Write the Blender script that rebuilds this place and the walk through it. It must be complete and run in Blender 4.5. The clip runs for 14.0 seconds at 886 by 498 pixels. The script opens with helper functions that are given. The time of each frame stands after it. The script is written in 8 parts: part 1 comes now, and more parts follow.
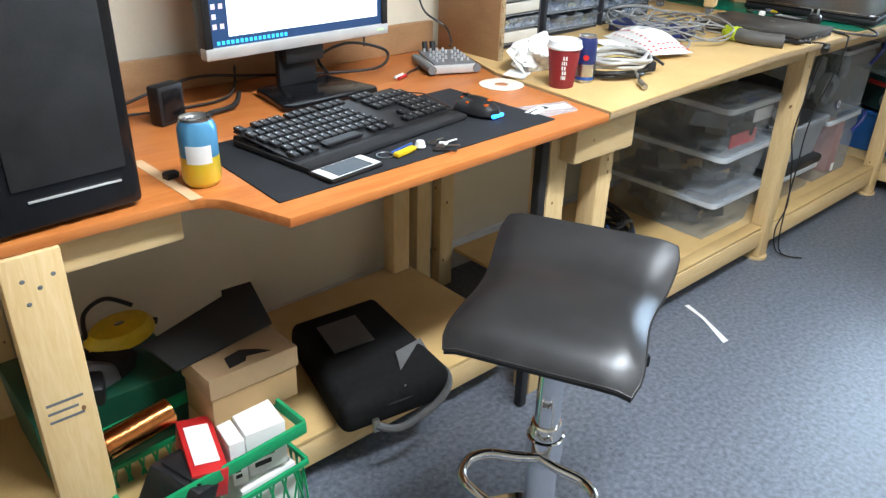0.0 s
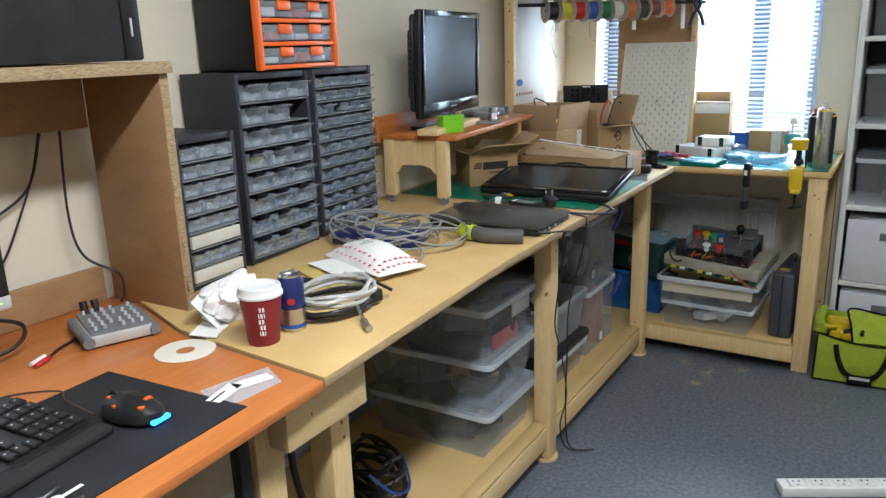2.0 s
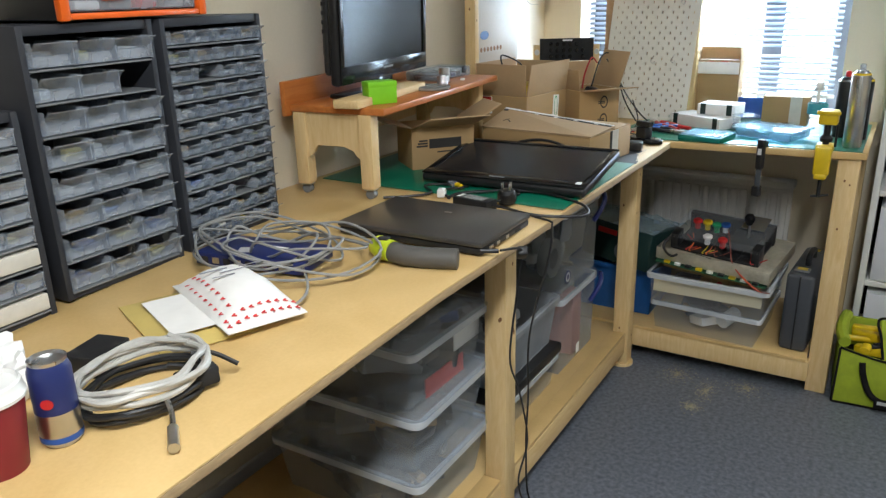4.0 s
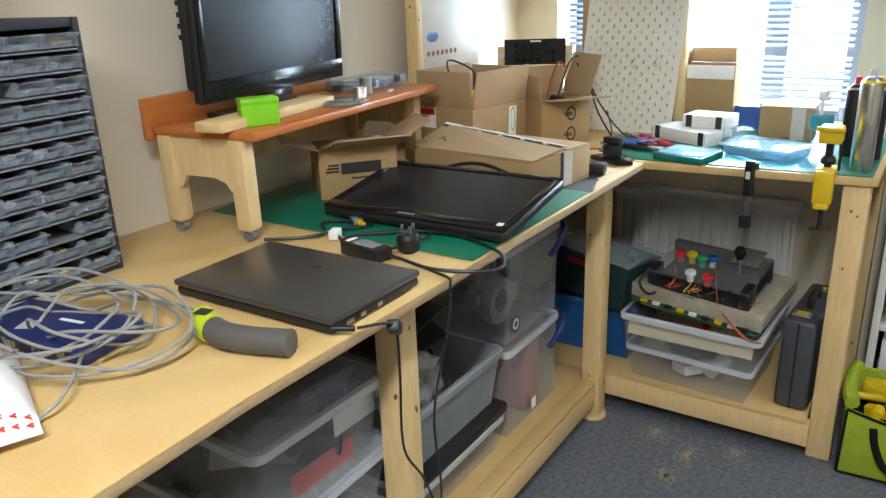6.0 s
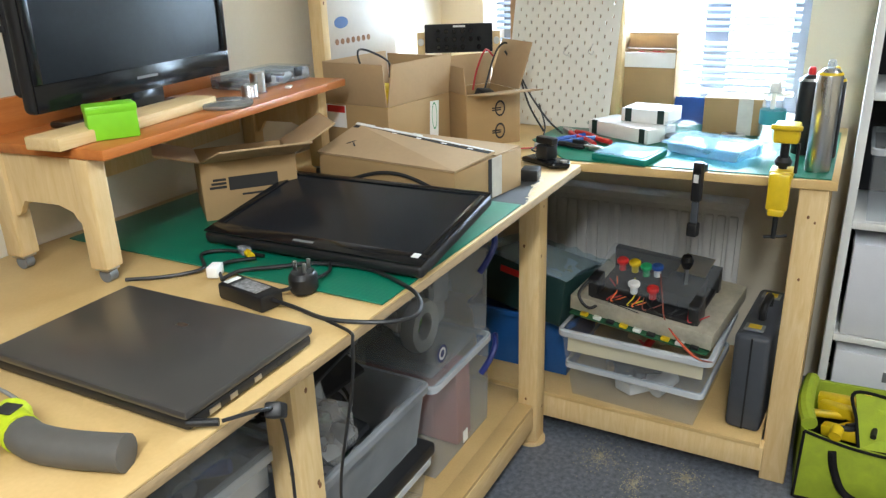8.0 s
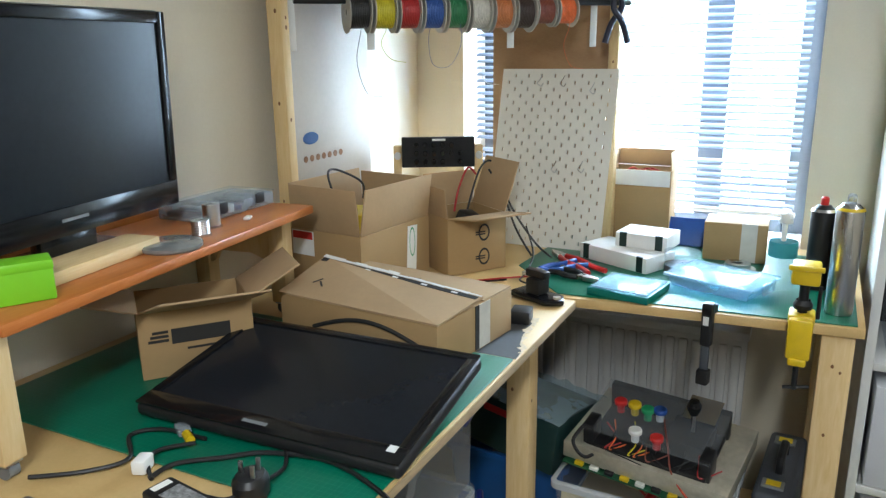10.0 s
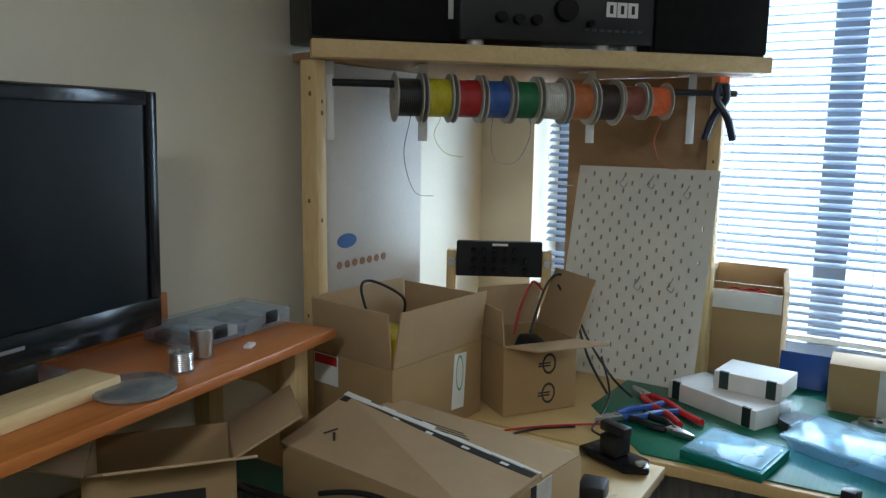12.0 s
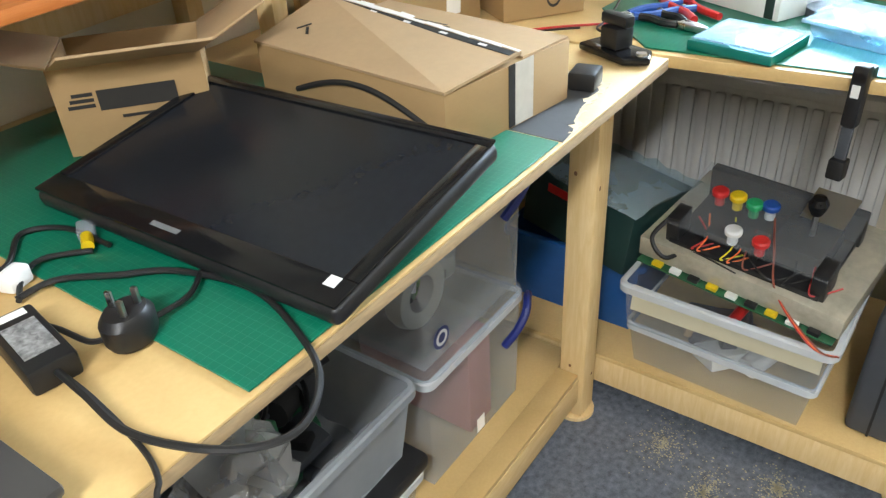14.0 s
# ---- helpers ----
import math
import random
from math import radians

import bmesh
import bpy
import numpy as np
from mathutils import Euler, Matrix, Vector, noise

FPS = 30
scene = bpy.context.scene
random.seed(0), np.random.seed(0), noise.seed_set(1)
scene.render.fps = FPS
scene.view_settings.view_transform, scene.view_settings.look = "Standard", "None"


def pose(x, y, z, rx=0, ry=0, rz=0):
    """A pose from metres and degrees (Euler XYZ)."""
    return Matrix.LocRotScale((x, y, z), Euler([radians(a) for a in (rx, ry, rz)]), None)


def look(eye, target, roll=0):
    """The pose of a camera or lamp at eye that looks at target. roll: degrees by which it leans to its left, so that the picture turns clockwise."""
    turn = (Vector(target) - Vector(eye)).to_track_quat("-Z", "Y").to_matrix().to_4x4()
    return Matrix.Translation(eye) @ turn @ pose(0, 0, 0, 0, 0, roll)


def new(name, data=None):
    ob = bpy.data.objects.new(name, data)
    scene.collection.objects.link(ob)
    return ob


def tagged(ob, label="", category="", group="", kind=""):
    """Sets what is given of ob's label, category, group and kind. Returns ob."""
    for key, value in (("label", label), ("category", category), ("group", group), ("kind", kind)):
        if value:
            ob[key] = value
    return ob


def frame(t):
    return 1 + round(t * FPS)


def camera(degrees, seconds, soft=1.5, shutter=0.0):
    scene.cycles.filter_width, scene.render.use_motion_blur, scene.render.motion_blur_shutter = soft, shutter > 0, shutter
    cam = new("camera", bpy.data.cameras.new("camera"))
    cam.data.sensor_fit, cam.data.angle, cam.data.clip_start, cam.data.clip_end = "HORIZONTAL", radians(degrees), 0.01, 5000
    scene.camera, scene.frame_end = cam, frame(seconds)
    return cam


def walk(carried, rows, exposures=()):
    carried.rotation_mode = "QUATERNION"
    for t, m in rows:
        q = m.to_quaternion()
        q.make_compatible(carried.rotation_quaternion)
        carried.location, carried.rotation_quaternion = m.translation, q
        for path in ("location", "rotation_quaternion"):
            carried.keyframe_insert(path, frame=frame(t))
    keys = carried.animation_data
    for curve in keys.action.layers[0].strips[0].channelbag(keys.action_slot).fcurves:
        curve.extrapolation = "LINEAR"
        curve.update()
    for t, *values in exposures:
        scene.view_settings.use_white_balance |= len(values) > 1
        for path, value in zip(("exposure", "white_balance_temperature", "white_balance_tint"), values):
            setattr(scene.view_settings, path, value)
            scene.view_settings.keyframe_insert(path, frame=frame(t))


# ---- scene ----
cam = camera(60.9, 14.0, soft=1.35)
PATH = [
    (0, (0.264, 0.181, 1.337), (1.456, 1.502, 0.424), 1.6),
    (0.5, (0.418, 0.165, 1.379), (1.77, 1.441, 0.64), 1.2),
    (1, (0.553, 0.194, 1.396), (2.01, 1.47, 0.896), -0.0),
    (1.5, (0.645, 0.313, 1.403), (2.204, 1.485, 0.96), -1.3),
    (2, (0.765, 0.365, 1.392), (2.406, 1.383, 0.868), -1.8),
    (2.2, (0.844, 0.383, 1.38), (2.494, 1.384, 0.855), -1.7),
    (4.3, (1.467, 0.534, 1.377), (3.065, 1.515, 0.682), -1.7),
    (4.5, (1.534, 0.518, 1.358), (3.123, 1.494, 0.635), -2.0),
    (5, (1.713, 0.456, 1.366), (3.276, 1.464, 0.631), -1.2),
    (5.5, (1.803, 0.435, 1.365), (3.339, 1.496, 0.648), -1.8),
    (6, (1.873, 0.48, 1.365), (3.436, 1.541, 0.707), -2.1),
    (6.5, (1.953, 0.553, 1.382), (3.598, 1.531, 0.8), -1.6),
    (7, (2.022, 0.586, 1.382), (3.683, 1.52, 0.775), -2.0),
    (7.2, (2.043, 0.593, 1.362), (3.709, 1.49, 0.713), -2.1),
    (9.3, (2.305, 0.59, 1.4), (3.883, 1.551, 0.636), -2.2),
    (9.5, (2.322, 0.637, 1.416), (3.958, 1.572, 0.748), -1.6),
    (10, (2.359, 0.725, 1.434), (4.086, 1.592, 0.917), -0.8),
    (10.5, (2.448, 0.777, 1.458), (4.256, 1.541, 1.077), 1.0),
    (11, (2.592, 0.794, 1.48), (4.343, 1.754, 1.368), 0.8),
    (11.5, (2.677, 0.815, 1.478), (4.353, 1.898, 1.341), 1.4),
    (12, (2.685, 0.86, 1.454), (4.359, 1.909, 1.142), 0.8),
    (12.5, (2.689, 0.862, 1.421), (4.352, 1.885, 0.985), -0.1),
    (13, (2.709, 0.856, 1.377), (4.307, 1.839, 0.684), -0.2),
    (13.5, (2.723, 0.839, 1.327), (4.155, 1.842, 0.356), -1.4),
    (14, (2.76, 0.777, 1.307), (4.098, 1.784, 0.213), -3.5),
]
EXPOSURES = [(0, 0.6, 6000, 10), (0.5, 0.7, 6050, 10), (1.0, 0.3, 6050, 10), (2.0, 0.05, 6100, 10), (5.0, 0.2, 6450, 10), (6.5, 0.45, 6400, 9), (7.2, 0.5, 6350, 9), (9.5, 0.8, 6250, 8), (10.0, 0.2, 6150, 8), (10.5, -0.3, 6150, 7), (11.0, -1.15, 6100, 7), (11.5, -1.15, 6050, 7), (12.0, -0.95, 6050, 7), (12.5, -0.85, 6100, 7), (13.2, -0.1, 6300, 9), (14.0, 0.95, 6500, 10)]
walk(cam, [(t, look(eye, target, roll)) for t, eye, target, roll in PATH], EXPOSURES)

# ---- world, sun, lights ----
world = bpy.data.worlds.new("world")
scene.world = world
world.use_nodes = True
wn = world.node_tree
sky = wn.nodes.new("ShaderNodeTexSky")
sky.sky_type = "NISHITA"
sky.sun_disc = False
sky.sun_elevation = radians(38)
sky.sun_rotation = radians(200)
wn.links.new(sky.outputs[0], wn.nodes["Background"].inputs[0])
wn.nodes["Background"].inputs[1].default_value = 0.15
sun = new("sun", bpy.data.lights.new("sun", "SUN"))
sun.data.energy = 2.0
sun.data.angle = radians(0.5)
sun.data.color = (1.0, 0.95, 0.88)
sun.matrix_world = look((0, 0, 5), (4, 3, 0))


def area_light(name, size_x, size_y, watts, color, m):
    data = bpy.data.lights.new(name, "AREA")
    data.shape, data.size, data.size_y, data.energy, data.color = "RECTANGLE", size_x, size_y, watts, color
    ob = new(name, data)
    ob.matrix_world = m
    return ob


# daylight in the window opening, and the two ceiling tubes
area_light("window_daylight", 1.0, 0.96, 165, (0.70, 0.86, 1.0), look((4.975, 1.28, 1.45), (0, 1.2, 0.7)))
area_light("tube_light", 1.4, 0.2, 64, (0.95, 0.985, 0.99), look((1.3, 0.35, 2.43), (1.3, 0.351, 0)))
area_light("tube_light", 1.4, 0.2, 14, (0.95, 0.985, 0.99), look((3.4, -0.6, 2.43), (3.4, -0.599, 0)))

# ---- materials ----
MATS = {}


def mat(name, color, rough=0.5, metal=0.0, vary=0.12, scale=8.0, bump=0.0, bump_scale=80.0, stretch=(1, 1, 1), color2=None,
        grain=0.5, coat=0.0, per_object=0.0, alpha=1.0, emit=0.0, spec=0.5):
    """A surface: two colours mixed by noise at two scales, with bump and uneven gloss."""
    if name in MATS:
        return MATS[name]
    m = bpy.data.materials.new(name)
    m.use_nodes = True
    nt = m.node_tree
    b = nt.nodes["Principled BSDF"]
    L = nt.links.new
    tc = nt.nodes.new("ShaderNodeTexCoord")
    mp = nt.nodes.new("ShaderNodeMapping")
    mp.inputs["Scale"].default_value = stretch
    L(tc.outputs["Object"], mp.inputs["Vector"])
    n1 = nt.nodes.new("ShaderNodeTexNoise")
    n1.inputs["Scale"].default_value = scale
    n1.inputs["Detail"].default_value = 6
    n1.inputs["Distortion"].default_value = grain
    n2 = nt.nodes.new("ShaderNodeTexNoise")
    n2.inputs["Scale"].default_value = bump_scale
    n2.inputs["Detail"].default_value = 4
    L(mp.outputs[0], n1.inputs["Vector"])
    L(mp.outputs[0], n2.inputs["Vector"])
    add = nt.nodes.new("ShaderNodeMath")
    add.operation = "MULTIPLY_ADD"
    add.inputs[1].default_value = 0.35
    L(n2.outputs[0], add.inputs[0])
    L(n1.outputs[0], add.inputs[2])
    ramp = nt.nodes.new("ShaderNodeMapRange")
    ramp.inputs[1].default_value, ramp.inputs[2].default_value = 0.42, 0.95
    L(add.outputs[0], ramp.inputs[0])
    mix = nt.nodes.new("ShaderNodeMix")
    mix.data_type = "RGBA"
    c2 = color2 or tuple(min(1, c * (1 + vary)) for c in color)
    c1 = color if color2 else tuple(c * (1 - vary) for c in color)
    mix.inputs[6].default_value = (*c1, 1)
    mix.inputs[7].default_value = (*c2, 1)
    L(ramp.outputs[0], mix.inputs[0])
    out = mix.outputs[2]
    if per_object:
        info = nt.nodes.new("ShaderNodeObjectInfo")
        mr = nt.nodes.new("ShaderNodeMapRange")
        mr.inputs[3].default_value, mr.inputs[4].default_value = 1 - per_object, 1 + per_object
        L(info.outputs["Random"], mr.inputs[0])
        hs = nt.nodes.new("ShaderNodeHueSaturation")
        L(mr.outputs[0], hs.inputs["Value"])
        L(out, hs.inputs["Color"])
        out = hs.outputs[0]
    L(out, b.inputs["Base Color"])
    rr = nt.nodes.new("ShaderNodeMapRange")
    rr.inputs[3].default_value, rr.inputs[4].default_value = max(0.02, rough * 0.85), min(1, rough * 1.15)
    L(n1.outputs[0], rr.inputs[0])
    L(rr.outputs[0], b.inputs["Roughness"])
    b.inputs["Metallic"].default_value = metal
    b.inputs["Specular IOR Level"].default_value = spec
    b.inputs["Coat Weight"].default_value = coat
    b.inputs["Coat Roughness"].default_value = 0.12
    if bump:
        bp = nt.nodes.new("ShaderNodeBump")
        bp.inputs["Strength"].default_value = bump
        bp.inputs["Distance"].default_value = 0.002
        L(n2.outputs[0], bp.inputs["Height"])
        L(bp.outputs[0], b.inputs["Normal"])
    if alpha < 1:
        b.inputs["Alpha"].default_value = alpha
    if emit:
        L(out, b.inputs["Emission Color"])
        b.inputs["Emission Strength"].default_value = emit
    MATS[name] = m
    return m


def clear(name, tint, body, rough=0.25):
    """Clear or cloudy plastic: mostly see-through, with a cloudy share and gloss."""
    if name in MATS:
        return MATS[name]
    m = bpy.data.materials.new(name)
    m.use_nodes = True
    nt = m.node_tree
    b = nt.nodes["Principled BSDF"]
    L = nt.links.new
    tr = nt.nodes.new("ShaderNodeBsdfTransparent")
    tr.inputs[0].default_value = (*tint, 1)
    tc = nt.nodes.new("ShaderNodeTexCoord")
    ns = nt.nodes.new("ShaderNodeTexNoise")
    ns.inputs["Scale"].default_value = 9
    ns.inputs["Detail"].default_value = 5
    L(tc.outputs["Object"], ns.inputs["Vector"])
    mr = nt.nodes.new("ShaderNodeMapRange")
    mr.inputs[3].default_value, mr.inputs[4].default_value = body * 0.7, min(1, body * 1.3)
    L(ns.outputs[0], mr.inputs[0])
    mx = nt.nodes.new("ShaderNodeMixShader")
    L(mr.outputs[0], mx.inputs[0])
    L(tr.outputs[0], mx.inputs[1])
    L(b.outputs[0], mx.inputs[2])
    b.inputs["Base Color"].default_value = (*[0.9 * c for c in tint], 1)
    b.inputs["Roughness"].default_value = rough
    L(mx.outputs[0], nt.nodes["Material Output"].inputs[0])
    MATS[name] = m
    return m


def grid_mat(name, base, line, step=0.01):
    """Cutting mat: fine printed lines every centimetre over worn rubber."""
    m = mat(name, base, 0.36, vary=0.18, scale=6, bump=0.1, bump_scale=300)
    nt = m.node_tree
    L = nt.links.new
    b = nt.nodes["Principled BSDF"]
    tc = nt.nodes.new("ShaderNodeTexCoord")
    br = nt.nodes.new("ShaderNodeTexBrick")
    br.offset = 0
    br.inputs["Scale"].default_value = 1 / step
    br.inputs["Mortar Size"].default_value = 0.03
    br.inputs["Brick Width"].default_value = 1
    br.inputs["Row Height"].default_value = 1
    L(tc.outputs["Object"], br.inputs["Vector"])
    mx = nt.nodes.new("ShaderNodeMix")
    mx.data_type = "RGBA"
    old = b.inputs["Base Color"].links[0].from_socket
    k = nt.nodes.new("ShaderNodeMath")
    k.operation = "MULTIPLY"
    k.inputs[1].default_value = 0.13
    L(br.outputs["Fac"], k.inputs[0])
    L(k.outputs[0], mx.inputs[0])
    L(old, mx.inputs[6])
    mx.inputs[7].default_value = (*line, 1)
    L(mx.outputs[2], b.inputs["Base Color"])
    return m


WALL = mat("cream_wall_paint", (0.70, 0.63, 0.495), 0.75, vary=0.05, scale=2.5, bump=0.12, bump_scale=140)
CEIL = mat("white_ceiling_paint", (0.78, 0.77, 0.73), 0.85, vary=0.04, scale=3, bump=0.1)
FLOOR = mat("blue_grey_floor_sheet", (0.058, 0.067, 0.085), 0.42, scale=70, bump=0.25, bump_scale=330, color2=(0.192, 0.209, 0.246), grain=0.2)
DUST = mat("yellow_sawdust", (0.42, 0.37, 0.24), 0.95, vary=0.3, scale=60, bump=0.5)
MDF = mat("pale_hardboard_top", (0.52, 0.345, 0.135), 0.46, scale=7, bump=0.06, bump_scale=170, color2=(0.64, 0.445, 0.195))
MDFEDGE = mat("cut_board_edge", (0.36, 0.25, 0.13), 0.8, vary=0.2, scale=40, stretch=(1, 1, 5))
ORANGE = mat("orange_wood_laminate", (0.43, 0.125, 0.026), 0.33, scale=5, stretch=(1, 9, 9), color2=(0.56, 0.20, 0.05), grain=1.2)
PINE = mat("sawn_pine", (0.62, 0.425, 0.185), 0.65, scale=9, stretch=(7, 7, 0.8), color2=(0.72, 0.54, 0.29), grain=1.5, bump=0.12, bump_scale=60, per_object=0.06)
PINEX = mat("sawn_pine_rail", (0.62, 0.425, 0.185), 0.65, scale=9, stretch=(0.8, 7, 7), color2=(0.72, 0.54, 0.29), grain=1.5, bump=0.12, bump_scale=60, per_object=0.06)
KNOT = mat("pine_knot", (0.22, 0.10, 0.04), 0.7, vary=0.3, scale=90)
PLY = mat("brown_hardboard", (0.30, 0.165, 0.075), 0.6, scale=4, color2=(0.42, 0.255, 0.125), stretch=(1, 1, 3), grain=1.0, bump=0.05)
PLYEDGE = mat("rough_ply_edge", (0.48, 0.36, 0.20), 0.85, scale=40, color2=(0.15, 0.09, 0.04), stretch=(1, 1, 6), grain=2.0, bump=0.3)
BLACK = mat("black_plastic", (0.014, 0.014, 0.015), 0.42, vary=0.25, scale=20, bump=0.06, bump_scale=600, spec=0.35)
MATTE = mat("matt_black", (0.022, 0.022, 0.023), 0.75, vary=0.3, scale=15, bump=0.15, bump_scale=400, spec=0.2)
GLOSSBLACK = mat("gloss_black_plastic", (0.008, 0.008, 0.009), 0.16, vary=0.2, scale=10, spec=0.32)
SCREEN = mat("dark_screen", (0.012, 0.014, 0.018), 0.22, vary=0.2, scale=3, spec=0.2)
GREY = mat("dark_grey_plastic", (0.055, 0.06, 0.07), 0.5, vary=0.12, scale=12, bump=0.06, bump_scale=500, spec=0.35)
CABINET = mat("charcoal_cabinet_plastic", (0.030, 0.032, 0.038), 0.5, vary=0.15, scale=12, bump=0.06, bump_scale=500, spec=0.3)
MIDGREY = mat("mid_grey_plastic", (0.16, 0.165, 0.17), 0.5, vary=0.12, scale=12, bump=0.05)
RUBBER = mat("grey_rubber", (0.085, 0.08, 0.072), 0.6, vary=0.12, scale=20, bump=0.1)
SILVER = mat("silver_plastic", (0.55, 0.55, 0.54), 0.35, metal=0.35, vary=0.08, scale=15)
STEEL = mat("brushed_steel", (0.55, 0.55, 0.55), 0.28, metal=1.0, vary=0.1, scale=20, stretch=(1, 1, 0.1))
CHROME = mat("chrome", (0.75, 0.76, 0.78), 0.07, metal=1.0, vary=0.04, scale=5)
WHITE = mat("white_plastic", (0.72, 0.72, 0.70), 0.4, vary=0.05, scale=10)
PAPER = mat("white_paper", (0.78, 0.77, 0.74), 0.85, vary=0.05, scale=20, bump=0.1, bump_scale=50)
TISSUE = mat("soft_tissue", (0.80, 0.79, 0.76), 0.95, vary=0.06, scale=30, bump=0.4, bump_scale=90)
CARD = mat("brown_cardboard", (0.36, 0.232, 0.105), 0.8, vary=0.07, scale=6, bump=0.08, bump_scale=120, stretch=(1, 1, 3))
CARDIN = mat("cardboard_flap", (0.42, 0.285, 0.155), 0.85, vary=0.08, scale=8, bump=0.12, bump_scale=90)
CARDBLACK = mat("black_card", (0.018, 0.017, 0.016), 0.8, vary=0.2, scale=20)
TAPE = mat("clear_packing_tape", (0.55, 0.52, 0.46), 0.3, vary=0.1, scale=30)
INK = mat("black_ink", (0.02, 0.018, 0.016), 0.7, vary=0.2, scale=60)
GREEN = mat("green_plastic_crate", (0.015, 0.30, 0.11), 0.4, vary=0.12, scale=14)
LIME = mat("lime_green_plastic", (0.22, 0.62, 0.02), 0.4, vary=0.06, scale=10)
LIMECLOTH = mat("lime_canvas", (0.30, 0.38, 0.02), 0.8, vary=0.15, scale=30, bump=0.4, bump_scale=500)
DRILLGREEN = mat("bright_yellow_green", (0.50, 0.60, 0.02), 0.4, vary=0.06, scale=10)
YELLOW = mat("yellow_enamel", (0.66, 0.46, 0.01), 0.35, vary=0.12, scale=20, bump=0.05)
RED = mat("red_plastic", (0.52, 0.02, 0.02), 0.35, vary=0.12, scale=15)
CUPRED = mat("dark_red_card", (0.22, 0.012, 0.022), 0.55, vary=0.06, scale=20)
BLUE = mat("blue_plastic", (0.015, 0.07, 0.30), 0.4, vary=0.12, scale=12)
NAVY = mat("navy_metal", (0.012, 0.022, 0.11), 0.4, vary=0.12, scale=15)
BLUETUB = mat("blue_tub_plastic", (0.01, 0.08, 0.26), 0.45, vary=0.15, scale=8)
ORANGEP = mat("orange_plastic", (0.80, 0.13, 0.01), 0.4, vary=0.06, scale=10)
CABLE = mat("black_cable", (0.012, 0.012, 0.013), 0.45, vary=0.2, scale=30)
GREYCABLE = mat("grey_cable", (0.26, 0.26, 0.25), 0.5, vary=0.1, scale=30)
SILVERCABLE = mat("silver_cable", (0.42, 0.41, 0.38), 0.4, vary=0.15, scale=30)
LEATHER = mat("black_leatherette", (0.017, 0.0165, 0.017), 0.33, vary=0.25, scale=25, bump=0.12, bump_scale=420, spec=0.5)
CLOTH = mat("black_woven_cloth", (0.012, 0.0115, 0.0115), 0.9, vary=0.3, scale=40, bump=0.5, bump_scale=600, spec=0.1)
GREYCLOTH = mat("grey_woven_cloth", (0.10, 0.10, 0.10), 0.9, vary=0.15, scale=40, bump=0.5, bump_scale=600)
COPPER = mat("copper_foil", (0.55, 0.20, 0.06), 0.22, metal=1.0, vary=0.2, scale=12, stretch=(8, 8, 0.6))
MATGREEN = grid_mat("green_cutting_mat", (0.0, 0.135, 0.075), (0.25, 0.50, 0.36))
DARKSHEET = mat("worn_grey_sheet", (0.055, 0.057, 0.062), 0.7, vary=0.2, scale=15, bump=0.1)
DESKMAT = mat("black_desk_mat", (0.020, 0.021, 0.024), 0.8, vary=0.25, scale=14, bump=0.2, bump_scale=700, spec=0.2)
RADIATOR = mat("radiator_enamel", (0.56, 0.55, 0.53), 0.4, vary=0.06, scale=5)
# white slats; the shade of their backlit side is put into this dark colour
SLAT = mat("backlit_shade_blind_slat", (0.21, 0.235, 0.285), 0.45, vary=0.03, scale=8)
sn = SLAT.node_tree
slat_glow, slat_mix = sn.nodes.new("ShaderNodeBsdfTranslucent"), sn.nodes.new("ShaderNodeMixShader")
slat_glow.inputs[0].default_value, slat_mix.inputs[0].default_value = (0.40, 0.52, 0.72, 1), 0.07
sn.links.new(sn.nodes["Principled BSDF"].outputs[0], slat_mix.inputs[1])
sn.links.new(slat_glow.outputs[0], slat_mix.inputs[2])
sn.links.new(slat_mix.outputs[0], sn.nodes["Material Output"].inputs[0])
UPVC = mat("white_window_plastic", (0.74, 0.75, 0.76), 0.35, vary=0.03, scale=6)
# shaded copy of the white window plastic, dark as a frame against daylight
FRAMEP = mat("shaded_window_plastic", (0.20, 0.215, 0.25), 0.4, vary=0.05, scale=6)
PEG = mat("white_pegboard", (0.72, 0.70, 0.63), 0.45, vary=0.03, scale=6)
PANEL = mat("scuffed_white_panel", (0.52, 0.47, 0.41), 0.6, vary=0.08, scale=4, bump=0.05)
TUB = clear("clear_storage_plastic", (0.90, 0.92, 0.94), 0.11, 0.12)
TUBRIM = clear("frosted_rim_plastic", (0.84, 0.87, 0.90), 0.5, 0.25)
TUBC = clear("cloudy_storage_plastic", (0.82, 0.85, 0.88), 0.19, 0.25)
CLOUDY = clear("cloudy_drawer_plastic", (0.76, 0.80, 0.85), 0.27, 0.25)
ACRYLIC = clear("clear_acrylic", (0.93, 0.96, 0.98), 0.10, 0.08)
BAG = clear("thin_clear_bag", (0.90, 0.91, 0.93), 0.30, 0.15)
AQUA = clear("pale_blue_plastic", (0.70, 0.88, 0.97), 0.30, 0.12)
BOARDGREEN = mat("circuit_board", (0.02, 0.10, 0.045), 0.4, vary=0.3, scale=50)
WIRES = {n: mat(n + "_wire", c, 0.45, vary=0.2, scale=60, bump=0.5, bump_scale=300) for n, c in (
    ("black", (0.02, 0.02, 0.02)), ("yellow", (0.55, 0.48, 0.02)), ("red", (0.42, 0.02, 0.02)), ("blue", (0.03, 0.09, 0.33)),
    ("green", (0.02, 0.17, 0.06)), ("white", (0.60, 0.58, 0.52)), ("copper", (0.50, 0.16, 0.05)), ("dark_brown", (0.05, 0.03, 0.025)),
    ("brown", (0.22, 0.06, 0.04)), ("orange", (0.75, 0.15, 0.04)))}
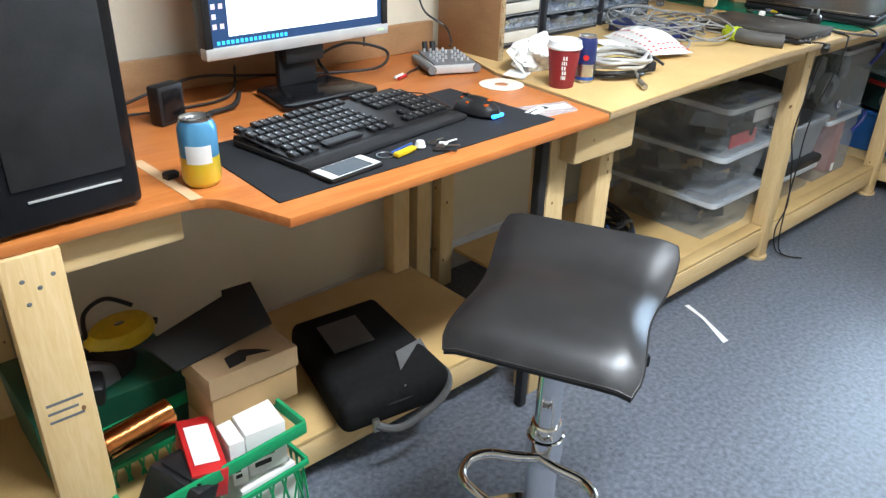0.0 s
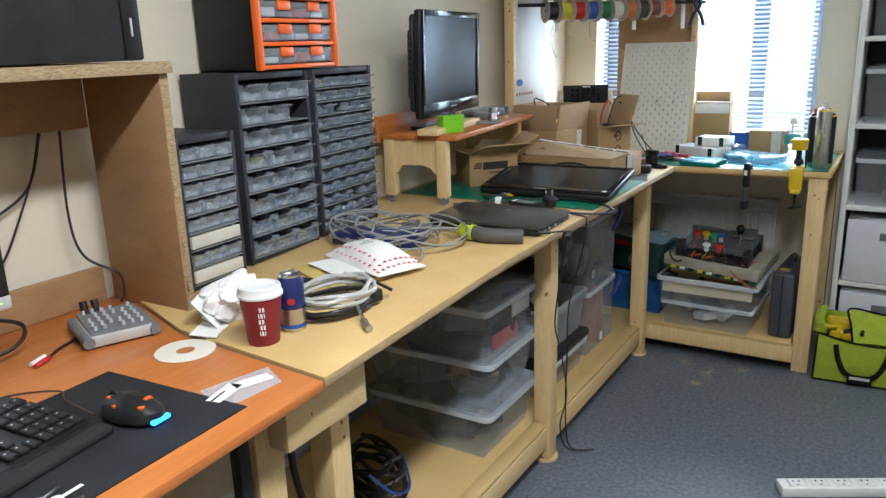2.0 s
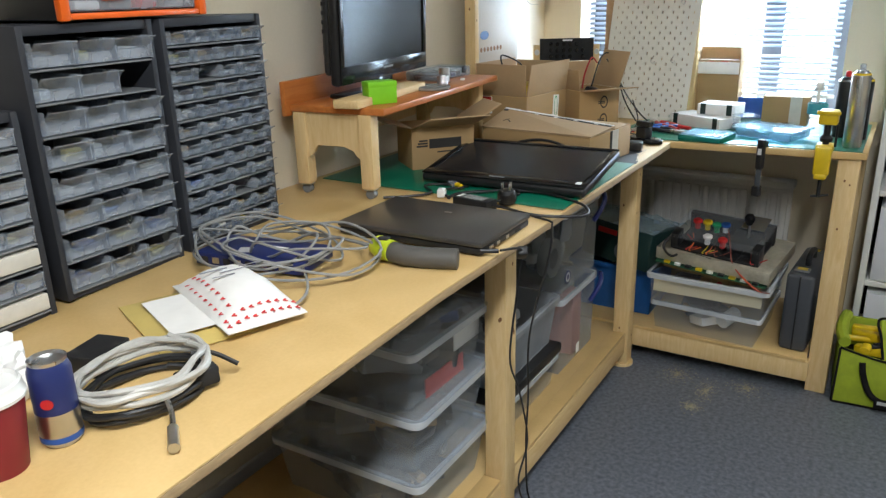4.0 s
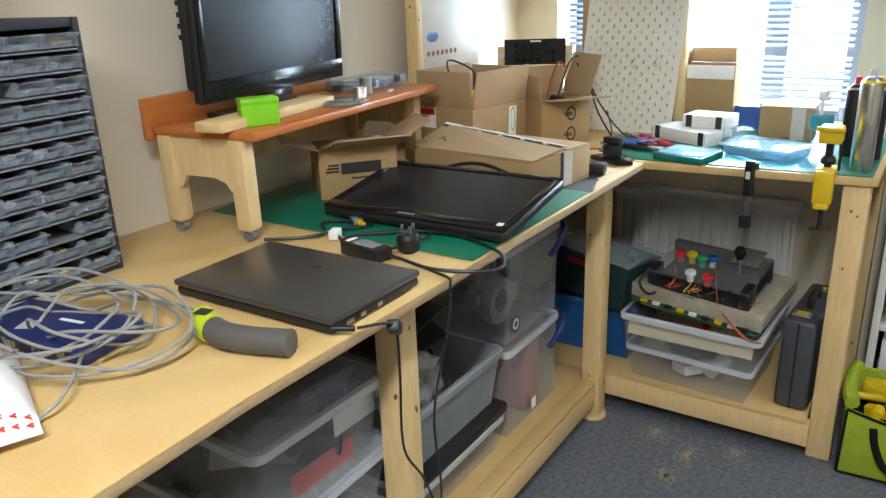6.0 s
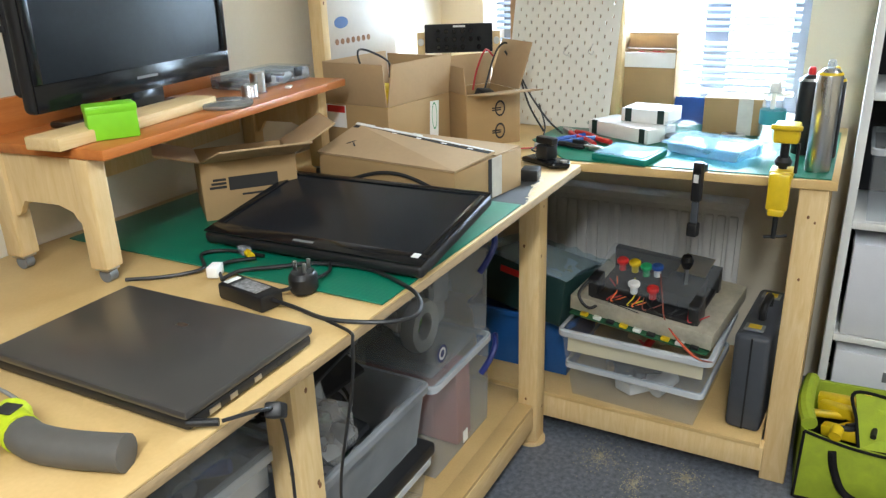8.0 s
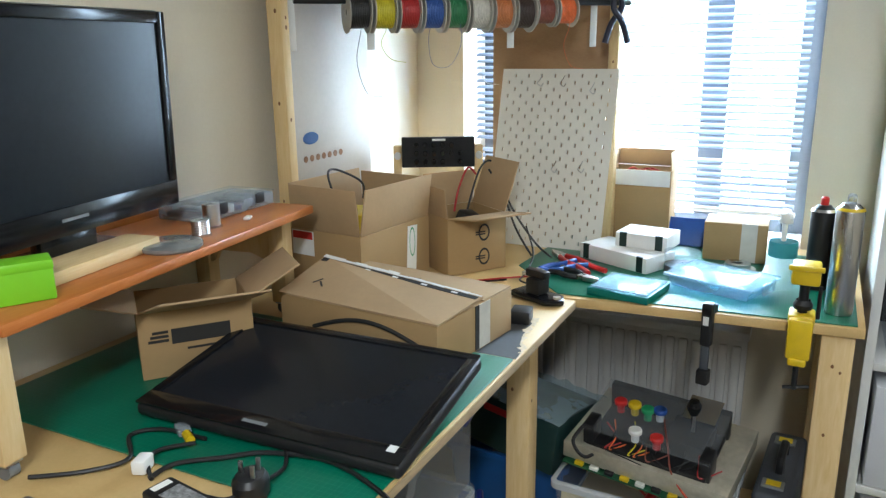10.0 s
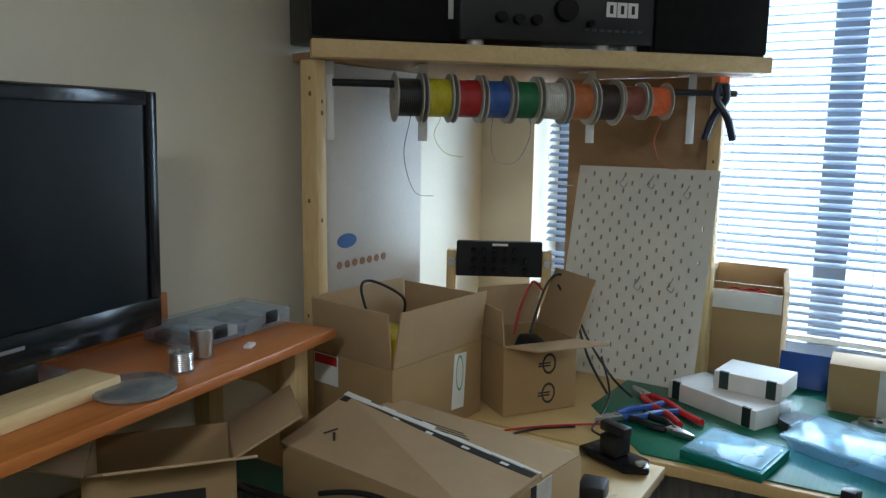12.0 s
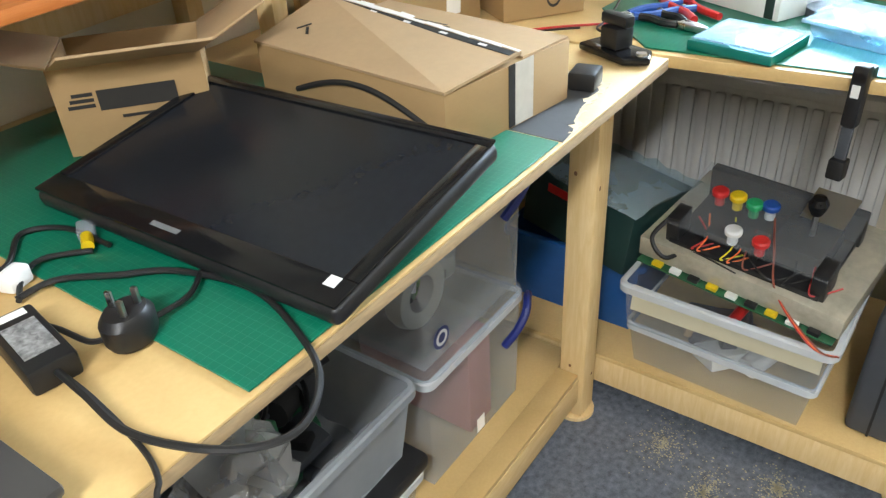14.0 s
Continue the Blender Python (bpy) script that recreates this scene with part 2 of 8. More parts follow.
TUBE = mat("lit_tube_diffuser", (1.0, 0.95, 0.86), 0.5, vary=0.01, emit=6.0)


# ---- shaping ----
def bm_new():
    return bmesh.new()


def block(bm, x0, x1, y0, y1, z0, z1, bev=0.0, m=None, seg=2, taper=1.0):
    """A block between two corners, edges rounded by bev; taper narrows its foot."""
    tmp = bmesh.new()
    bmesh.ops.create_cube(tmp, size=1)
    for v in tmp.verts:
        k = taper if v.co.z < 0 else 1.0
        v.co = ((x0 + x1) / 2 + v.co.x * (x1 - x0) * k, (y0 + y1) / 2 + v.co.y * (y1 - y0) * k, (z0 + z1) / 2 + v.co.z * (z1 - z0))
    if bev:
        bmesh.ops.bevel(tmp, geom=tmp.edges[:], offset=bev, segments=seg, affect="EDGES", profile=0.5)
    if m is not None:
        tmp.transform(m)
    merge(bm, tmp)
    return bm


def merge(bm, tmp):
    me = bpy.data.meshes.new("tmp")
    tmp.to_mesh(me)
    tmp.free()
    bm.from_mesh(me)
    bpy.data.meshes.remove(me)


def rod(bm, a, b, r, seg=12, r2=None, caps=True):
    a, b = Vector(a), Vector(b)
    tmp = bmesh.new()
    bmesh.ops.create_cone(tmp, cap_ends=caps, segments=seg, radius1=r, radius2=r if r2 is None else r2, depth=(b - a).length)
    tmp.transform(Matrix.Translation((a + b) / 2) @ (b - a).to_track_quat("Z", "Y").to_matrix().to_4x4())
    merge(bm, tmp)
    return bm


def lathe(bm, profile, seg=24, m=None):
    """Turns (radius, height) pairs round z."""
    tmp = bmesh.new()
    rings = []
    for r, z in profile:
        rings.append([tmp.verts.new((max(r, 1e-4) * math.cos(2 * math.pi * i / seg), max(r, 1e-4) * math.sin(2 * math.pi * i / seg), z)) for i in range(seg)])
    for p, q in zip(rings, rings[1:]):
        for i in range(seg):
            j = (i + 1) % seg
            tmp.faces.new((p[i], p[j], q[j], q[i]))
    if m is not None:
        tmp.transform(m)
    merge(bm, tmp)
    return bm


def smooth_path(points, steps=6):
    pts = [Vector(p) for p in points]
    out = []
    for i in range(len(pts) - 1):
        p0, p1, p2, p3 = pts[max(i - 1, 0)], pts[i], pts[i + 1], pts[min(i + 2, len(pts) - 1)]
        for k in range(steps):
            u = k / steps
            out.append(0.5 * ((2 * p1) + (p2 - p0) * u + (2 * p0 - 5 * p1 + 4 * p2 - p3) * u * u + (3 * p1 - p0 - 3 * p2 + p3) * u ** 3))
    out.append(pts[-1])
    return out


def tube(bm, points, r, seg=6, steps=6):
    """A round cable or bent bar through the points."""
    path = smooth_path(points, steps)
    tmp = bmesh.new()
    rings = []
    side = None
    for i, p in enumerate(path):
        d = path[min(i + 1, len(path) - 1)] - path[max(i - 1, 0)]
        d = d.normalized() if d.length > 1e-9 else Vector((0, 0, 1))
        if side is None:
            side = d.orthogonal().normalized()
        side = (side - d * side.dot(d)).normalized()
        up = d.cross(side)
        rings.append([tmp.verts.new(p + r * (math.cos(2 * math.pi * k / seg) * side + math.sin(2 * math.pi * k / seg) * up)) for k in range(seg)])
    for p, q in zip(rings, rings[1:]):
        for k in range(seg):
            j = (k + 1) % seg
            tmp.faces.new((p[k], p[j], q[j], q[k]))
    tmp.faces.new(rings[0][::-1])
    tmp.faces.new(rings[-1])
    merge(bm, tmp)
    return bm


def slab(bm, outline, z0, z1, bev=0.0):
    """A flat board with the given outline (counter-clockwise x, y pairs)."""
    tmp = bmesh.new()
    f = tmp.faces.new([tmp.verts.new((x, y, z0)) for x, y in outline])
    top = bmesh.ops.extrude_face_region(tmp, geom=[f])
    bmesh.ops.translate(tmp, vec=(0, 0, z1 - z0), verts=[g for g in top["geom"] if isinstance(g, bmesh.types.BMVert)])
    bmesh.ops.recalc_face_normals(tmp, faces=tmp.faces[:])
    if bev:
        bmesh.ops.bevel(tmp, geom=tmp.edges[:], offset=bev, segments=2, affect="EDGES", profile=0.5)
    merge(bm, tmp)
    return bm


def flat(bm, corners, thick):
    """A thin sheet on four corners, given thickness along its normal."""
    c = [Vector(p) for p in corners]
    n = (c[1] - c[0]).cross(c[2] - c[0]).normalized() * thick
    vs = [bm.verts.new(p) for p in c] + [bm.verts.new(p + n) for p in c]
    k = len(c)
    bm.faces.new(vs[:k][::-1])
    bm.faces.new(vs[k:])
    for i in range(k):
        j = (i + 1) % k
        bm.faces.new((vs[i], vs[j], vs[k + j], vs[k + i]))
    return bm


def mesh_of(name, bm, material, smooth=35):
    me = bpy.data.meshes.new(name)
    bmesh.ops.recalc_face_normals(bm, faces=bm.faces[:])
    for e in bm.edges:
        e.smooth = len(e.link_faces) == 2 and e.calc_face_angle(0) < radians(smooth)
    for f in bm.faces:
        f.smooth = True
    bm.to_mesh(me)
    bm.free()
    me.materials.append(material)
    return me


def thing(name, m, label, category, group="", kind=""):
    ob = new(name)
    ob.matrix_basis = m if isinstance(m, Matrix) else pose(*m)
    ob.empty_display_size = 0.05
    return tagged(ob, label, category, group, kind)


def part(name, bm, material, parent, label="", at=None):
    ob = new(name, mesh_of(name, bm, material))
    ob.parent = parent
    if at is not None:
        ob.matrix_basis = at
    if label:
        ob["label"] = label
    return ob


def again(name, ob, parent, at):
    """A further part on the same mesh."""
    o = new(name, ob.data)
    o.parent = parent
    o.matrix_basis = at
    return o


def single(name, bm, material, m, label, category, group="", kind=""):
    ob = new(name, mesh_of(name, bm, material))
    ob.matrix_basis = m if isinstance(m, Matrix) else pose(*m)
    return tagged(ob, label, category, group, kind)


def setting(name, bm, material, label, category):
    return single(name, bm, material, Matrix(), label, category, "", "structure")


def bars(bm, x0, z0, w, h, n, face_y, seed=1, gap=0.4):
    """Rows of unreadable print as plain bars, in the plane y = face_y."""
    rnd = random.Random(seed)
    step = h / n
    for i in range(n):
        wx = w * rnd.uniform(0.55, 1.0)
        block(bm, x0, x0 + wx, face_y - 0.0006, face_y, z0 + i * step, z0 + i * step + step * (1 - gap))
    return bm


def words(name, text, size, material, parent, at, depth=0.0004, label=""):
    cu = bpy.data.curves.new(name, "FONT")
    cu.body, cu.size, cu.extrude, cu.align_x, cu.align_y = text, size, depth, "CENTER", "CENTER"
    tmp = bpy.data.objects.new("tmp", cu)
    scene.collection.objects.link(tmp)
    me = bpy.data.meshes.new_from_object(tmp.evaluated_get(bpy.context.evaluated_depsgraph_get()))
    bpy.data.objects.remove(tmp)
    me.materials.clear()
    me.materials.append(material)
    ob = new(name, me)
    ob.parent = parent
    ob.matrix_basis = at
    if label:
        ob["label"] = label
    return ob


# ---- the room ----
WALL_Y, WIN_X = 1.99, 4.70
bm = bm_new()
block(bm, -1.6, 5.0, -2.2, 2.2, -0.1, 0.0)
setting("floor", bm, FLOOR, "speckled blue-grey vinyl floor with scattered dust", "floor")
bm = bm_new()
block(bm, -1.6, 5.0, -2.2, 2.2, 2.5, 2.6)
setting("ceiling", bm, CEIL, "plain white painted ceiling", "ceiling")
bm = bm_new()
block(bm, -1.6, 4.70, WALL_Y, 2.2, 0, 2.5)
setting("wall_north", bm, WALL, "cream painted plaster wall behind the benches", "wall")
bm = bm_new()
block(bm, -1.6, 4.70, -2.2, -2.0, 0, 2.5)
setting("wall_south", bm, WALL, "cream painted plaster wall", "wall")
bm = bm_new()
block(bm, -1.6, -1.4, -2.0, WALL_Y, 0, 2.5)
setting("wall_west", bm, WALL, "cream painted plaster wall", "wall")
bm = bm_new()
W0, W1, WZ0, WZ1 = 0.745, 1.815, 0.84, 2.22
block(bm, WIN_X, 5.0, W1, 2.2, 0, 2.5)
block(bm, WIN_X, 5.0, -2.2, W0, 0, 2.5)
block(bm, WIN_X, 5.0, W0, W1, 0, WZ0)
block(bm, WIN_X, 5.0, W0, W1, WZ1, 2.5)
setting("wall_east", bm, WALL, "cream painted plaster wall with a deep window recess", "wall")
bm = bm_new()
block(bm, -1.4, 4.70, WALL_Y - 0.015, WALL_Y, 0.0, 0.11, 0.003)
setting("baseboard", bm, WHITE, "white painted skirting board", "skirting")

# sawdust on the floor under the window bench
for i, (px, py, rx, ry) in enumerate(((3.96, 1.10, 0.10, 0.035), (3.88, 0.98, 0.09, 0.02), (3.97, 0.86, 0.06, 0.03), (3.75, 1.0, 0.035, 0.02))):
    bm = bm_new()
    rnd = random.Random(i)
    for _ in range(420):
        a, q = rnd.uniform(0, 6.283), abs(rnd.gauss(0, 0.55))
        s = rnd.uniform(0.0008, 0.0026)
        cx, cy = px + rx * q * math.sin(a), py + ry * 2 * q * math.cos(a)
        vs = [bm.verts.new((cx + s * math.cos(b) * rnd.uniform(0.6, 1.3), cy + s * math.sin(b) * rnd.uniform(0.6, 1.3), 0.0008)) for b in (0, 1.25, 2.5, 3.8, 5.0)]
        bm.faces.new(vs)
    single("sawdust", bm, DUST, Matrix(), "thin patch of yellow sawdust on the floor", "sawdust", "", "stuff")

# ceiling tubes
for cx, cy in ((1.3, 0.35), (3.4, -0.6)):
    t = thing("ceiling_light", (cx, cy, 2.5), "long white fluorescent ceiling light, switched on", "ceiling light", "ceiling lights")
    bm = bm_new()
    block(bm, -0.75, 0.75, -0.09, 0.09, -0.03, -0.0, 0.004)
    part("housing", bm, WHITE, t)
    bm = bm_new()
    rod(bm, (-0.72, 0, -0.045), (0.72, 0, -0.045), 0.013, 12)
    part("tube", bm, TUBE, t, "glowing white tube")

# ---- window with blind ----
win = tagged(new("window_1"), "white plastic window with three lights, frame coloured dark as if backlit", "window", "", "structure")
win.matrix_basis = pose(4.88, 0, 0)
bm = bm_new()
FT = 2.01
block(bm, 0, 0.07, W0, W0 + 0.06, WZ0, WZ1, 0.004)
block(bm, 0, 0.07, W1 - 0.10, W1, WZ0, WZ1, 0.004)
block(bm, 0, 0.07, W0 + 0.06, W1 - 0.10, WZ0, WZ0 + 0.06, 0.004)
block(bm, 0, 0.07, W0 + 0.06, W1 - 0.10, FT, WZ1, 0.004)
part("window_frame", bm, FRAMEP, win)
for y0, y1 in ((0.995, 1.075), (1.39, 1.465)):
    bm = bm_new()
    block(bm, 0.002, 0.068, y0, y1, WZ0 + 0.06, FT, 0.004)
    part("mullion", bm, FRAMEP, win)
for y0, y1 in ((W0 + 0.06, 0.995), (1.075, 1.39), (1.465, W1 - 0.10)):
    bm = bm_new()
    block(bm, 0.03, 0.036, y0 + 0.001, y1 - 0.001, WZ0 + 0.061, FT - 0.001)
    pane = part("pane", bm, ACRYLIC, win, "clear glass pane")
    pane.visible_shadow = False
bm = bm_new()
block(bm, -0.16, -0.002, W0 + 0.002, W1 - 0.002, WZ0 + 0.002, WZ0 + 0.022, 0.004)
part("window_sill", bm, UPVC, win)

# bright hazy street light beyond the glass
sky_card = mat("hazy_daylight", (0.86, 0.93, 1.0), 1.0, vary=0.03, scale=0.7, emit=2.8)
bm = bm_new()
block(bm, 9.0, 9.02, -6, 9, -1.5, 7)
setting("backdrop", bm, sky_card, "pale hazy daylight beyond the window", "sky")

blind = thing("window_blind", (4.80, 0, 0), "white venetian blind with thin half-open slats, coloured dark as if backlit", "blind")
bm = bm_new()
block(bm, -0.02, 0.02, W0 + 0.025, W1 - 0.005, 2.165, 2.20, 0.004)
part("head_rail", bm, WHITE, blind)
bm = bm_new()
block(bm, -0.012, 0.012, W0 + 0.025, W1 - 0.005, 0.925, 0.94, 0.004)
part("bottom_rail", bm, WHITE, blind)
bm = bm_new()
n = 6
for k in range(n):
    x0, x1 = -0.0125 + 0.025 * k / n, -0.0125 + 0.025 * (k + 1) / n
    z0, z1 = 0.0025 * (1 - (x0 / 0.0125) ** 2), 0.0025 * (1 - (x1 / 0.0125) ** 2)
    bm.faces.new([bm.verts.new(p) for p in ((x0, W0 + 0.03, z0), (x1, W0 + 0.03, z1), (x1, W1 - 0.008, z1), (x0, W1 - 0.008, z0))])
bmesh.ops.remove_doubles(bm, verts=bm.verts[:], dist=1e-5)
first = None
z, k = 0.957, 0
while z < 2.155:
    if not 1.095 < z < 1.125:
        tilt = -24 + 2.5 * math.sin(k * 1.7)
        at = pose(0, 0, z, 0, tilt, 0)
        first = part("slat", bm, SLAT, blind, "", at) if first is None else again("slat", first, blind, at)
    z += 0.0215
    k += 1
for y in (0.90, 1.28, 1.66):
    bm = bm_new()
    rod(bm, (-0.0135, y, 0.94), (-0.0135, y, 2.165), 0.0009, 6)
    part("ladder_cord", bm, WHITE, blind)
bm = bm_new()
for k in range(50):
    lathe(bm, [(0.0004, 0), (0.002, 0.004), (0.002, 0.010), (0.0004, 0.014)], 6, Matrix.Translation((-0.022, 0.93, 1.0 + k * 0.022)))
part("bead_chain", bm, WHITE, blind, "white beaded pull chain")

# radiator
rad = thing("radiator", (4.62, 1.215, 0.16), "grey painted panel radiator with vertical ribs under the window bench", "radiator")
bm = bm_new()
block(bm, 0.0, 0.012, -0.36, 0.42, 0.0, 0.44, 0.004)
part("back_panel", bm, RADIATOR, rad)
bm = bm_new()
for k in range(20):
    y = -0.345 + k * 0.0385
    block(bm, -0.014, 0.0, y, y + 0.027, 0.025, 0.405, 0.006)
part("ribs", bm, RADIATOR, rad)
bm = bm_new()
block(bm, -0.02, 0.06, -0.365, 0.425, 0.425, 0.452, 0.005)
part("top_grille", bm, RADIATOR, rad)
bm = bm_new()
rod(bm, (0.03, -0.33, -0.16), (0.03, -0.33, 0.02), 0.008)
part("pipe", bm, RADIATOR, rad)

# ---- benches ----
class KnotMesh:
    """The one mesh that all knots in the timber share."""
    data = mesh_of("knot", lathe(bm_new(), [(0.0, 0.0), (0.006, 0.0003), (0.0, 0.0006)], 8), KNOT)


KNOT_OB = KnotMesh
def post(parent, x0, x1, y0, y1, z0, z1, material=None, name="leg", knots=2, seed=0):
    bm = bm_new()
    block(bm, x0, x1, y0, y1, z0, z1, 0.004)
    ob = part(name, bm, material or PINE, parent)
    rnd = random.Random(seed + int(x0 * 1000))
    for _ in range(knots):
        zz = rnd.uniform(z0 + 0.1, z1 - 0.08) if z1 - z0 > 0.3 else (z0 + z1) / 2
        r = rnd.uniform(0.6, 1.1)
        again("knot", KNOT_OB, ob, pose(rnd.uniform(x0 + 0.012, x1 - 0.012), y0 - 0.0004, zz, 90, 0, 0) @ Matrix.Diagonal((0.7 * r, r, 1, 1)))
        again("knot", KNOT_OB, ob, pose(x0 - 0.0004, rnd.uniform(y0 + 0.012, y1 - 0.012), zz + rnd.uniform(0.02, 0.06), 0, -90, 0) @ Matrix.Diagonal((r, 0.7 * r, 1, 1)))
    return ob


def foot(parent, x, y):
    bm = bm_new()
    lathe(bm, [(0.0, 0.0), (0.044, 0.0), (0.044, 0.010), (0.0, 0.010)], 24, Matrix.Translation((x, y, 0)))
    part("foot", bm, PINE, parent)


# the long bench along the wall
BZ = 0.86


def bz(x):
    """Height of the bench top, sloped down towards the desk to fit the camera's view."""
    return BZ - 0.030 * (1 - min(1, max(0, (x - 1.695) / 0.75)))


def sloped_to_view(bm):
    geom = bm.verts[:] + bm.edges[:] + bm.faces[:]
    bmesh.ops.bisect_plane(bm, geom=geom, plane_co=(2.445, 0, 0), plane_no=(1, 0, 0))
    for v in bm.verts:
        v.co.z += bz(v.co.x) - BZ
    return bm


bench = thing("workbench", (0, 0, 0), "long home-made pine workbench with a pale hardboard top", "workbench")
bm = bm_new()
slab(bm, [(1.695, 1.196), (3.984, 1.196), (3.984, WALL_Y - 0.004), (1.86, WALL_Y - 0.004), (1.735, 1.62)], BZ - 0.004, BZ, 0.001)
part("top_sheet", sloped_to_view(bm), MDF, bench)
bm = bm_new()
slab(bm, [(1.695, 1.196), (3.984, 1.196), (3.984, WALL_Y - 0.004), (1.86, WALL_Y - 0.004), (1.735, 1.62)], BZ - 0.020, BZ - 0.0042, 0.001)
part("top_board", sloped_to_view(bm), MDFEDGE, bench)
for x0, x1 in ((1.86, 2.897), (2.957, 3.925)):
    drop = 0.028 if x0 < 2 else 0
    post(bench, x0, x1, 1.29, 1.335, BZ - 0.09, BZ - 0.0205 - drop, PINEX, "front_rail", 0)
    post(bench, x0, x1, 1.90, 1.945, BZ - 0.09, BZ - 0.0205 - drop, PINEX, "back_rail", 0)
    post(bench, x0, x1, 1.295, 1.34, 0.055, 0.128, PINEX, "low_rail", 0)
for x in (1.80, 2.897, 3.925):
    post(bench, x, x + 0.06, 1.285, 1.345, 0.0105, bz(x) - 0.0205, None, "leg", 3, 5)
    foot(bench, x + 0.03, 1.315)
    post(bench, x, x + 0.06, 1.90, 1.945, 0.0, bz(x) - 0.0205, None, "leg", 2, 8)
bm = bm_new()
block(bm, 1.862, 3.985, 1.347, 1.898, 0.1285, 0.140, 0.001)
block(bm, 1.862, 2.893, 1.297, 1.3472, 0.1285, 0.140, 0.001)
block(bm, 2.961, 3.921, 1.297, 1.3472, 0.1285, 0.140, 0.001)
part("low_shelf", bm, MDF, bench)
# worn dark sheet and its torn edge at the bench's end
rnd = random.Random(4)
bend = smooth_path([(3.630, 1.199, 0), (3.660, 1.214, 0), (3.715, 1.232, 0), (3.760, 1.238, 0), (3.805, 1.238, 0), (3.832, 1.258, 0), (3.838, 1.300, 0), (3.858, 1.360, 0), (3.862, 1.420, 0)], 5)
for name, grow, z0, material, label, kind in (("torn_paper", 0.009, 0.0002, mat("torn_kraft_paper", (0.60, 0.48, 0.32), 0.9, vary=0.2, scale=60), "pale torn paper under a worn dark sheet", "paper"), ("worn_sheet", 0.0, 0.0008, DARKSHEET, "thin dark grey sheet with a torn edge on the bench", "worn sheet")):
    edge = [(p.x + rnd.uniform(-0.007, 0.007) + grow, max(1.199, p.y + rnd.uniform(-0.006, 0.006) - grow)) for p in bend]
    bm = bm_new()
    slab(bm, [(3.605, 1.199)] + edge + [(3.605, 1.42)], BZ + z0, BZ + z0 + 0.0005)
    single(name, bm, material, Matrix(), label, kind)

# the window bench
wb = thing("window_bench", (0, 0, 0), "short pine workbench under the window with a worn top", "workbench")
bm = bm_new()
slab(bm, [(4.048, 0.60), (4.685, 0.60), (4.685, 1.98), (3.988, 1.98), (3.996, 1.22)], BZ - 0.022, BZ, 0.0015)
part("top_board", bm, MDF, wb)
post(wb, 4.30, 4.34, 0.68, 1.88, BZ - 0.08, BZ - 0.0225, PINE, "cross_rail", 0)
post(wb, 4.056, 4.090, 0.615, 0.68, 0.0, BZ - 0.0225, None, "leg", 3, 3)
post(wb, 4.0905, 4.135, 0.615, 0.68, 0.0, BZ - 0.0225, None, "leg", 2, 4)
post(wb, 4.60, 4.66, 0.615, 0.68, 0.0, BZ - 0.0225, None, "leg", 1, 4)
post(wb, 4.010, 4.0555, 0.675, 1.95, 0.055, 0.128, PINE, "low_rail", 0)
bm = bm_new()
block(bm, 4.008, 4.55, 0.685, 1.95, 0.1285, 0.140, 0.001)
part("low_shelf", bm, MDF, wb)

# ---- the desk ----
DZ = 0.825
desk = thing("desk", (0, 0, 0), "orange wood-effect desk with a cut-out front on a pine frame", "desk")
outline = [(-0.6, 1.335), (0.70, 1.322)]
outline += [(0.70 + 0.075 * math.sin(a), 1.247 + 0.075 * math.cos(a)) for a in (0.3, 0.6, 0.9, 1.15)]
outline += [(0.812, 1.155), (1.692, 1.196), (1.732, 1.62), (1.857, 1.975), (-0.6, 1.975)]
bm = bm_new()
slab(bm, outline, DZ - 0.019, DZ, 0.003)
part("desktop", bm, ORANGE, desk)
bm = bm_new()
block(bm, -0.6, 1.80, 1.955, 1.974, DZ + 0.0005, DZ + 0.085, 0.003)
part("back_board", bm, PLY, desk, "low brown back board")
post(desk, -0.6, 0.715, 1.353, 1.398, DZ - 0.085, DZ - 0.0195, PINEX, "front_rail", 0)
print_leg = post(desk, 0.42, 0.51, 1.318, 1.352, 0.0, DZ - 0.0195, None, "leg", 2, 1)
bm = bm_new()
for k in range(3):
    block(bm, 0.435, 0.435 + (0.055, 0.048, 0.058)[k], 1.3174, 1.3178, 0.50 + k * 0.017, 0.505 + k * 0.017)
part("timber_stamp", bm, MIDGREY, print_leg, "faded grey timber stamp")
for x, z in ((0.448, 0.765), (0.470, 0.748), (0.492, 0.765), (0.450, 0.725)):
    bm = bm_new()
    lathe(bm, [(0, 0), (0.004, 0), (0.003, 0.0008), (0, 0.0008)], 10, pose(x, 1.3179, z, 90, 0, 0))
    part("screw", bm, MIDGREY, print_leg)
post(desk, 0.42, 0.49, 1.90, 1.95, 0.0, DZ - 0.0255, None, "leg", 1, 2)
post(desk, 1.60, 1.668, 1.285, 1.345, 0.0, DZ - 0.0255, None, "leg", 2, 3)
post(desk, 1.585, 1.65, 1.88, 1.935, 0.0, DZ - 0.0255, None, "leg", 1, 6)
post(desk, 1.715, 1.775, 1.92, 1.965, 0.0, DZ - 0.0255, None, "leg", 1, 6)
post(desk, 1.63, 1.86, 1.235, 1.283, DZ - 0.125, DZ - 0.0255, PINEX, "bracket", 1)
post(desk, 0.516, 1.598, 1.385, 1.43, 0.055, 0.128, PINEX, "low_rail", 0)
bm = bm_new()
block(bm, -0.6, 1.66, 1.385, 1.93, 0.1285, 0.140, 0.001)
part("low_shelf", bm, MDF, desk)
bm = bm_new()
block(bm, 1.54, 1.565, 1.26, 1.285, 0.0, DZ - 0.0255, 0.003)
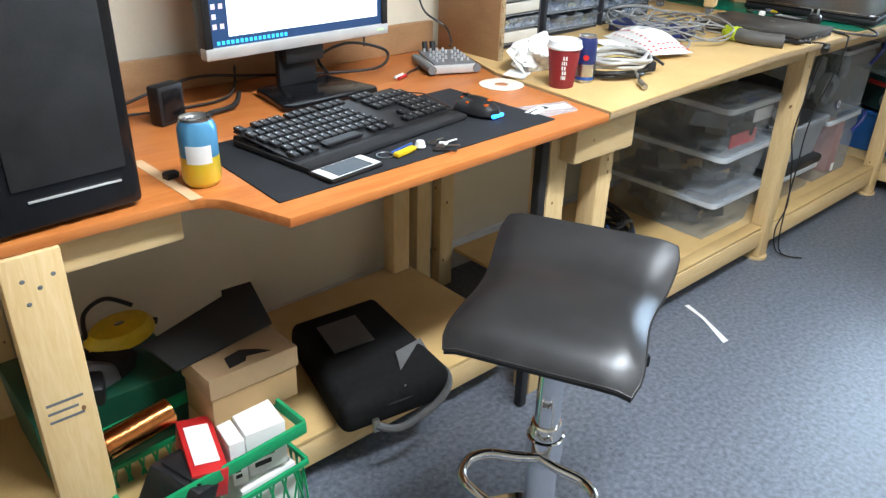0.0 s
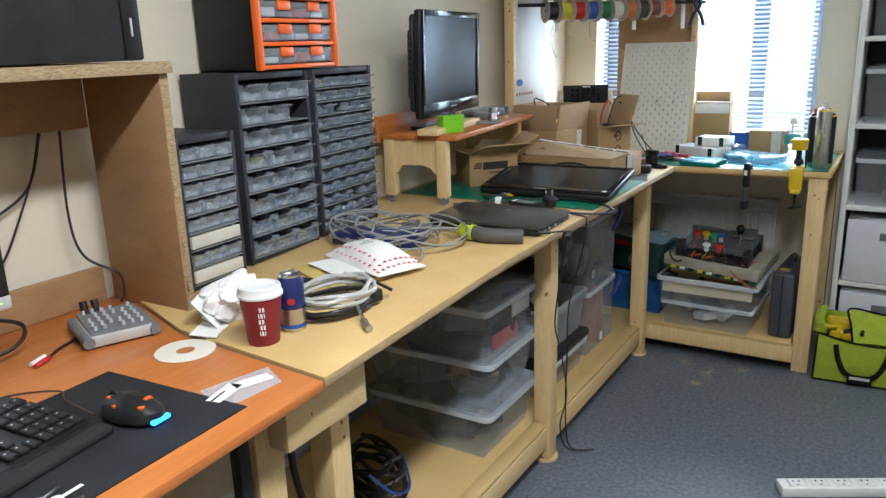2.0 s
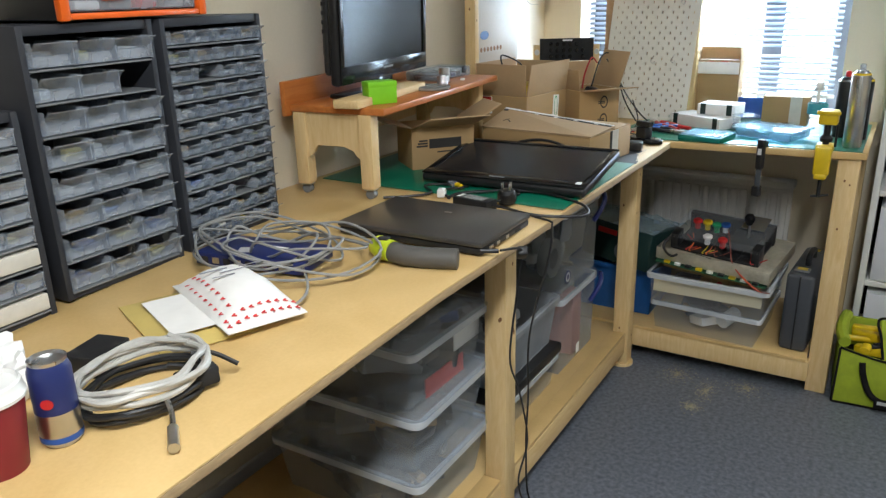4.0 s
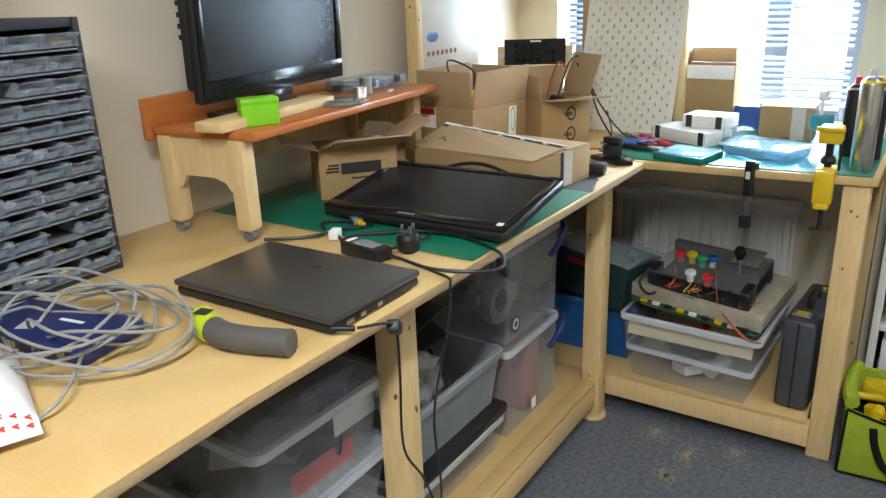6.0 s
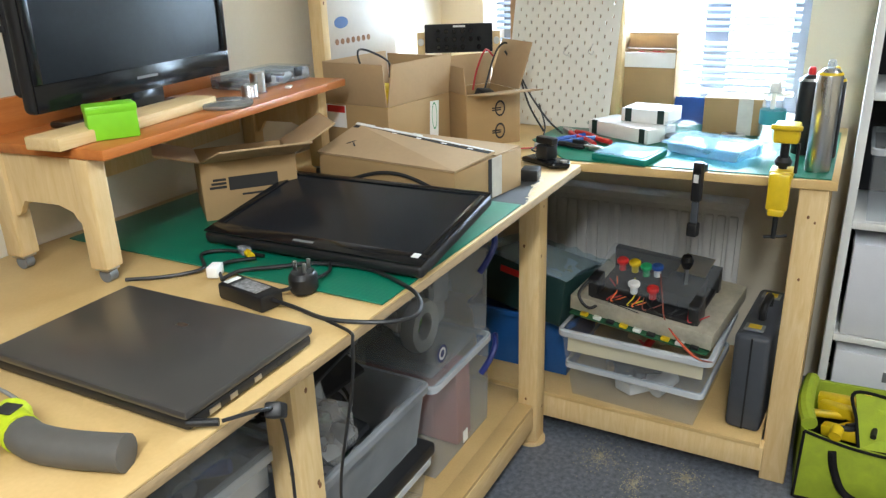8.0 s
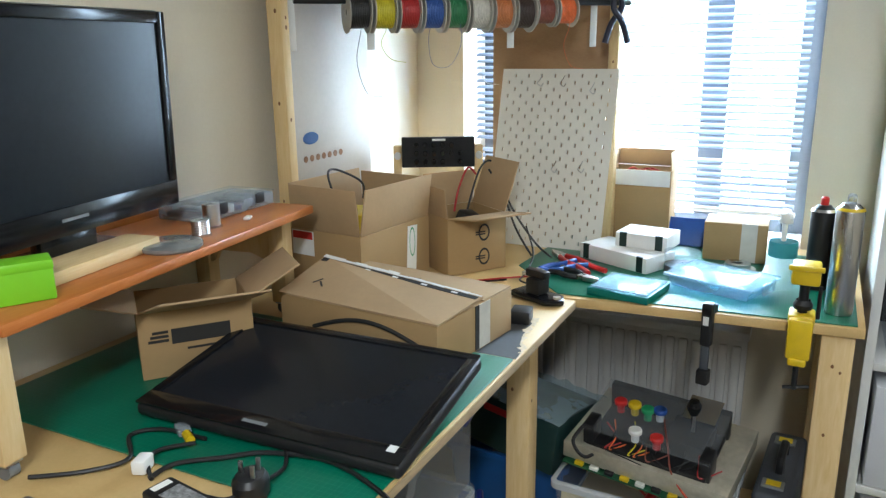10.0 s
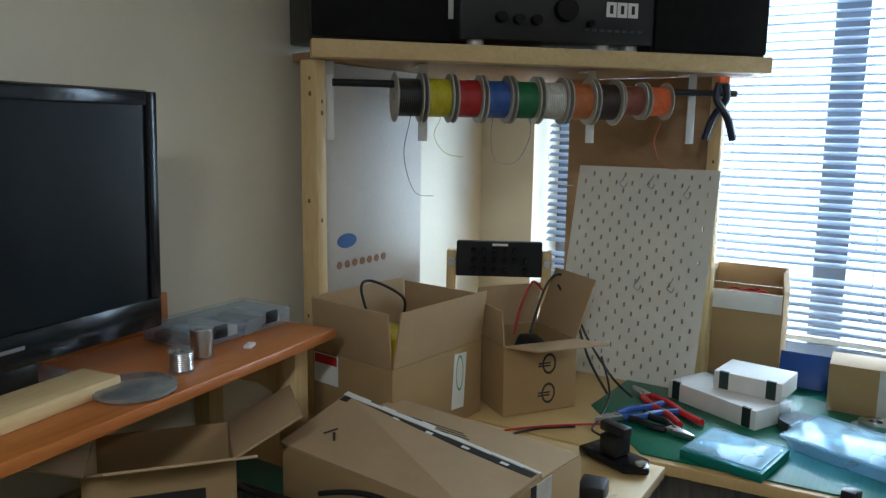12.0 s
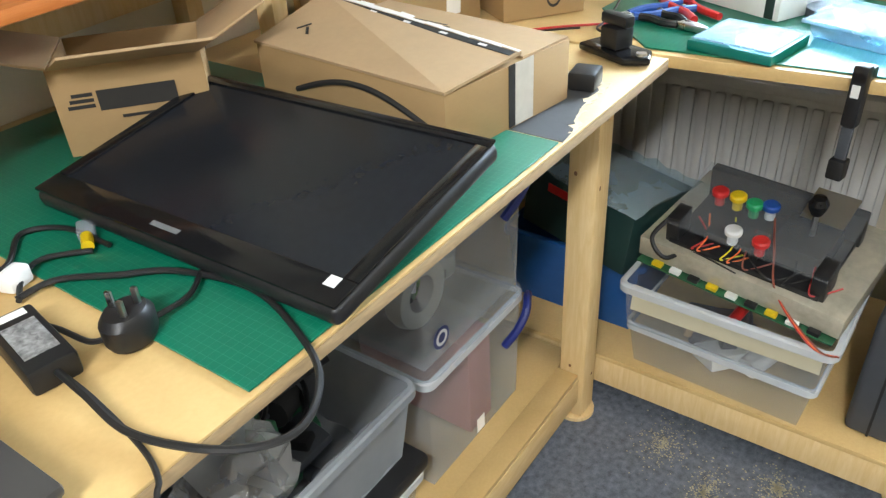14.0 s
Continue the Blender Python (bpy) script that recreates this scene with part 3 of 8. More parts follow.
part("metal_leg", bm, BLACK, desk, "black metal leg")

# hutch over the desk
hutch = thing("desk_hutch", (0, 0, 0), "brown plywood shelf unit with rough splintered edges standing on the desk", "shelf unit")
bm = bm_new()
block(bm, -0.6, 1.84, 1.675, 1.975, 1.352, 1.374, 0.001)
part("shelf", bm, PLYEDGE, hutch)
bm = bm_new()
block(bm, -0.59, 1.838, 1.678, 1.972, 1.3745, 1.376, 0.0005)
part("shelf_face", bm, CARDIN, hutch)
bm = bm_new()
block(bm, 1.815, 1.837, 1.690, 1.95, DZ + 0.0005, 1.3515, 0.001)
part("side_panel", bm, PLY, hutch)
bm = bm_new()
rnd = random.Random(2)
z = DZ + 0.001
while z < 1.342:
    z1 = min(z + rnd.uniform(0.004, 0.03), 1.35)
    d = abs(rnd.gauss(0, 0.0016))
    x0 = 1.8155 + rnd.choice((0, 0, 0.004, 0.009))
    flat(bm, [(x0, 1.6895 - d, z), (1.8365 - rnd.uniform(0, 0.006), 1.6893 - d * 0.5, z + rnd.uniform(0, 0.004)), (1.8362, 1.6893, z1), (x0 + 0.002, 1.6893 - d * 0.3, z1)], -0.002)
    z = z1
part("rough_edge", bm, PLYEDGE, hutch)
bm = bm_new()
block(bm, -0.6, 1.8145, 1.951, 1.965, 1.235, 1.3515, 0.001)
part("apron", bm, PLY, hutch)

# ---- corner shelf unit ----
A, U = Vector((3.806, 1.868)), Vector((0.725, -0.689))
DIAG = Matrix.Translation((A.x, A.y, 0)) @ pose(0, 0, 0, 0, 0, math.degrees(math.atan2(U.y, U.x)))
corner = thing("corner_shelf", (0, 0, 0), "pine corner shelf with white and brown panels and a rod", "shelf unit")
bm = bm_new()
slab(bm, [(3.88, 1.985), (3.85, 1.86), (4.54, 1.204), (4.68, 1.204), (4.68, 1.985)], 1.589, 1.607, 0.001)
part("shelf", bm, PLY, corner)
bm = bm_new()
block(bm, 0.0, 1.012, -0.02, 0.02, 1.588, 1.623, 0.003, DIAG)
part("front_rail", bm, PINEX, corner)
post(corner, 3.825, 3.855, 1.872, 1.915, BZ + 0.0005, 1.5875, None, "post", 4, 6)
bm = bm_new()
block(bm, 3.8555, 4.245, 1.905, 1.917, BZ + 0.0005, 1.5875, 0.001)
panel = part("side_panel", bm, PANEL, corner, "scuffed white side panel with a row of holes")
bm = bm_new()
for k in range(7):
    lathe(bm, [(0, 0), (0.0085, 0.0), (0.0085, 0.0008), (0, 0.0008)], 16, pose(3.93 + k * 0.0265, 1.9046, 1.16, 90, 0, 0))
part("hole", bm, KNOT, panel)
bm = bm_new()
lathe(bm, [(0, 0), (0.032, 0.0), (0.032, 0.0006), (0, 0.0006)], 24, pose(3.955, 1.9043, 1.212, 90, 0, -2) @ Matrix.Diagonal((1, 0.5, 1, 1)))
part("sticker", bm, BLUETUB, panel, "blue oval sticker")
bm = bm_new()
block(bm, 4.575, 4.588, 1.293, 1.655, BZ + 0.0005, 1.5875, 0.001)
part("end_panel", bm, PLY, corner, "brown hardboard end panel")
post(corner, 4.552, 4.592, 1.262, 1.2915, BZ + 0.0005, 1.5875, None, "post", 2, 9)
bm = bm_new()
rod(bm, DIAG @ Vector((0.045, 0.04, 1.545)), DIAG @ Vector((0.965, 0.04, 1.545)), 0.0075, 12)
part("rod", bm, BLACK, corner, "black metal rod")
for s in (0.04, 0.235, 0.615, 0.865):
    bm = bm_new()
    block(bm, s - 0.010, s + 0.010, 0.058, 0.061, 1.43, 1.5875, 0.001, DIAG)
    block(bm, s - 0.010, s + 0.010, 0.0615, 0.11, 1.5845, 1.5875, 0.001, DIAG)
    part("bracket", bm, WHITE, corner, "small white metal bracket")


# ---- bar stool ----
stool = thing("bar_stool", (1.178, 0.884, 0, 0, 0, 116), "black leatherette bar stool on a chrome gas-lift column", "stool")
bm = bm_new()
NX, NY = 14, 18
grid = []
for j in range(NY + 1):
    v = j / NY
    y = -0.195 + 0.345 * v
    row = []
    for i in range(NX + 1):
        u = i / NX * 2 - 1
        w = (0.173 + 0.009 * math.cos(v * math.pi * 2)) * (0.97 - 0.05 * v)
        q = max(0.0, (0.32 - v) / 0.32)
        z = 0.655 + 0.058 * q ** 1.6 - 0.03 * max(0, v - 0.6) ** 2 * 6 - 0.004 * math.sin(v * 9) * (1 - u * u)
        z += 0.014 * (1 - abs(u) ** 6) * (1 - abs(2 * v - 1) ** 8) - 0.009 * max(0.0, (v - 0.86) / 0.14) ** 2 - 0.008 * abs(u) ** 10
        w *= 1 - 0.06 * abs(2 * v - 1) ** 12
        row.append(bm.verts.new((u * w, y - 0.02 * q, z)))
    grid.append(row)
for j in range(NY):
    for i in range(NX):
        bm.faces.new((grid[j][i], grid[j][i + 1], grid[j + 1][i + 1], grid[j + 1][i]))
rims = ([r[0].co.copy() for r in grid], [r[-1].co.copy() for r in grid], [v.co.copy() for v in grid[-1]], [v.co.copy() for v in grid[0]])
ext = bmesh.ops.extrude_face_region(bm, geom=bm.faces[:])
bmesh.ops.translate(bm, vec=(0, 0, -0.013), verts=[g for g in ext["geom"] if isinstance(g, bmesh.types.BMVert)])
seat = part("seat", bm, LEATHER, stool, "padded black leatherette seat with a raised back lip")
bm = bm_new()
for line in rims:
    tube(bm, [(p.x, p.y, p.z - 0.003) for p in line], 0.0032, 6, 1)
part("piping", bm, LEATHER, seat, "stitched edge piping")
bm = bm_new()
block(bm, -0.09, 0.09, -0.09, 0.08, 0.600, 0.632, 0.008)
part("seat_plate", bm, BLACK, stool)
bm = bm_new()
rod(bm, (0, 0, 0.36), (0, 0, 0.60), 0.0245, 28)
part("upper_column", bm, CHROME, stool, "chrome inner column")
bm = bm_new()
lathe(bm, [(0.0, 0.02), (0.031, 0.02), (0.031, 0.385), (0.028, 0.392), (0.0, 0.392)], 28)
part("lower_column", bm, CHROME, stool, "chrome outer column")
bm = bm_new()
lathe(bm, [(0, 0), (0.20, 0), (0.205, 0.006), (0.19, 0.014), (0.06, 0.034), (0.032, 0.05), (0, 0.05)], 40)
part("base", bm, CHROME, stool, "round chrome floor plate")
bm = bm_new()
tube(bm, [(0.0, 0.035, 0.33), (0.04, 0.05, 0.33), (0.095, 0.065, 0.33), (0.122, 0.10, 0.328), (0.105, 0.15, 0.325), (0, 0.185, 0.32), (-0.105, 0.15, 0.325), (-0.122, 0.10, 0.328), (-0.095, 0.065, 0.33), (-0.04, 0.05, 0.33), (0.0, 0.035, 0.33)], 0.0095, 12, 8)
part("footrest", bm, CHROME, stool, "bent chrome footrest hoop")
bm = bm_new()
lathe(bm, [(0.033, 0.30), (0.036, 0.302), (0.036, 0.36), (0.033, 0.362)], 24)
part("collar", bm, CHROME, stool)

# ---- computer things on the desk ----
def monitor_screen(parent):
    """A lit desktop: pale page, blue bars, dark icon column."""
    glow = mat("lit_screen_page", (0.78, 0.88, 0.95), 0.4, vary=0.02, scale=2, emit=1.15)
    dark = mat("lit_screen_dark", (0.012, 0.035, 0.09), 0.4, vary=0.1, scale=4, emit=0.8)
    blue = mat("lit_screen_blue", (0.05, 0.42, 0.80), 0.4, vary=0.03, scale=4, emit=1.0)
    band = mat("lit_screen_band", (0.05, 0.12, 0.42), 0.4, vary=0.03, scale=4, emit=0.9)
    icon = mat("lit_screen_icons", (0.75, 0.25, 0.2), 0.4, vary=0.1, scale=300, color2=(0.2, 0.6, 0.8), emit=0.9)
    grey = mat("lit_screen_print", (0.45, 0.55, 0.66), 0.4, vary=0.05, scale=9, emit=0.7)
    bm = bm_new()
    block(bm, -0.238, 0.238, -0.0005, 0.0, 0.022, 0.29)
    scr = part("screen", bm, dark, parent, "lit screen showing a pale page")
    bm = bm_new()
    block(bm, -0.195, 0.225, -0.001, -0.0006, 0.042, 0.285)
    part("page", bm, glow, scr)
    bm = bm_new()
    block(bm, -0.10, 0.222, -0.0014, -0.0011, 0.248, 0.255)
    part("page_band", bm, band, scr)
    for x0, x1, z0, z1 in ((0.05, 0.15, 0.185, 0.194), (0.055, 0.155, 0.140, 0.160)):
        bm = bm_new()
        block(bm, x0, x1, -0.0014, -0.0011, z0, z1, 0.0)
        part("page_button", bm, blue, scr)
    bm = bm_new()
    bars(bm, -0.08, 0.20, 0.09, 0.03, 4, -0.0011, 3)
    bars(bm, 0.16, 0.19, 0.05, 0.05, 6, -0.0011, 5)
    bars(bm, -0.10, 0.262, 0.25, 0.016, 2, -0.0011, 6, 0.6)
    part("page_print", bm, grey, scr)
    for k in range(11):
        for c in range(2):
            if c == 0 or k % 3:
                bm = bm_new()
                block(bm, -0.232 + c * 0.018, -0.222 + c * 0.018, -0.001, -0.0006, 0.27 - k * 0.021, 0.281 - k * 0.021)
                part("icon", bm, icon, scr)
    bm = bm_new()
    for k in range(16):
        block(bm, -0.225 + k * 0.0115, -0.218 + k * 0.0115, -0.001, -0.0006, 0.026, 0.034)
    part("task_icons", bm, blue, scr)


mon = thing("computer_monitor", (1.223, 1.757, 0.944, 0, 0, 3), "wide desktop monitor with a silver base bar and lit screen", "monitor")
bm = bm_new()
block(bm, -0.255, 0.255, 0.0, 0.038, 0.0, 0.308, 0.006)
block(bm, -0.17, 0.17, 0.0385, 0.062, 0.05, 0.27, 0.012)
part("casing", bm, GREY, mon)
bm = bm_new()
for x0, x1, z0, z1 in ((-0.256, -0.238, 0.0, 0.31), (0.238, 0.256, 0.0, 0.31), (-0.238, 0.238, 0.29, 0.31)):
    block(bm, x0, x1, -0.006, -0.0002, z0, z1, 0.001)
part("bezel", bm, BLACK, mon)
bm = bm_new()
block(bm, -0.257, 0.257, -0.008, 0.02, -0.004, 0.0215, 0.003)
part("silver_bar", bm, SILVER, mon, "silver lower bezel")
bm = bm_new()
block(bm, 0.222, 0.238, -0.0085, -0.0078, 0.0085, 0.0105)
part("power_light", bm, mat("green_led", (0.2, 0.9, 0.1), 0.4, emit=3.0), mon)
monitor_screen(mon)
bm = bm_new()
block(bm, -0.055, 0.055, 0.03, 0.05, -0.102, 0.10, 0.006)
block(bm, -0.045, 0.065, 0.012, 0.03, -0.045, -0.005, 0.004)
part("neck", bm, BLACK, mon)
bm = bm_new()
slab(bm, [(-0.115, -0.12), (0.125, -0.12), (0.135, -0.10), (0.105, 0.06), (-0.105, 0.06), (-0.135, -0.10)], DZ - 0.944 + 0.0005, DZ - 0.944 + 0.019, 0.005)
part("stand_base", bm, GLOSSBLACK, mon, "glossy black stand foot")

tower = thing("computer_tower", (0.532, 1.568, DZ, 0, 0, 4), "tall black computer tower standing on the desk", "computer")
bm = bm_new()
block(bm, -0.125, 0.105, -0.19, 0.22, 0.004, 0.47, 0.008)
part("case", bm, BLACK, tower)
bm = bm_new()
block(bm, -0.128, 0.108, -0.232, -0.1905, 0.006, 0.468, 0.012)
front = part("front_panel", bm, GLOSSBLACK, tower)
bm = bm_new()
block(bm, -0.085, 0.085, -0.237, -0.2322, 0.075, 0.40, 0.002)
part("door", bm, MATTE, tower, "matt black front door")
bm = bm_new()
block(bm, -0.065, 0.075, -0.2355, -0.2322, 0.052, 0.056, 0.001)
part("silver_line", bm, SILVER, tower)
for x in (-0.1, 0.08):
    bm = bm_new()
    block(bm, x, x + 0.02, -0.2, 0.2, 0.0003, 0.0038)
    part("foot", bm, GREY, tower)

kb = thing("keyboard", pose(1.14, 1.463, DZ + 0.003, 0, 0, 9) @ pose(0, -0.014, 0) @ Matrix.Diagonal((1, 1.14, 1, 1)), "full-size black keyboard with white legends on a desk mat", "keyboard")
bm = bm_new()
slab(bm, [(-0.232, -0.11), (0.232, -0.11), (0.232, 0.085), (0.205, 0.098), (-0.205, 0.098), (-0.232, 0.085)], 0.0, 0.012, 0.003)
flat(bm, [(-0.226, -0.072, 0.011), (0.226, -0.072, 0.011), (0.226, 0.09, 0.026), (-0.226, 0.09, 0.026)], 0.002)
block(bm, -0.226, 0.226, 0.02, 0.092, 0.01, 0.018, 0.002)
part("case", bm, BLACK, kb)
bm = bm_new()
block(bm, -0.23, 0.23, -0.112, -0.084, 0.0, 0.014, 0.005)
part("wrist_rest", bm, MATTE, kb)
bm = bm_new()
block(bm, -0.0082, 0.0082, -0.0082, 0.0082, 0.0, 0.007, 0.0016, None, 1)
kkey = None
legend = None
rows = [(0.083, [(-0.215, 1)] + [(-0.175 + 0.019 * k + (k // 4) * 0.008, 1) for k in range(12)] + [(0.10, 1), (0.119, 1), (0.138, 1)])]
for r in range(5):
    y = 0.052 - r * 0.0265
    if r < 4:
        ks = [(-0.215 + 0.0188 * k + (0.004 * r), 1) for k in range(14)]
    else:
        ks = [(-0.213, 1), (-0.19, 1), (-0.167, 1), (-0.09, 6), (-0.005, 1), (0.018, 1), (0.041, 1)]
    if r < 2 or r == 4:
        ks += [(0.10, 1), (0.119, 1), (0.138, 1)]
    elif r == 3:
        ks += [(0.119, 1)]
    ks += [(0.160 + 0.0185 * k, 1) for k in range(4)]
    rows.append((y, ks))
for y, ks in rows:
    for x, w in ks:
        z = 0.0135 + (y + 0.072) / 0.162 * 0.015
        at = pose(x, y, z, 5.3, 0, 0) @ Matrix.Diagonal((w, 1.34, 1, 1))
        kkey = part("key", bm, BLACK, kb, "", at) if kkey is None else again("key", kkey, kb, at)
        if w == 1:
            la = pose(x - 0.002, y + 0.002, z + 0.0073, 5.3, 0, 0)
            if legend is None:
                b2 = bm_new()
                block(b2, -0.0018, 0.0018, -0.0012, 0.0016, 0, 0.0003)
                legend = part("legend", b2, SILVER, kkey, "", Matrix())
                legend.parent = kb
                legend.matrix_basis = la
            else:
                again("legend", legend, kb, la)

bm = bm_new()
slab(bm, [(0.828, 1.215), (1.553, 1.243), (1.533, 1.578), (0.835, 1.545)], DZ + 0.0004, DZ + 0.0028, 0.0008)
single("desk_mat", bm, DESKMAT, Matrix(), "large thin black desk mat with dust specks", "desk mat")

mouse = thing("computer_mouse", (1.436, 1.376, DZ + 0.003, 0, 0, 6), "black gaming mouse with blue lights and orange marks", "mouse")
bm = bm_new()
lathe(bm, [(0, 0.0), (0.052, 0.0), (0.060, 0.008), (0.056, 0.022), (0.036, 0.036), (0.0, 0.041)], 20, Matrix.Diagonal((0.58, 1.05, 1, 1)))
body = part("body", bm, BLACK, mouse)
glow_blue = mat("blue_glow", (0.03, 0.25, 1.0), 0.4, emit=4.0)
for y, w in ((-0.058, 0.018), (0.050, 0.014)):
    bm = bm_new()
    block(bm, -w, w, y - 0.006, y + 0.004, 0.005, 0.013, 0.003)
    part("light_strip", bm, glow_blue, mouse, "glowing blue strip")
for x, y, z in ((-0.008, 0.036, 0.0335), (-0.021, 0.010, 0.0300), (0.006, -0.030, 0.0370), (-0.012, -0.036, 0.0310)):
    bm = bm_new()
    block(bm, x - 0.007, x + 0.007, y - 0.004, y + 0.004, z - 0.003, z + 0.0018, 0.001)
    part("mark", bm, ORANGEP, mouse, "orange mark")
bm = bm_new()
lathe(bm, [(0, -0.004), (0.011, -0.004), (0.011, 0.004), (0, 0.004)], 14, pose(0, 0.034, 0.031, 0, 90, 0))
part("wheel", bm, MATTE, mouse)
bm = bm_new()
tube(bm, [(1.40, 1.425, DZ + 0.012), (1.40, 1.50, DZ + 0.02), (1.43, 1.57, DZ + 0.008), (1.38, 1.64, DZ + 0.004), (1.29, 1.655, DZ + 0.004), (1.20, 1.66, DZ + 0.004)], 0.0018)
single("mouse_cable", bm, mat("brown_braided_cable", (0.06, 0.025, 0.015), 0.8, vary=0.3, scale=300), Matrix(), "thin braided mouse cable lying on the desk", "cable")

mixer = thing("audio_mixer", pose(1.668, 1.748, DZ, 0, 0, -22) @ Matrix.Diagonal((0.9, 0.9, 0.9, 1)), "small silver audio mixer with rows of knobs", "audio mixer")
bm = bm_new()
block(bm, -0.07, 0.07, -0.085, 0.085, 0.004, 0.03, 0.006)
part("body", bm, SILVER, mixer)
bm = bm_new()
flat(bm, [(-0.063, -0.078, 0.0302), (0.063, -0.078, 0.0302), (0.063, 0.078, 0.036), (-0.063, 0.078, 0.036)], 0.004)
part("face_plate", bm, MIDGREY, mixer)
for s in (-1, 1):
    bm = bm_new()
    rod(bm, (s * 0.071, -0.085, 0.017), (s * 0.071, 0.085, 0.017), 0.013, 12)
    part("end_cheek", bm, MIDGREY, mixer, "rounded grey end cheek")
bm = bm_new()
lathe(bm, [(0.0042, 0), (0.0036, 0.009), (0.0025, 0.0105), (0, 0.0105)], 12)
kn = None
for i in range(6):
    for j in range(5):
        if (i * 5 + j) % 7 == 3:
            continue
        at = pose(-0.05 + i * 0.02, -0.06 + j * 0.03, 0.036 + j * 0.001)
        kn = part("knob", bm, mat("pale_grey_knob", (0.40, 0.40, 0.41), 0.4), mixer, "", at) if kn is None else again("knob", kn, mixer, at)
for x in (-0.045, -0.02):
    bm = bm_new()
    rod(bm, (x, 0.065, 0.04), (x, 0.075, 0.068), 0.009, 12)
    part("plug", bm, BLACK, mixer, "black audio plug")

can = thing("drink_can", (0.770, 1.375, DZ), "blue and yellow drinks can with a silver top", "drink can")
bm = bm_new()
lathe(bm, [(0.0, 0.002), (0.025, 0.0), (0.030, 0.006), (0.033, 0.012), (0.033, 0.055)], 28)
part("lower_band", bm, mat("yellow_can_print", (0.72, 0.52, 0.01), 0.3, metal=0.25, vary=0.1, scale=30, color2=(0.70, 0.55, 0.08)), can, "yellow printed lower band")
bm = bm_new()
lathe(bm, [(0.0331, 0.055), (0.0331, 0.104), (0.0270, 0.117)], 28)
part("upper_band", bm, mat("blue_can_print", (0.12, 0.36, 0.62), 0.3, metal=0.5, vary=0.1, scale=30), can, "blue printed upper band")
bm = bm_new()
lathe(bm, [(0.0271, 0.117), (0.0275, 0.121), (0.0255, 0.121), (0.0245, 0.116), (0.0, 0.116)], 28)
part("lid", bm, STEEL, can, "silver lid with ring pull")
bm = bm_new()
lathe(bm, [(0.0332, 0.046), (0.0334, 0.048), (0.0334, 0.076), (0.0332, 0.078)], 28)
for v in list(bm.verts):
    if math.atan2(v.co.y, v.co.x) > -1.2 or math.atan2(v.co.y, v.co.x) < -2.7:
        bm.verts.remove(v)
part("label_patch", bm, WHITE, can, "white label patch")
bm = bm_new()
block(bm, -0.012, 0.012, -0.004, 0.004, 0.1165, 0.118, 0.001)
part("ring_pull", bm, STEEL, can)

phone = thing("mobile_phone", (0.997, 1.262, DZ + 0.003, 0, 0, 8), "white-faced phone in a black case with a dark screen", "phone")
bm = bm_new()
block(bm, -0.064, 0.064, -0.031, 0.031, 0, 0.009, 0.004)
part("case", bm, BLACK, phone)
bm = bm_new()
block(bm, -0.061, 0.061, -0.028, 0.028, 0.0091, 0.0097, 0.0002)
part("face", bm, WHITE, phone)
bm = bm_new()
block(bm, -0.043, 0.043, -0.026, 0.026, 0.0098, 0.0102)
part("screen", bm, SCREEN, phone)

keys = thing("bunch_of_keys", (1.158, 1.268, DZ + 0.003, 0, 0, 0), "bunch of keys with a yellow fob and small tags", "keys")
bm = bm_new()
tube(bm, [(-0.06 + 0.016 * math.cos(a), 0.012 + 0.016 * math.sin(a), 0.004) for a in [k * 0.5236 for k in range(13)]], 0.0012)
part("ring", bm, STEEL, keys)
bm = bm_new()
block(bm, -0.03, 0.03, -0.008, 0.008, 0.001, 0.011, 0.004, pose(-0.02, 0, 0, 0, 0, 14))
part("fob", bm, YELLOW, keys, "yellow plastic fob")
bm = bm_new()
block(bm, -0.035, 0.035, -0.003, 0.003, 0.001, 0.007, 0.002, pose(-0.01, 0.022, 0, 0, 0, 16))
part("pen_tool", bm, BLUE, keys)
bm = bm_new()
for r in (0.0115,):
    lathe(bm, [(0, 0.002), (r, 0.004), (r * 0.7, 0.016), (0, 0.018)], 14, Matrix.Translation((0.025, 0.008, 0)))
part("bead", bm, WHITE, keys)
for a, x, y, mm in ((15, 0.06, 0.012, STEEL), (-28, 0.062, -0.012, STEEL), (-55, 0.045, -0.022, BLACK), (5, 0.075, -0.004, WHITE)):
    bm = bm_new()
    m = pose(x, y, 0.002, 0, 0, a)
    block(bm, 0.005, 0.04, -0.003, 0.003, 0, 0.002, 0.0005, m)
    lathe(bm, [(0, 0), (0.010, 0), (0.010, 0.0025), (0, 0.0025)], 14, m)
    part("key", bm, mm, keys)

box_s = thing("small_black_box", (0.865, 1.735, DZ, 0, 0, 20), "small black gadget standing upright on the desk", "gadget")
bm = bm_new()
block(bm, -0.035, 0.035, -0.018, 0.018, 0, 0.085, 0.006)
part("body", bm, BLACK, box_s)
bm = bm_new()
block(bm, -0.026, 0.026, -0.0195, -0.0182, 0.01, 0.075, 0.001)
part("face_plate", bm, GLOSSBLACK, box_s)

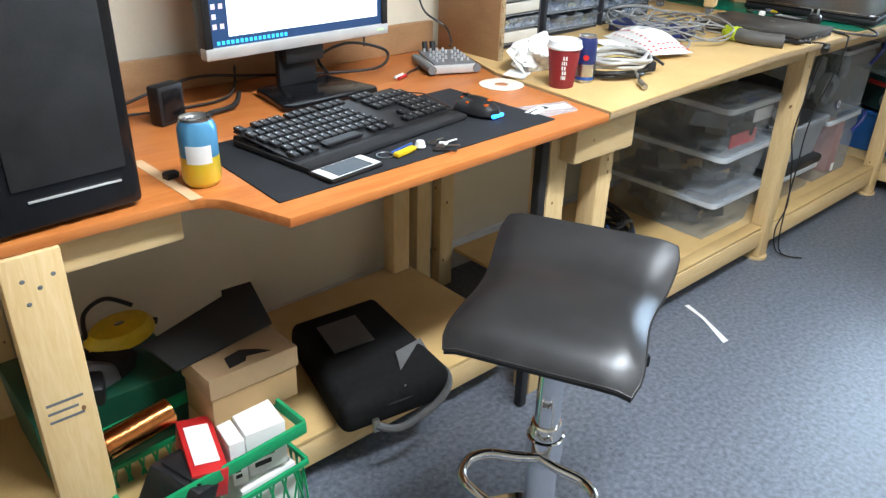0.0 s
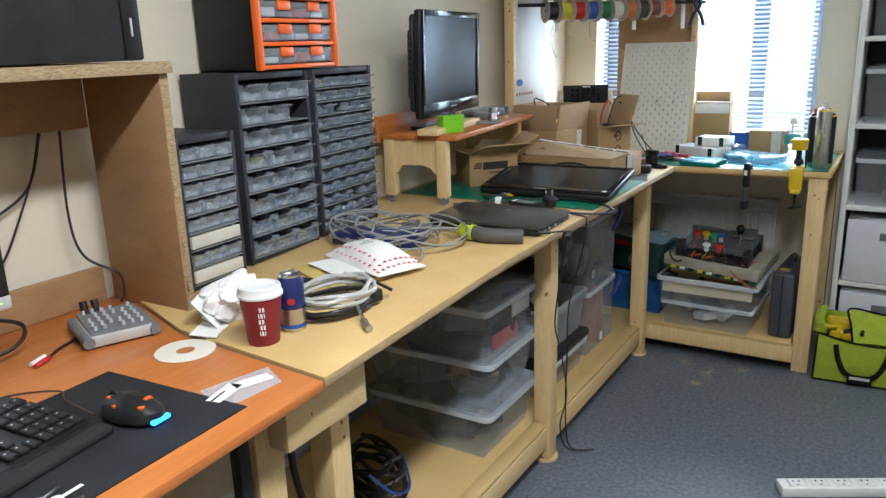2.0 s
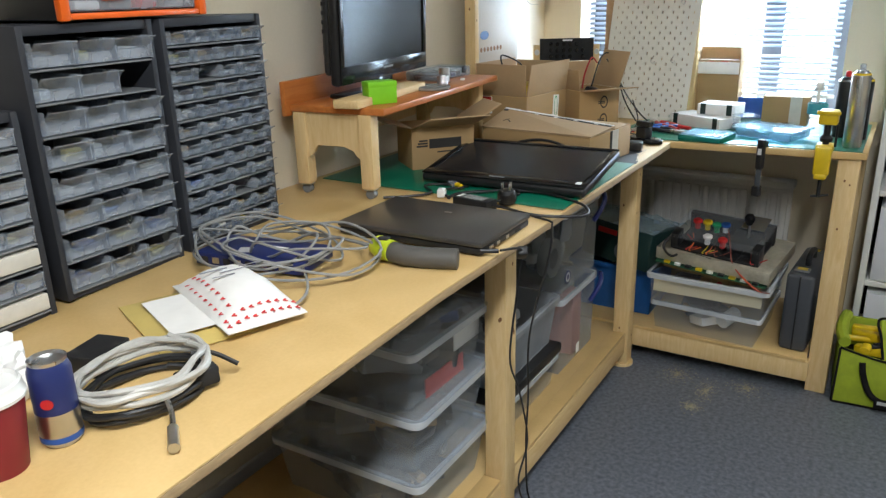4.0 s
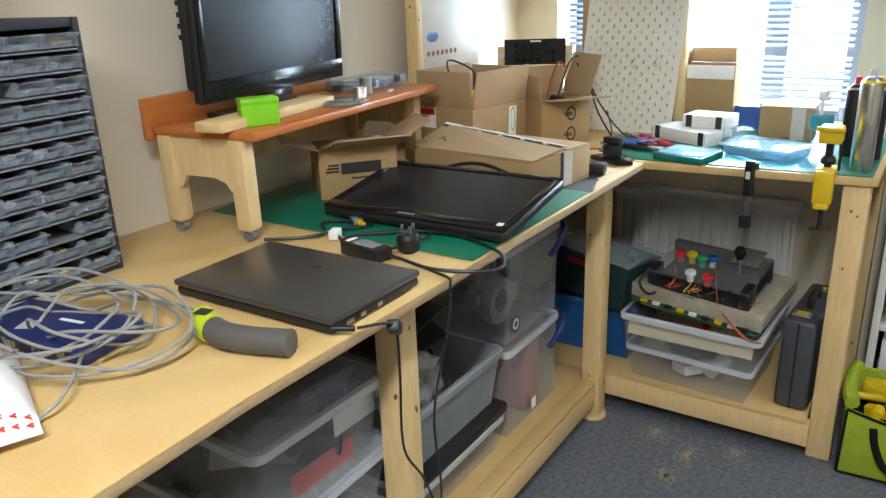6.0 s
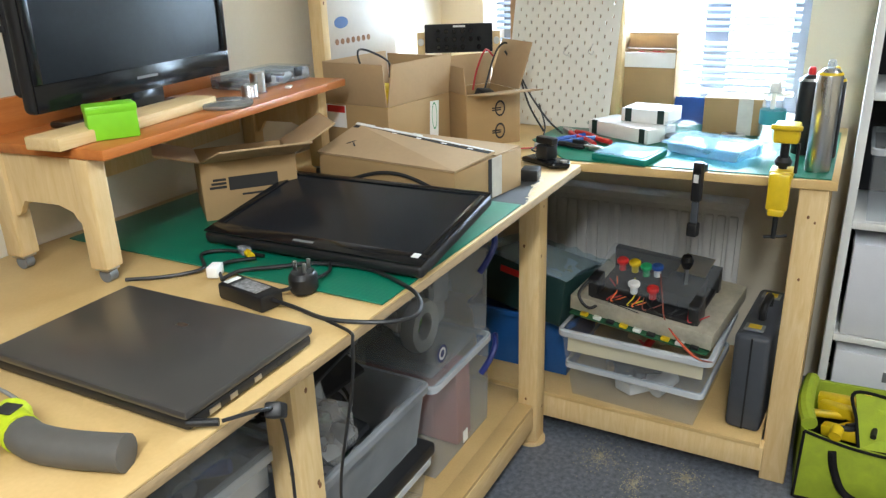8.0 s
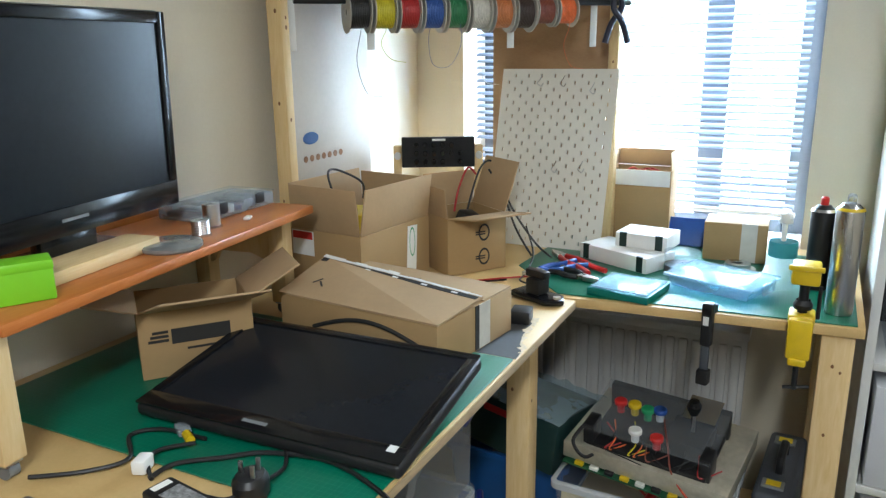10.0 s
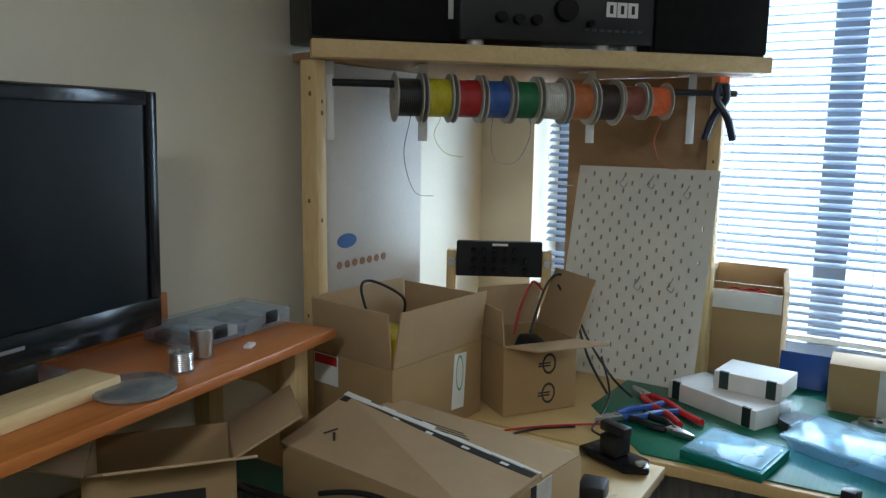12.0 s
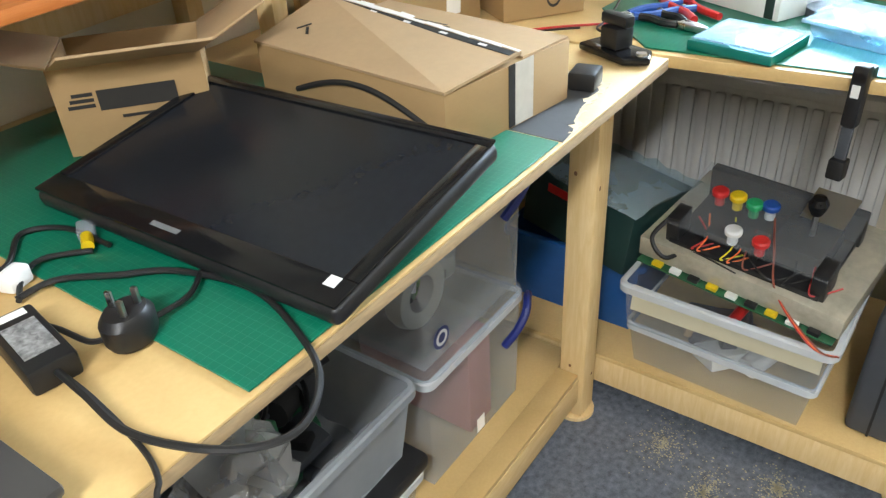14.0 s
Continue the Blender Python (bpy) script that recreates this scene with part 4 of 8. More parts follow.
bm = bm_new()
slab(bm, [(0.720, 1.315), (0.741, 1.315), (0.730, 1.550), (0.710, 1.550)], DZ + 0.0003, DZ + 0.0009)
single("tape_strip", bm, mat("pale_masking_tape", (0.62, 0.40, 0.22), 0.7, vary=0.1, scale=30), Matrix(), "pale strip of tape stuck across the desk", "tape strip")
bm = bm_new()
slab(bm, [(-0.014, -0.008), (0.012, -0.010), (0.016, 0.004), (0.0, 0.014), (-0.012, 0.008)], 0.0006, 0.012, 0.002)
single("black_clip", bm, BLACK, (0.735, 1.43, DZ + 0.0005, 0, 0, 20), "small black plastic clip on the desk", "clip")

bm = bm_new()
lathe(bm, [(0.018, 0.0), (0.058, 0.0), (0.059, 0.001), (0.058, 0.002), (0.018, 0.002), (0.018, 0.0)], 40)
single("paper_disc", bm, mat("cream_card_disc", (0.72, 0.66, 0.55), 0.7, vary=0.03), (1.670, 1.530, DZ + 0.0004), "cream disc with a round hole lying on the desk", "disc")

zb = thing("zip_bag", (1.60, 1.31, DZ + 0.0005, 0, 0, -8), "flat clear zip bag holding two white slips", "plastic bag")
bm = bm_new()
slab(bm, [(-0.075, -0.05), (0.06, -0.042), (0.085, 0.03), (-0.05, 0.045)], 0.0, 0.0006)
part("film", bm, BAG, zb)
for x, a in ((-0.03, 22), (0.028, -12)):
    bm = bm_new()
    block(bm, -0.035, 0.035, -0.014, 0.014, 0.0008, 0.003, 0.0005, pose(x, 0, 0, 0, 0, a))
    part("slip", bm, PAPER, zb, "white slip with a printed mark")
bm = bm_new()
block(bm, -0.02, 0.02, -0.002, 0.002, 0.0032, 0.0036, 0, pose(-0.045, -0.004, 0, 0, 0, 22))
part("print", bm, INK, zb)

lap_old = thing("plug_bundle", (0, 0, 0), "loose audio cable with red and white plugs", "cable")
bm = bm_new()
tube(bm, [(1.66, 1.80, DZ + 0.02), (1.60, 1.78, DZ + 0.006), (1.55, 1.76, DZ + 0.005), (1.51, 1.73, DZ + 0.006)], 0.003)
part("lead", bm, CABLE, lap_old)
for y, mm in ((0.0, RED), (0.014, WHITE)):
    bm = bm_new()
    rod(bm, (1.512, 1.73 + y, DZ + 0.007), (1.475, 1.715 + y, DZ + 0.007), 0.005, 10, 0.004)
    part("plug", bm, mm, lap_old)

# cables behind the monitor and on the wall
CABLES = (
    ("monitor_cable", CABLE, 0.004, ((0.66, 1.78, DZ + 0.02), (0.80, 1.86, DZ + 0.015), (0.98, 1.87, DZ + 0.05), (1.12, 1.85, DZ + 0.04), (1.30, 1.84, DZ + 0.02), (1.47, 1.80, DZ + 0.02), (1.53, 1.84, DZ + 0.05), (1.45, 1.90, DZ + 0.07), (1.34, 1.88, DZ + 0.05), (1.33, 1.82, DZ + 0.02)), "loop of black cable behind the monitor"),
    ("curled_cable", CABLE, 0.006, ((0.90, 1.70, DZ + 0.008), (0.95, 1.72, DZ + 0.008), (1.02, 1.74, DZ + 0.010), (1.06, 1.79, DZ + 0.02)), "curled black cord on the desk"),
    ("desk_cable", CABLE, 0.003, ((0.62, 1.82, DZ + 0.02), (0.78, 1.83, DZ + 0.005), (0.92, 1.80, DZ + 0.006), (1.05, 1.82, DZ + 0.01), (1.10, 1.88, DZ + 0.06)), "thin black cable lying at the back of the desk"),
    ("wall_cable", CABLE, 0.003, ((1.74, 1.945, 1.235), (1.735, 1.955, 1.05), (1.75, 1.945, 0.95), (1.82 - 0.02, 1.90, 0.90), (1.76, 1.83, DZ + 0.05), (1.73, 1.80, DZ + 0.045)), "black cable hanging down the wall to the mixer"),
    ("hanging_cable", CABLE, 0.003, ((1.70, 1.955, 1.235), (1.66, 1.965, 1.12), (1.56, 1.97, 1.06), (1.47, 1.96, 1.02), (1.40, 1.90, 0.98)), "black cable slung across the wall"),
    ("hanging_cable", CABLE, 0.0025, ((1.695, 1.950, 1.235), (1.67, 1.962, 1.14), (1.60, 1.968, 1.0), (1.55, 1.96, 0.94), (1.50, 1.90, 0.88)), "thin black cable hanging behind the monitor"),
    ("wall_cable", CABLE, 0.0025, ((0.80, 1.972, 1.235), (0.88, 1.975, 1.15), (1.05, 1.978, 1.04), (1.25, 1.975, 0.97)), "thin dark cable running across the wall"),
    ("yellow_wire", mat("yellow_thin_wire", (0.42, 0.27, 0.05), 0.5), 0.0022, ((0.75, 1.43, DZ - 0.03), (0.85, 1.44, DZ - 0.09), (0.97, 1.44, DZ - 0.12), (1.08, 1.43, DZ - 0.10), (1.15, 1.41, DZ - 0.03)), "thin yellow wire hanging under the desk"),
)
for nm, mm, r, pts, lab in CABLES:
    bm = bm_new()
    tube(bm, pts, r, 6, 8)
    single(nm, bm, mm, Matrix(), lab, "cable")

# ---- on the hutch ----
pc = thing("desktop_computer", (1.60, 1.83, 1.3765, 0, 0, 3), "slim black desktop computer lying on the wooden shelf", "computer")
bm = bm_new()
block(bm, -0.195, 0.155, -0.125, 0.125, 0.003, 0.33, 0.003)
part("case", bm, MATTE, pc)
bm = bm_new()
block(bm, 0.1555, 0.20, -0.128, 0.128, 0.003, 0.333, 0.006)
part("front_panel", bm, BLACK, pc)
bm = bm_new()
block(bm, 0.165, 0.185, -0.1295, -0.1282, 0.145, 0.175, 0.001)
part("badge", bm, RED, pc, "small red badge")
bm = bm_new()
block(bm, 0.172, 0.177, -0.1295, -0.1282, 0.05, 0.085, 0.0005)
part("mark", bm, SILVER, pc)
bm = bm_new()
block(bm, -0.235, -0.1955, -0.11, 0.125, 0.003, 0.33, 0.003)
part("back_panel", bm, SILVER, pc, "grey metal back panel")

hs = thing("black_headset", (1.245, 1.80, 1.3765, 0, 0, -10), "black headset with straps lying on the wooden shelf", "headset")
bm = bm_new()
block(bm, -0.10, 0.09, -0.07, 0.06, 0.002, 0.045, 0.02)
part("visor", bm, BLACK, hs)
bm = bm_new()
tube(bm, [(-0.12, -0.05, 0.03), (-0.06, -0.06, 0.075), (0.02, -0.06, 0.065), (0.075, -0.05, 0.04)], 0.012, 8)
part("strap", bm, MATTE, hs)
bm = bm_new()
rod(bm, (0.03, -0.085, 0.012), (0.03, -0.072, 0.045), 0.010, 12)
part("knob", bm, GLOSSBLACK, hs)
bm = bm_new()
rod(bm, (0.02, -0.088, 0.010), (0.045, -0.088, 0.012), 0.009, 10)
part("clip", bm, STEEL, hs)

# ---- under the desk ----
def crate(parent, w, d, h, material):
    n = 12
    for axis, length, off in (("x", w, -d / 2), ("x", w, d / 2), ("y", d, -w / 2), ("y", d, w / 2)):
        bm = bm_new()
        for z0, z1 in ((0, 0.012), (h - 0.028, h), (h * 0.62, h * 0.66)):
            if axis == "x":
                block(bm, -length / 2, length / 2, off - 0.004, off + 0.004, z0, z1, 0.001)
            else:
                block(bm, off - 0.004, off + 0.004, -length / 2 + 0.0045, length / 2 - 0.0045, z0, z1, 0.001)
        for s in range(n + 1):
            p = -length / 2 + length * s / n
            for q in (0.6, -0.6):
                if 0 <= s + q * 2 <= n:
                    a, b = (p, off, 0.006), (p + q * 2 * length / n, off, h * 0.63)
                    if axis == "y":
                        a, b = (a[1], a[0], a[2]), (b[1], b[0], b[2])
                    rod(bm, a, b, 0.003, 4)
        part("side", bm, material, parent, "open lattice side")
    bm = bm_new()
    block(bm, -w / 2 + 0.005, w / 2 - 0.005, -d / 2 + 0.005, d / 2 - 0.005, 0.0, 0.005)
    part("bottom", bm, material, parent)


cr = thing("green_crate", (0.685, 1.39, 0.0, 0, 0, 4), "open green plastic lattice crate on the floor", "crate")
crate(cr, 0.37, 0.26, 0.30, GREEN)


def carton(name, m, w, d, h, label, material=None, tape=None, prints=()):
    t = thing(name, m, label, "box")
    bm = bm_new()
    block(bm, -w / 2, w / 2, -d / 2, d / 2, 0.0005, h, 0.0015)
    part("carton", bm, material or CARD, t)
    if tape:
        bm = bm_new()
        block(bm, tape[0] - tape[1] / 2, tape[0] + tape[1] / 2, -d / 2 - 0.0006, d / 2 + 0.0006, h * 0.4, h + 0.0006)
        part("tape", bm, tape[2], t, "strip of packing tape")
    for x0, z0, pw, ph, k in prints:
        bm = bm_new()
        bars(bm, x0, z0, pw, ph, k, -d / 2 - 0.0003, k)
        part("print", bm, INK, t)
    return t


c1 = thing("brown_box", (0.825, 1.435, 0.362, -2, 2, 2), "brown cardboard box with a lid and a black card on top", "box")
bm = bm_new()
block(bm, -0.099, 0.099, -0.060, 0.060, -0.075, 0.0, 0.002)
part("tray", bm, CARD, c1)
bm = bm_new()
block(bm, -0.103, 0.103, -0.064, 0.064, 0.0005, 0.05, 0.003)
part("lid", bm, CARDIN, c1)
bm = bm_new()
slab(bm, [(-0.05, -0.05), (-0.01, -0.045), (0.0, -0.03), (0.05, -0.045), (0.03, -0.02), (0.0, 0.0), (-0.04, -0.01)], 0.0505, 0.0515)
part("mark", bm, CARDBLACK, c1, "black printed mark")
bm = bm_new()
slab(bm, [(-0.17, 0.02), (0.06, 0.035), (0.10, 0.19), (0.03, 0.20), (0.02, 0.18), (-0.19, 0.13)], 0.0, 0.005, 0.001)
single("black_card", bm, CARDBLACK, (0.865, 1.43, 0.416, 8, -2, 2), "curved black card sheet lying on a box", "card sheet")
carton("red_box", (0.675, 1.343, 0.238, 4, 6, -13), 0.068, 0.16, 0.07, "small red box with a white label", RED)
bm = bm_new()
block(bm, -0.024, 0.024, -0.055, 0.055, 0, 0.0006)
single("box_label", bm, PAPER, pose(0.675, 1.343, 0.238, 4, 6, -13) @ pose(0, 0, 0.0708), "white printed label on a red box", "label")
wbx1 = carton("white_box", (0.805, 1.345, 0.20, 0, 0, -6), 0.085, 0.10, 0.11, "small white box with printed sides", PAPER, None, ((-0.03, 0.02, 0.055, 0.06, 3),))
wbx2 = carton("white_box", (0.742, 1.348, 0.195, 0, 0, -6), 0.032, 0.10, 0.11, "slim white box with printed sides", PAPER, None, ((-0.01, 0.02, 0.02, 0.06, 4),))
wbx3 = carton("white_box", (0.79, 1.36, 0.006, 0, 0, 4), 0.13, 0.14, 0.18, "white box low in the crate", PAPER)
bm = bm_new()
rod(bm, (0.53, 1.42, 0.33), (0.66, 1.42, 0.35), 0.028, 20)
rod(bm, (0.527, 1.42, 0.33), (0.663, 1.42, 0.35), 0.022, 20)
single("copper_roll", bm, COPPER, Matrix(), "shiny rolled copper-coloured foil in the crate", "foil roll")
bm = bm_new()
block(bm, -0.05, 0.05, -0.06, 0.06, 0, 0.10, 0.01, pose(0.60, 1.31, 0.20, 15, 20, 30))
block(bm, -0.035, 0.035, -0.045, 0.045, 0.101, 0.106, 0.004, pose(0.60, 1.31, 0.20, 15, 20, 30))
single("black_gadget", bm, BLACK, Matrix(), "black boxy gadget in the crate", "gadget")

fs = thing("face_shield", pose(0.672, 1.70, 0.385, 8, 0, 12) @ Matrix.Diagonal((0.65, 0.65, 0.65, 1)), "yellow face shield with a clear visor hanging over clutter", "face shield")
bm = bm_new()
lathe(bm, [(0.02, 0.045), (0.10, 0.038), (0.125, 0.012), (0.128, -0.012), (0.122, -0.014), (0.11, 0.012), (0.02, 0.04)], 28, Matrix.Diagonal((1.0, 0.62, 1, 1)))
part("brow", bm, YELLOW, fs, "domed yellow brow guard")
bm = bm_new()
tube(bm, [(-0.11, 0.02, 0.02), (-0.07, 0.09, 0.065), (0.02, 0.11, 0.075), (0.09, 0.06, 0.04)], 0.008, 8)
part("head_band", bm, BLACK, fs)
bm = bm_new()
for k in range(10):
    a0, a1 = math.pi * (1 + k / 10), math.pi * (1 + (k + 1) / 10)
    vs = [bm.verts.new((0.12 * math.cos(a), 0.075 * math.sin(a), z)) for a, z in ((a0, -0.02), (a1, -0.02), (a1, -0.16), (a0, -0.16))]
    bm.faces.new(vs)
part("visor", bm, ACRYLIC, fs, "clear curved visor")
bm = bm_new()
lathe(bm, [(0, 0), (0.012, 0), (0.012, 0.014), (0, 0.014)], 14, pose(0.115, -0.02, 0.005, 90, 0, 40))
part("knob", bm, BLACK, fs)
dark_tub = thing("green_tub", (0.60, 1.70, 0.1405), "dark green tub full of black clutter under the desk", "tub")
bm = bm_new()
block(bm, -0.16, 0.16, -0.14, 0.14, 0, 0.19, 0.01, None, 2, 0.92)
part("tub", bm, mat("dark_green_tub", (0.006, 0.07, 0.035), 0.5), dark_tub)
rnd = random.Random(8)
for k in range(7):
    bm = bm_new()
    x, y = rnd.uniform(-0.10, 0.10), rnd.uniform(-0.10, 0.06)
    block(bm, -0.045, 0.045, -0.03, 0.03, 0, 0.07, 0.012, pose(x, y, 0.17, rnd.uniform(-30, 30), rnd.uniform(-30, 30), rnd.uniform(0, 180)))
    single("clutter_piece", bm, (BLACK, MIDGREY, MATTE)[k % 3], dark_tub.matrix_basis.copy(), "dark plastic piece in a tub of clutter", "clutter", "clutter in the tub")

bg = thing("laptop_bag", pose(1.185, 1.495, 0.1405, 0, 0, -10) @ Matrix.Diagonal((0.78, 0.95, 1.0, 1)), "black cloth laptop bag with a clear label pocket", "bag")
bm = bm_new()
block(bm, -0.19, 0.19, -0.21, 0.20, 0.0, 0.10, 0.035, None, 4)
for v in bm.verts:
    v.co.z *= 1 + 0.25 * math.sin(v.co.x * 11 + 1) * 0.5 + 0.3 * (v.co.y + 0.2)
    v.co.x *= 1 - 0.12 * (v.co.y > 0.1)
part("body", bm, CLOTH, bg)
bm = bm_new()
flat(bm, [(-0.11, -0.02, 0.112), (0.03, -0.02, 0.118), (0.03, 0.10, 0.128), (-0.11, 0.10, 0.122)], 0.002)
part("label_pocket", bm, mat("grey_window_pocket", (0.06, 0.06, 0.06), 0.3, vary=0.2, scale=10), bg, "grey see-through label pocket")
bm = bm_new()
flat(bm, [(0.02, -0.20, 0.085), (0.17, -0.16, 0.075), (0.17, -0.06, 0.105), (0.06, -0.09, 0.110)], 0.006)
part("pocket_flap", bm, GREYCLOTH, bg, "grey cloth flap")
bm = bm_new()
tube(bm, [(-0.09, -0.22, 0.02), (-0.02, -0.245, 0.01), (0.10, -0.235, 0.03), (0.17, -0.215, 0.06), (0.185, -0.17, 0.075), (0.15, -0.15, 0.08)], 0.010, 8)
part("strap", bm, GREYCLOTH, bg, "grey webbing strap")
bm = bm_new()
block(bm, -0.10, -0.08, -0.228, -0.214, 0.005, 0.04, 0.003)
part("buckle", bm, STEEL, bg)
bm = bm_new()
tube(bm, [(-0.17, -0.19, 0.06), (0.0, -0.21, 0.06), (0.17, -0.19, 0.065)], 0.003, 6)
part("zip", bm, MATTE, bg)

# floor bits
bm = bm_new()
flat(bm, [(2.395, 1.270, 0.001), (2.36, 1.19, 0.004), (2.345, 1.185, 0.004), (2.378, 1.275, 0.001)], 0.0012)
flat(bm, [(2.36, 1.19, 0.004), (2.300, 1.065, 0.001), (2.275, 1.068, 0.001), (2.345, 1.185, 0.004)], 0.0012)
single("white_strip", bm, PAPER, Matrix(), "curled strip of white tape on the floor", "tape strip")
ad = thing("floor_adapter", (1.98, 1.20, 0.0, 0, 0, 60), "black power adapter with a plug lying on the floor", "adapter")
bm = bm_new()
block(bm, -0.05, 0.05, -0.03, 0.03, 0.0005, 0.04, 0.005)
part("body", bm, BLACK, ad)
bm = bm_new()
block(bm, -0.03, 0.03, -0.0305, 0.02, 0.0402, 0.0408)
part("label", bm, SILVER, ad)
bm = bm_new()
tube(bm, [(0.05, 0, 0.015), (0.10, 0.02, 0.008), (0.12, 0.08, 0.006), (0.06, 0.14, 0.006)], 0.004)
part("lead", bm, CABLE, ad)
ps = thing("power_strip", (3.165, 0.42, 0.0, 0, 0, -61), "white multi-socket extension lead on the floor", "power strip")
bm = bm_new()
block(bm, -0.19, 0.19, -0.03, 0.03, 0.0005, 0.035, 0.006)
part("body", bm, WHITE, ps)
for k in range(5):
    bm = bm_new()
    block(bm, -0.16 + k * 0.07, -0.11 + k * 0.07, -0.02, 0.02, 0.0352, 0.037, 0.003)
    so = part("socket", bm, WHITE, ps)
    bm = bm_new()
    block(bm, -0.139 + k * 0.07, -0.131 + k * 0.07, -0.013, -0.009, 0.0371, 0.0375)
    block(bm, -0.147 + k * 0.07, -0.142 + k * 0.07, 0.004, 0.012, 0.0371, 0.0375)
    block(bm, -0.128 + k * 0.07, -0.123 + k * 0.07, 0.004, 0.012, 0.0371, 0.0375)
    part("pin_holes", bm, INK, so)
bm = bm_new()
tube(bm, [(0.19, 0, 0.015), (0.26, 0.02, 0.008), (0.33, -0.04, 0.006), (0.42, -0.05, 0.006)], 0.004)
part("lead", bm, WHITE, ps)
# black clutter at the foot of the desk
bm = bm_new()
for k in range(5):
    tube(bm, [(2.33 + 0.10 * math.cos(a + k) * (1 - 0.08 * k), 1.60 + 0.13 * math.sin(a * 1.1 + k) * (1 - 0.08 * k), 0.152 + 0.022 * k + 0.012 * math.sin(3 * a)) for a in [j * 0.7 for j in range(14)]], 0.007)
single("cable_heap", bm, CABLE, Matrix(), "heap of black cables on the low shelf", "cables", "", "stuff")
bm = bm_new()
tube(bm, [(2.42, 1.56, 0.20), (2.34, 1.48, 0.165), (2.24, 1.46, 0.20), (2.18, 1.50, 0.28)], 0.004)
single("blue_cable", bm, BLUE, Matrix(), "thin blue network cable among black cables", "cable")
bm = bm_new()
tube(bm, [(1.88, 1.47, 0.145), (1.90, 1.46, 0.3), (1.88, 1.48, 0.5), (1.89, 1.47, 0.78)], 0.009)
single("power_cable", bm, CABLE, Matrix(), "thick black cable rising behind the bench leg", "cable")


# ---- drawer cabinets on the bench ----
def drawer_cabinet(name, m, w, d, h, rows, cols, label, lip, seed, big=()):
    """Grey cabinet of small clear drawers; big: rows that hold one wide drawer. Front faces -y."""
    t = thing(name, m, label, "drawer cabinet", "drawer cabinets")
    e = 0.012
    bm = bm_new()
    block(bm, -w / 2, -w / 2 + e, -d / 2, d / 2, 0.0005, h, 0.002)
    block(bm, w / 2 - e, w / 2, -d / 2, d / 2, 0.0005, h, 0.002)
    block(bm, -w / 2 + e, w / 2 - e, -d / 2 + 0.004, d / 2, h - e * 1.4, h, 0.002)
    block(bm, -w / 2 + e, w / 2 - e, -d / 2 + 0.004, d / 2, 0.0005, e, 0.002)
    block(bm, -w / 2 + e, w / 2 - e, d / 2 - 0.006, d / 2, e, h - e * 1.4)
    part("carcass", bm, CABINET, t)
    rh = (h - e * 2.6) / rows
    cw = (w - 2 * e) / cols
    bm = bm_new()
    block(bm, -w / 2 + e, w / 2 - e, -d / 2 - 0.002, d / 2 - 0.01, 0, 0.0035, 0.001)
    shelf = None
    bd = bm_new()
    z0, z1 = 0.0065, rh * 0.84
    block(bd, -cw / 2 + 0.002, cw / 2 - 0.002, -d / 2 + 0.004, -d / 2 + 0.0055, z0, z1 * 0.55)
    flat(bd, [(-cw / 2 + 0.002, -d / 2 + 0.003, z1 * 0.55), (cw / 2 - 0.002, -d / 2 + 0.003, z1 * 0.55), (cw / 2 - 0.002, -d / 2 - lip, z1), (-cw / 2 + 0.002, -d / 2 - lip, z1)], 0.0015)
    for s in (-1, 1):
        xs = s * (cw / 2 - 0.003)
        block(bd, xs - 0.0008, xs + 0.0008, -d / 2 - lip * 0.4, -d / 2 + 0.10, z0, z1)
    block(bd, -cw / 2 + 0.004, cw / 2 - 0.004, -d / 2 + 0.006, -d / 2 + 0.10, z0, z0 + 0.001)
    first_d = None
    rnd = random.Random(seed)
    fills = [(0.55, 0.53, 0.48), (0.30, 0.20, 0.08), (0.06, 0.06, 0.07), (0.62, 0.62, 0.60), (0.25, 0.24, 0.24), (0.10, 0.16, 0.34), (0.45, 0.38, 0.10)]
    for r in range(rows):
        z = e + r * rh
        at = pose(0, 0, z)
        shelf = part("runner", bm, MIDGREY, t, "", at) if shelf is None else again("runner", shelf, t, at)
        if r in big:
            bb = bm_new()
            block(bb, -w / 2 + e + 0.002, w / 2 - e - 0.002, -d / 2 - 0.004, d / 2 - 0.02, z + 0.007, z + rh * 0.88, 0.002)
            part("wide_drawer", bb, mat("cream_drawer", (0.55, 0.52, 0.45), 0.6), t, "wide cream drawer")
            continue
        for c in range(cols):
            x = -w / 2 + e + cw * (c + 0.5)
            at = pose(x, -rnd.choice((0, 0, 0, 0.004)), z)
            if (r * 7 + c * 3 + seed) % 23 == 5:
                continue
            first_d = part("drawer", bd, CLOUDY, t, "", at) if first_d is None else again("drawer", first_d, t, at)
            for _ in range(rnd.randint(0, 9)):
                bf = bm_new()
                q = rnd.uniform(0.15, 0.42)
                px = x + rnd.uniform(-0.25, 0.25) * cw
                block(bf, px - cw * 0.2, px + cw * 0.2, -d / 2 + 0.012, -d / 2 + rnd.uniform(0.03, 0.06), z + 0.009, z + 0.009 + rh * q, 0.003, None, 1)
                kcol = rnd.choice(fills)
                part("spare_part", bf, mat("contents_%d" % fills.index(kcol), kcol, 0.6, vary=0.4, scale=120, bump=0.6, bump_scale=200), t)
                break
    return t


def rot(px, py, pz, deg):
    return pose(px, py, pz, 0, 0, deg)


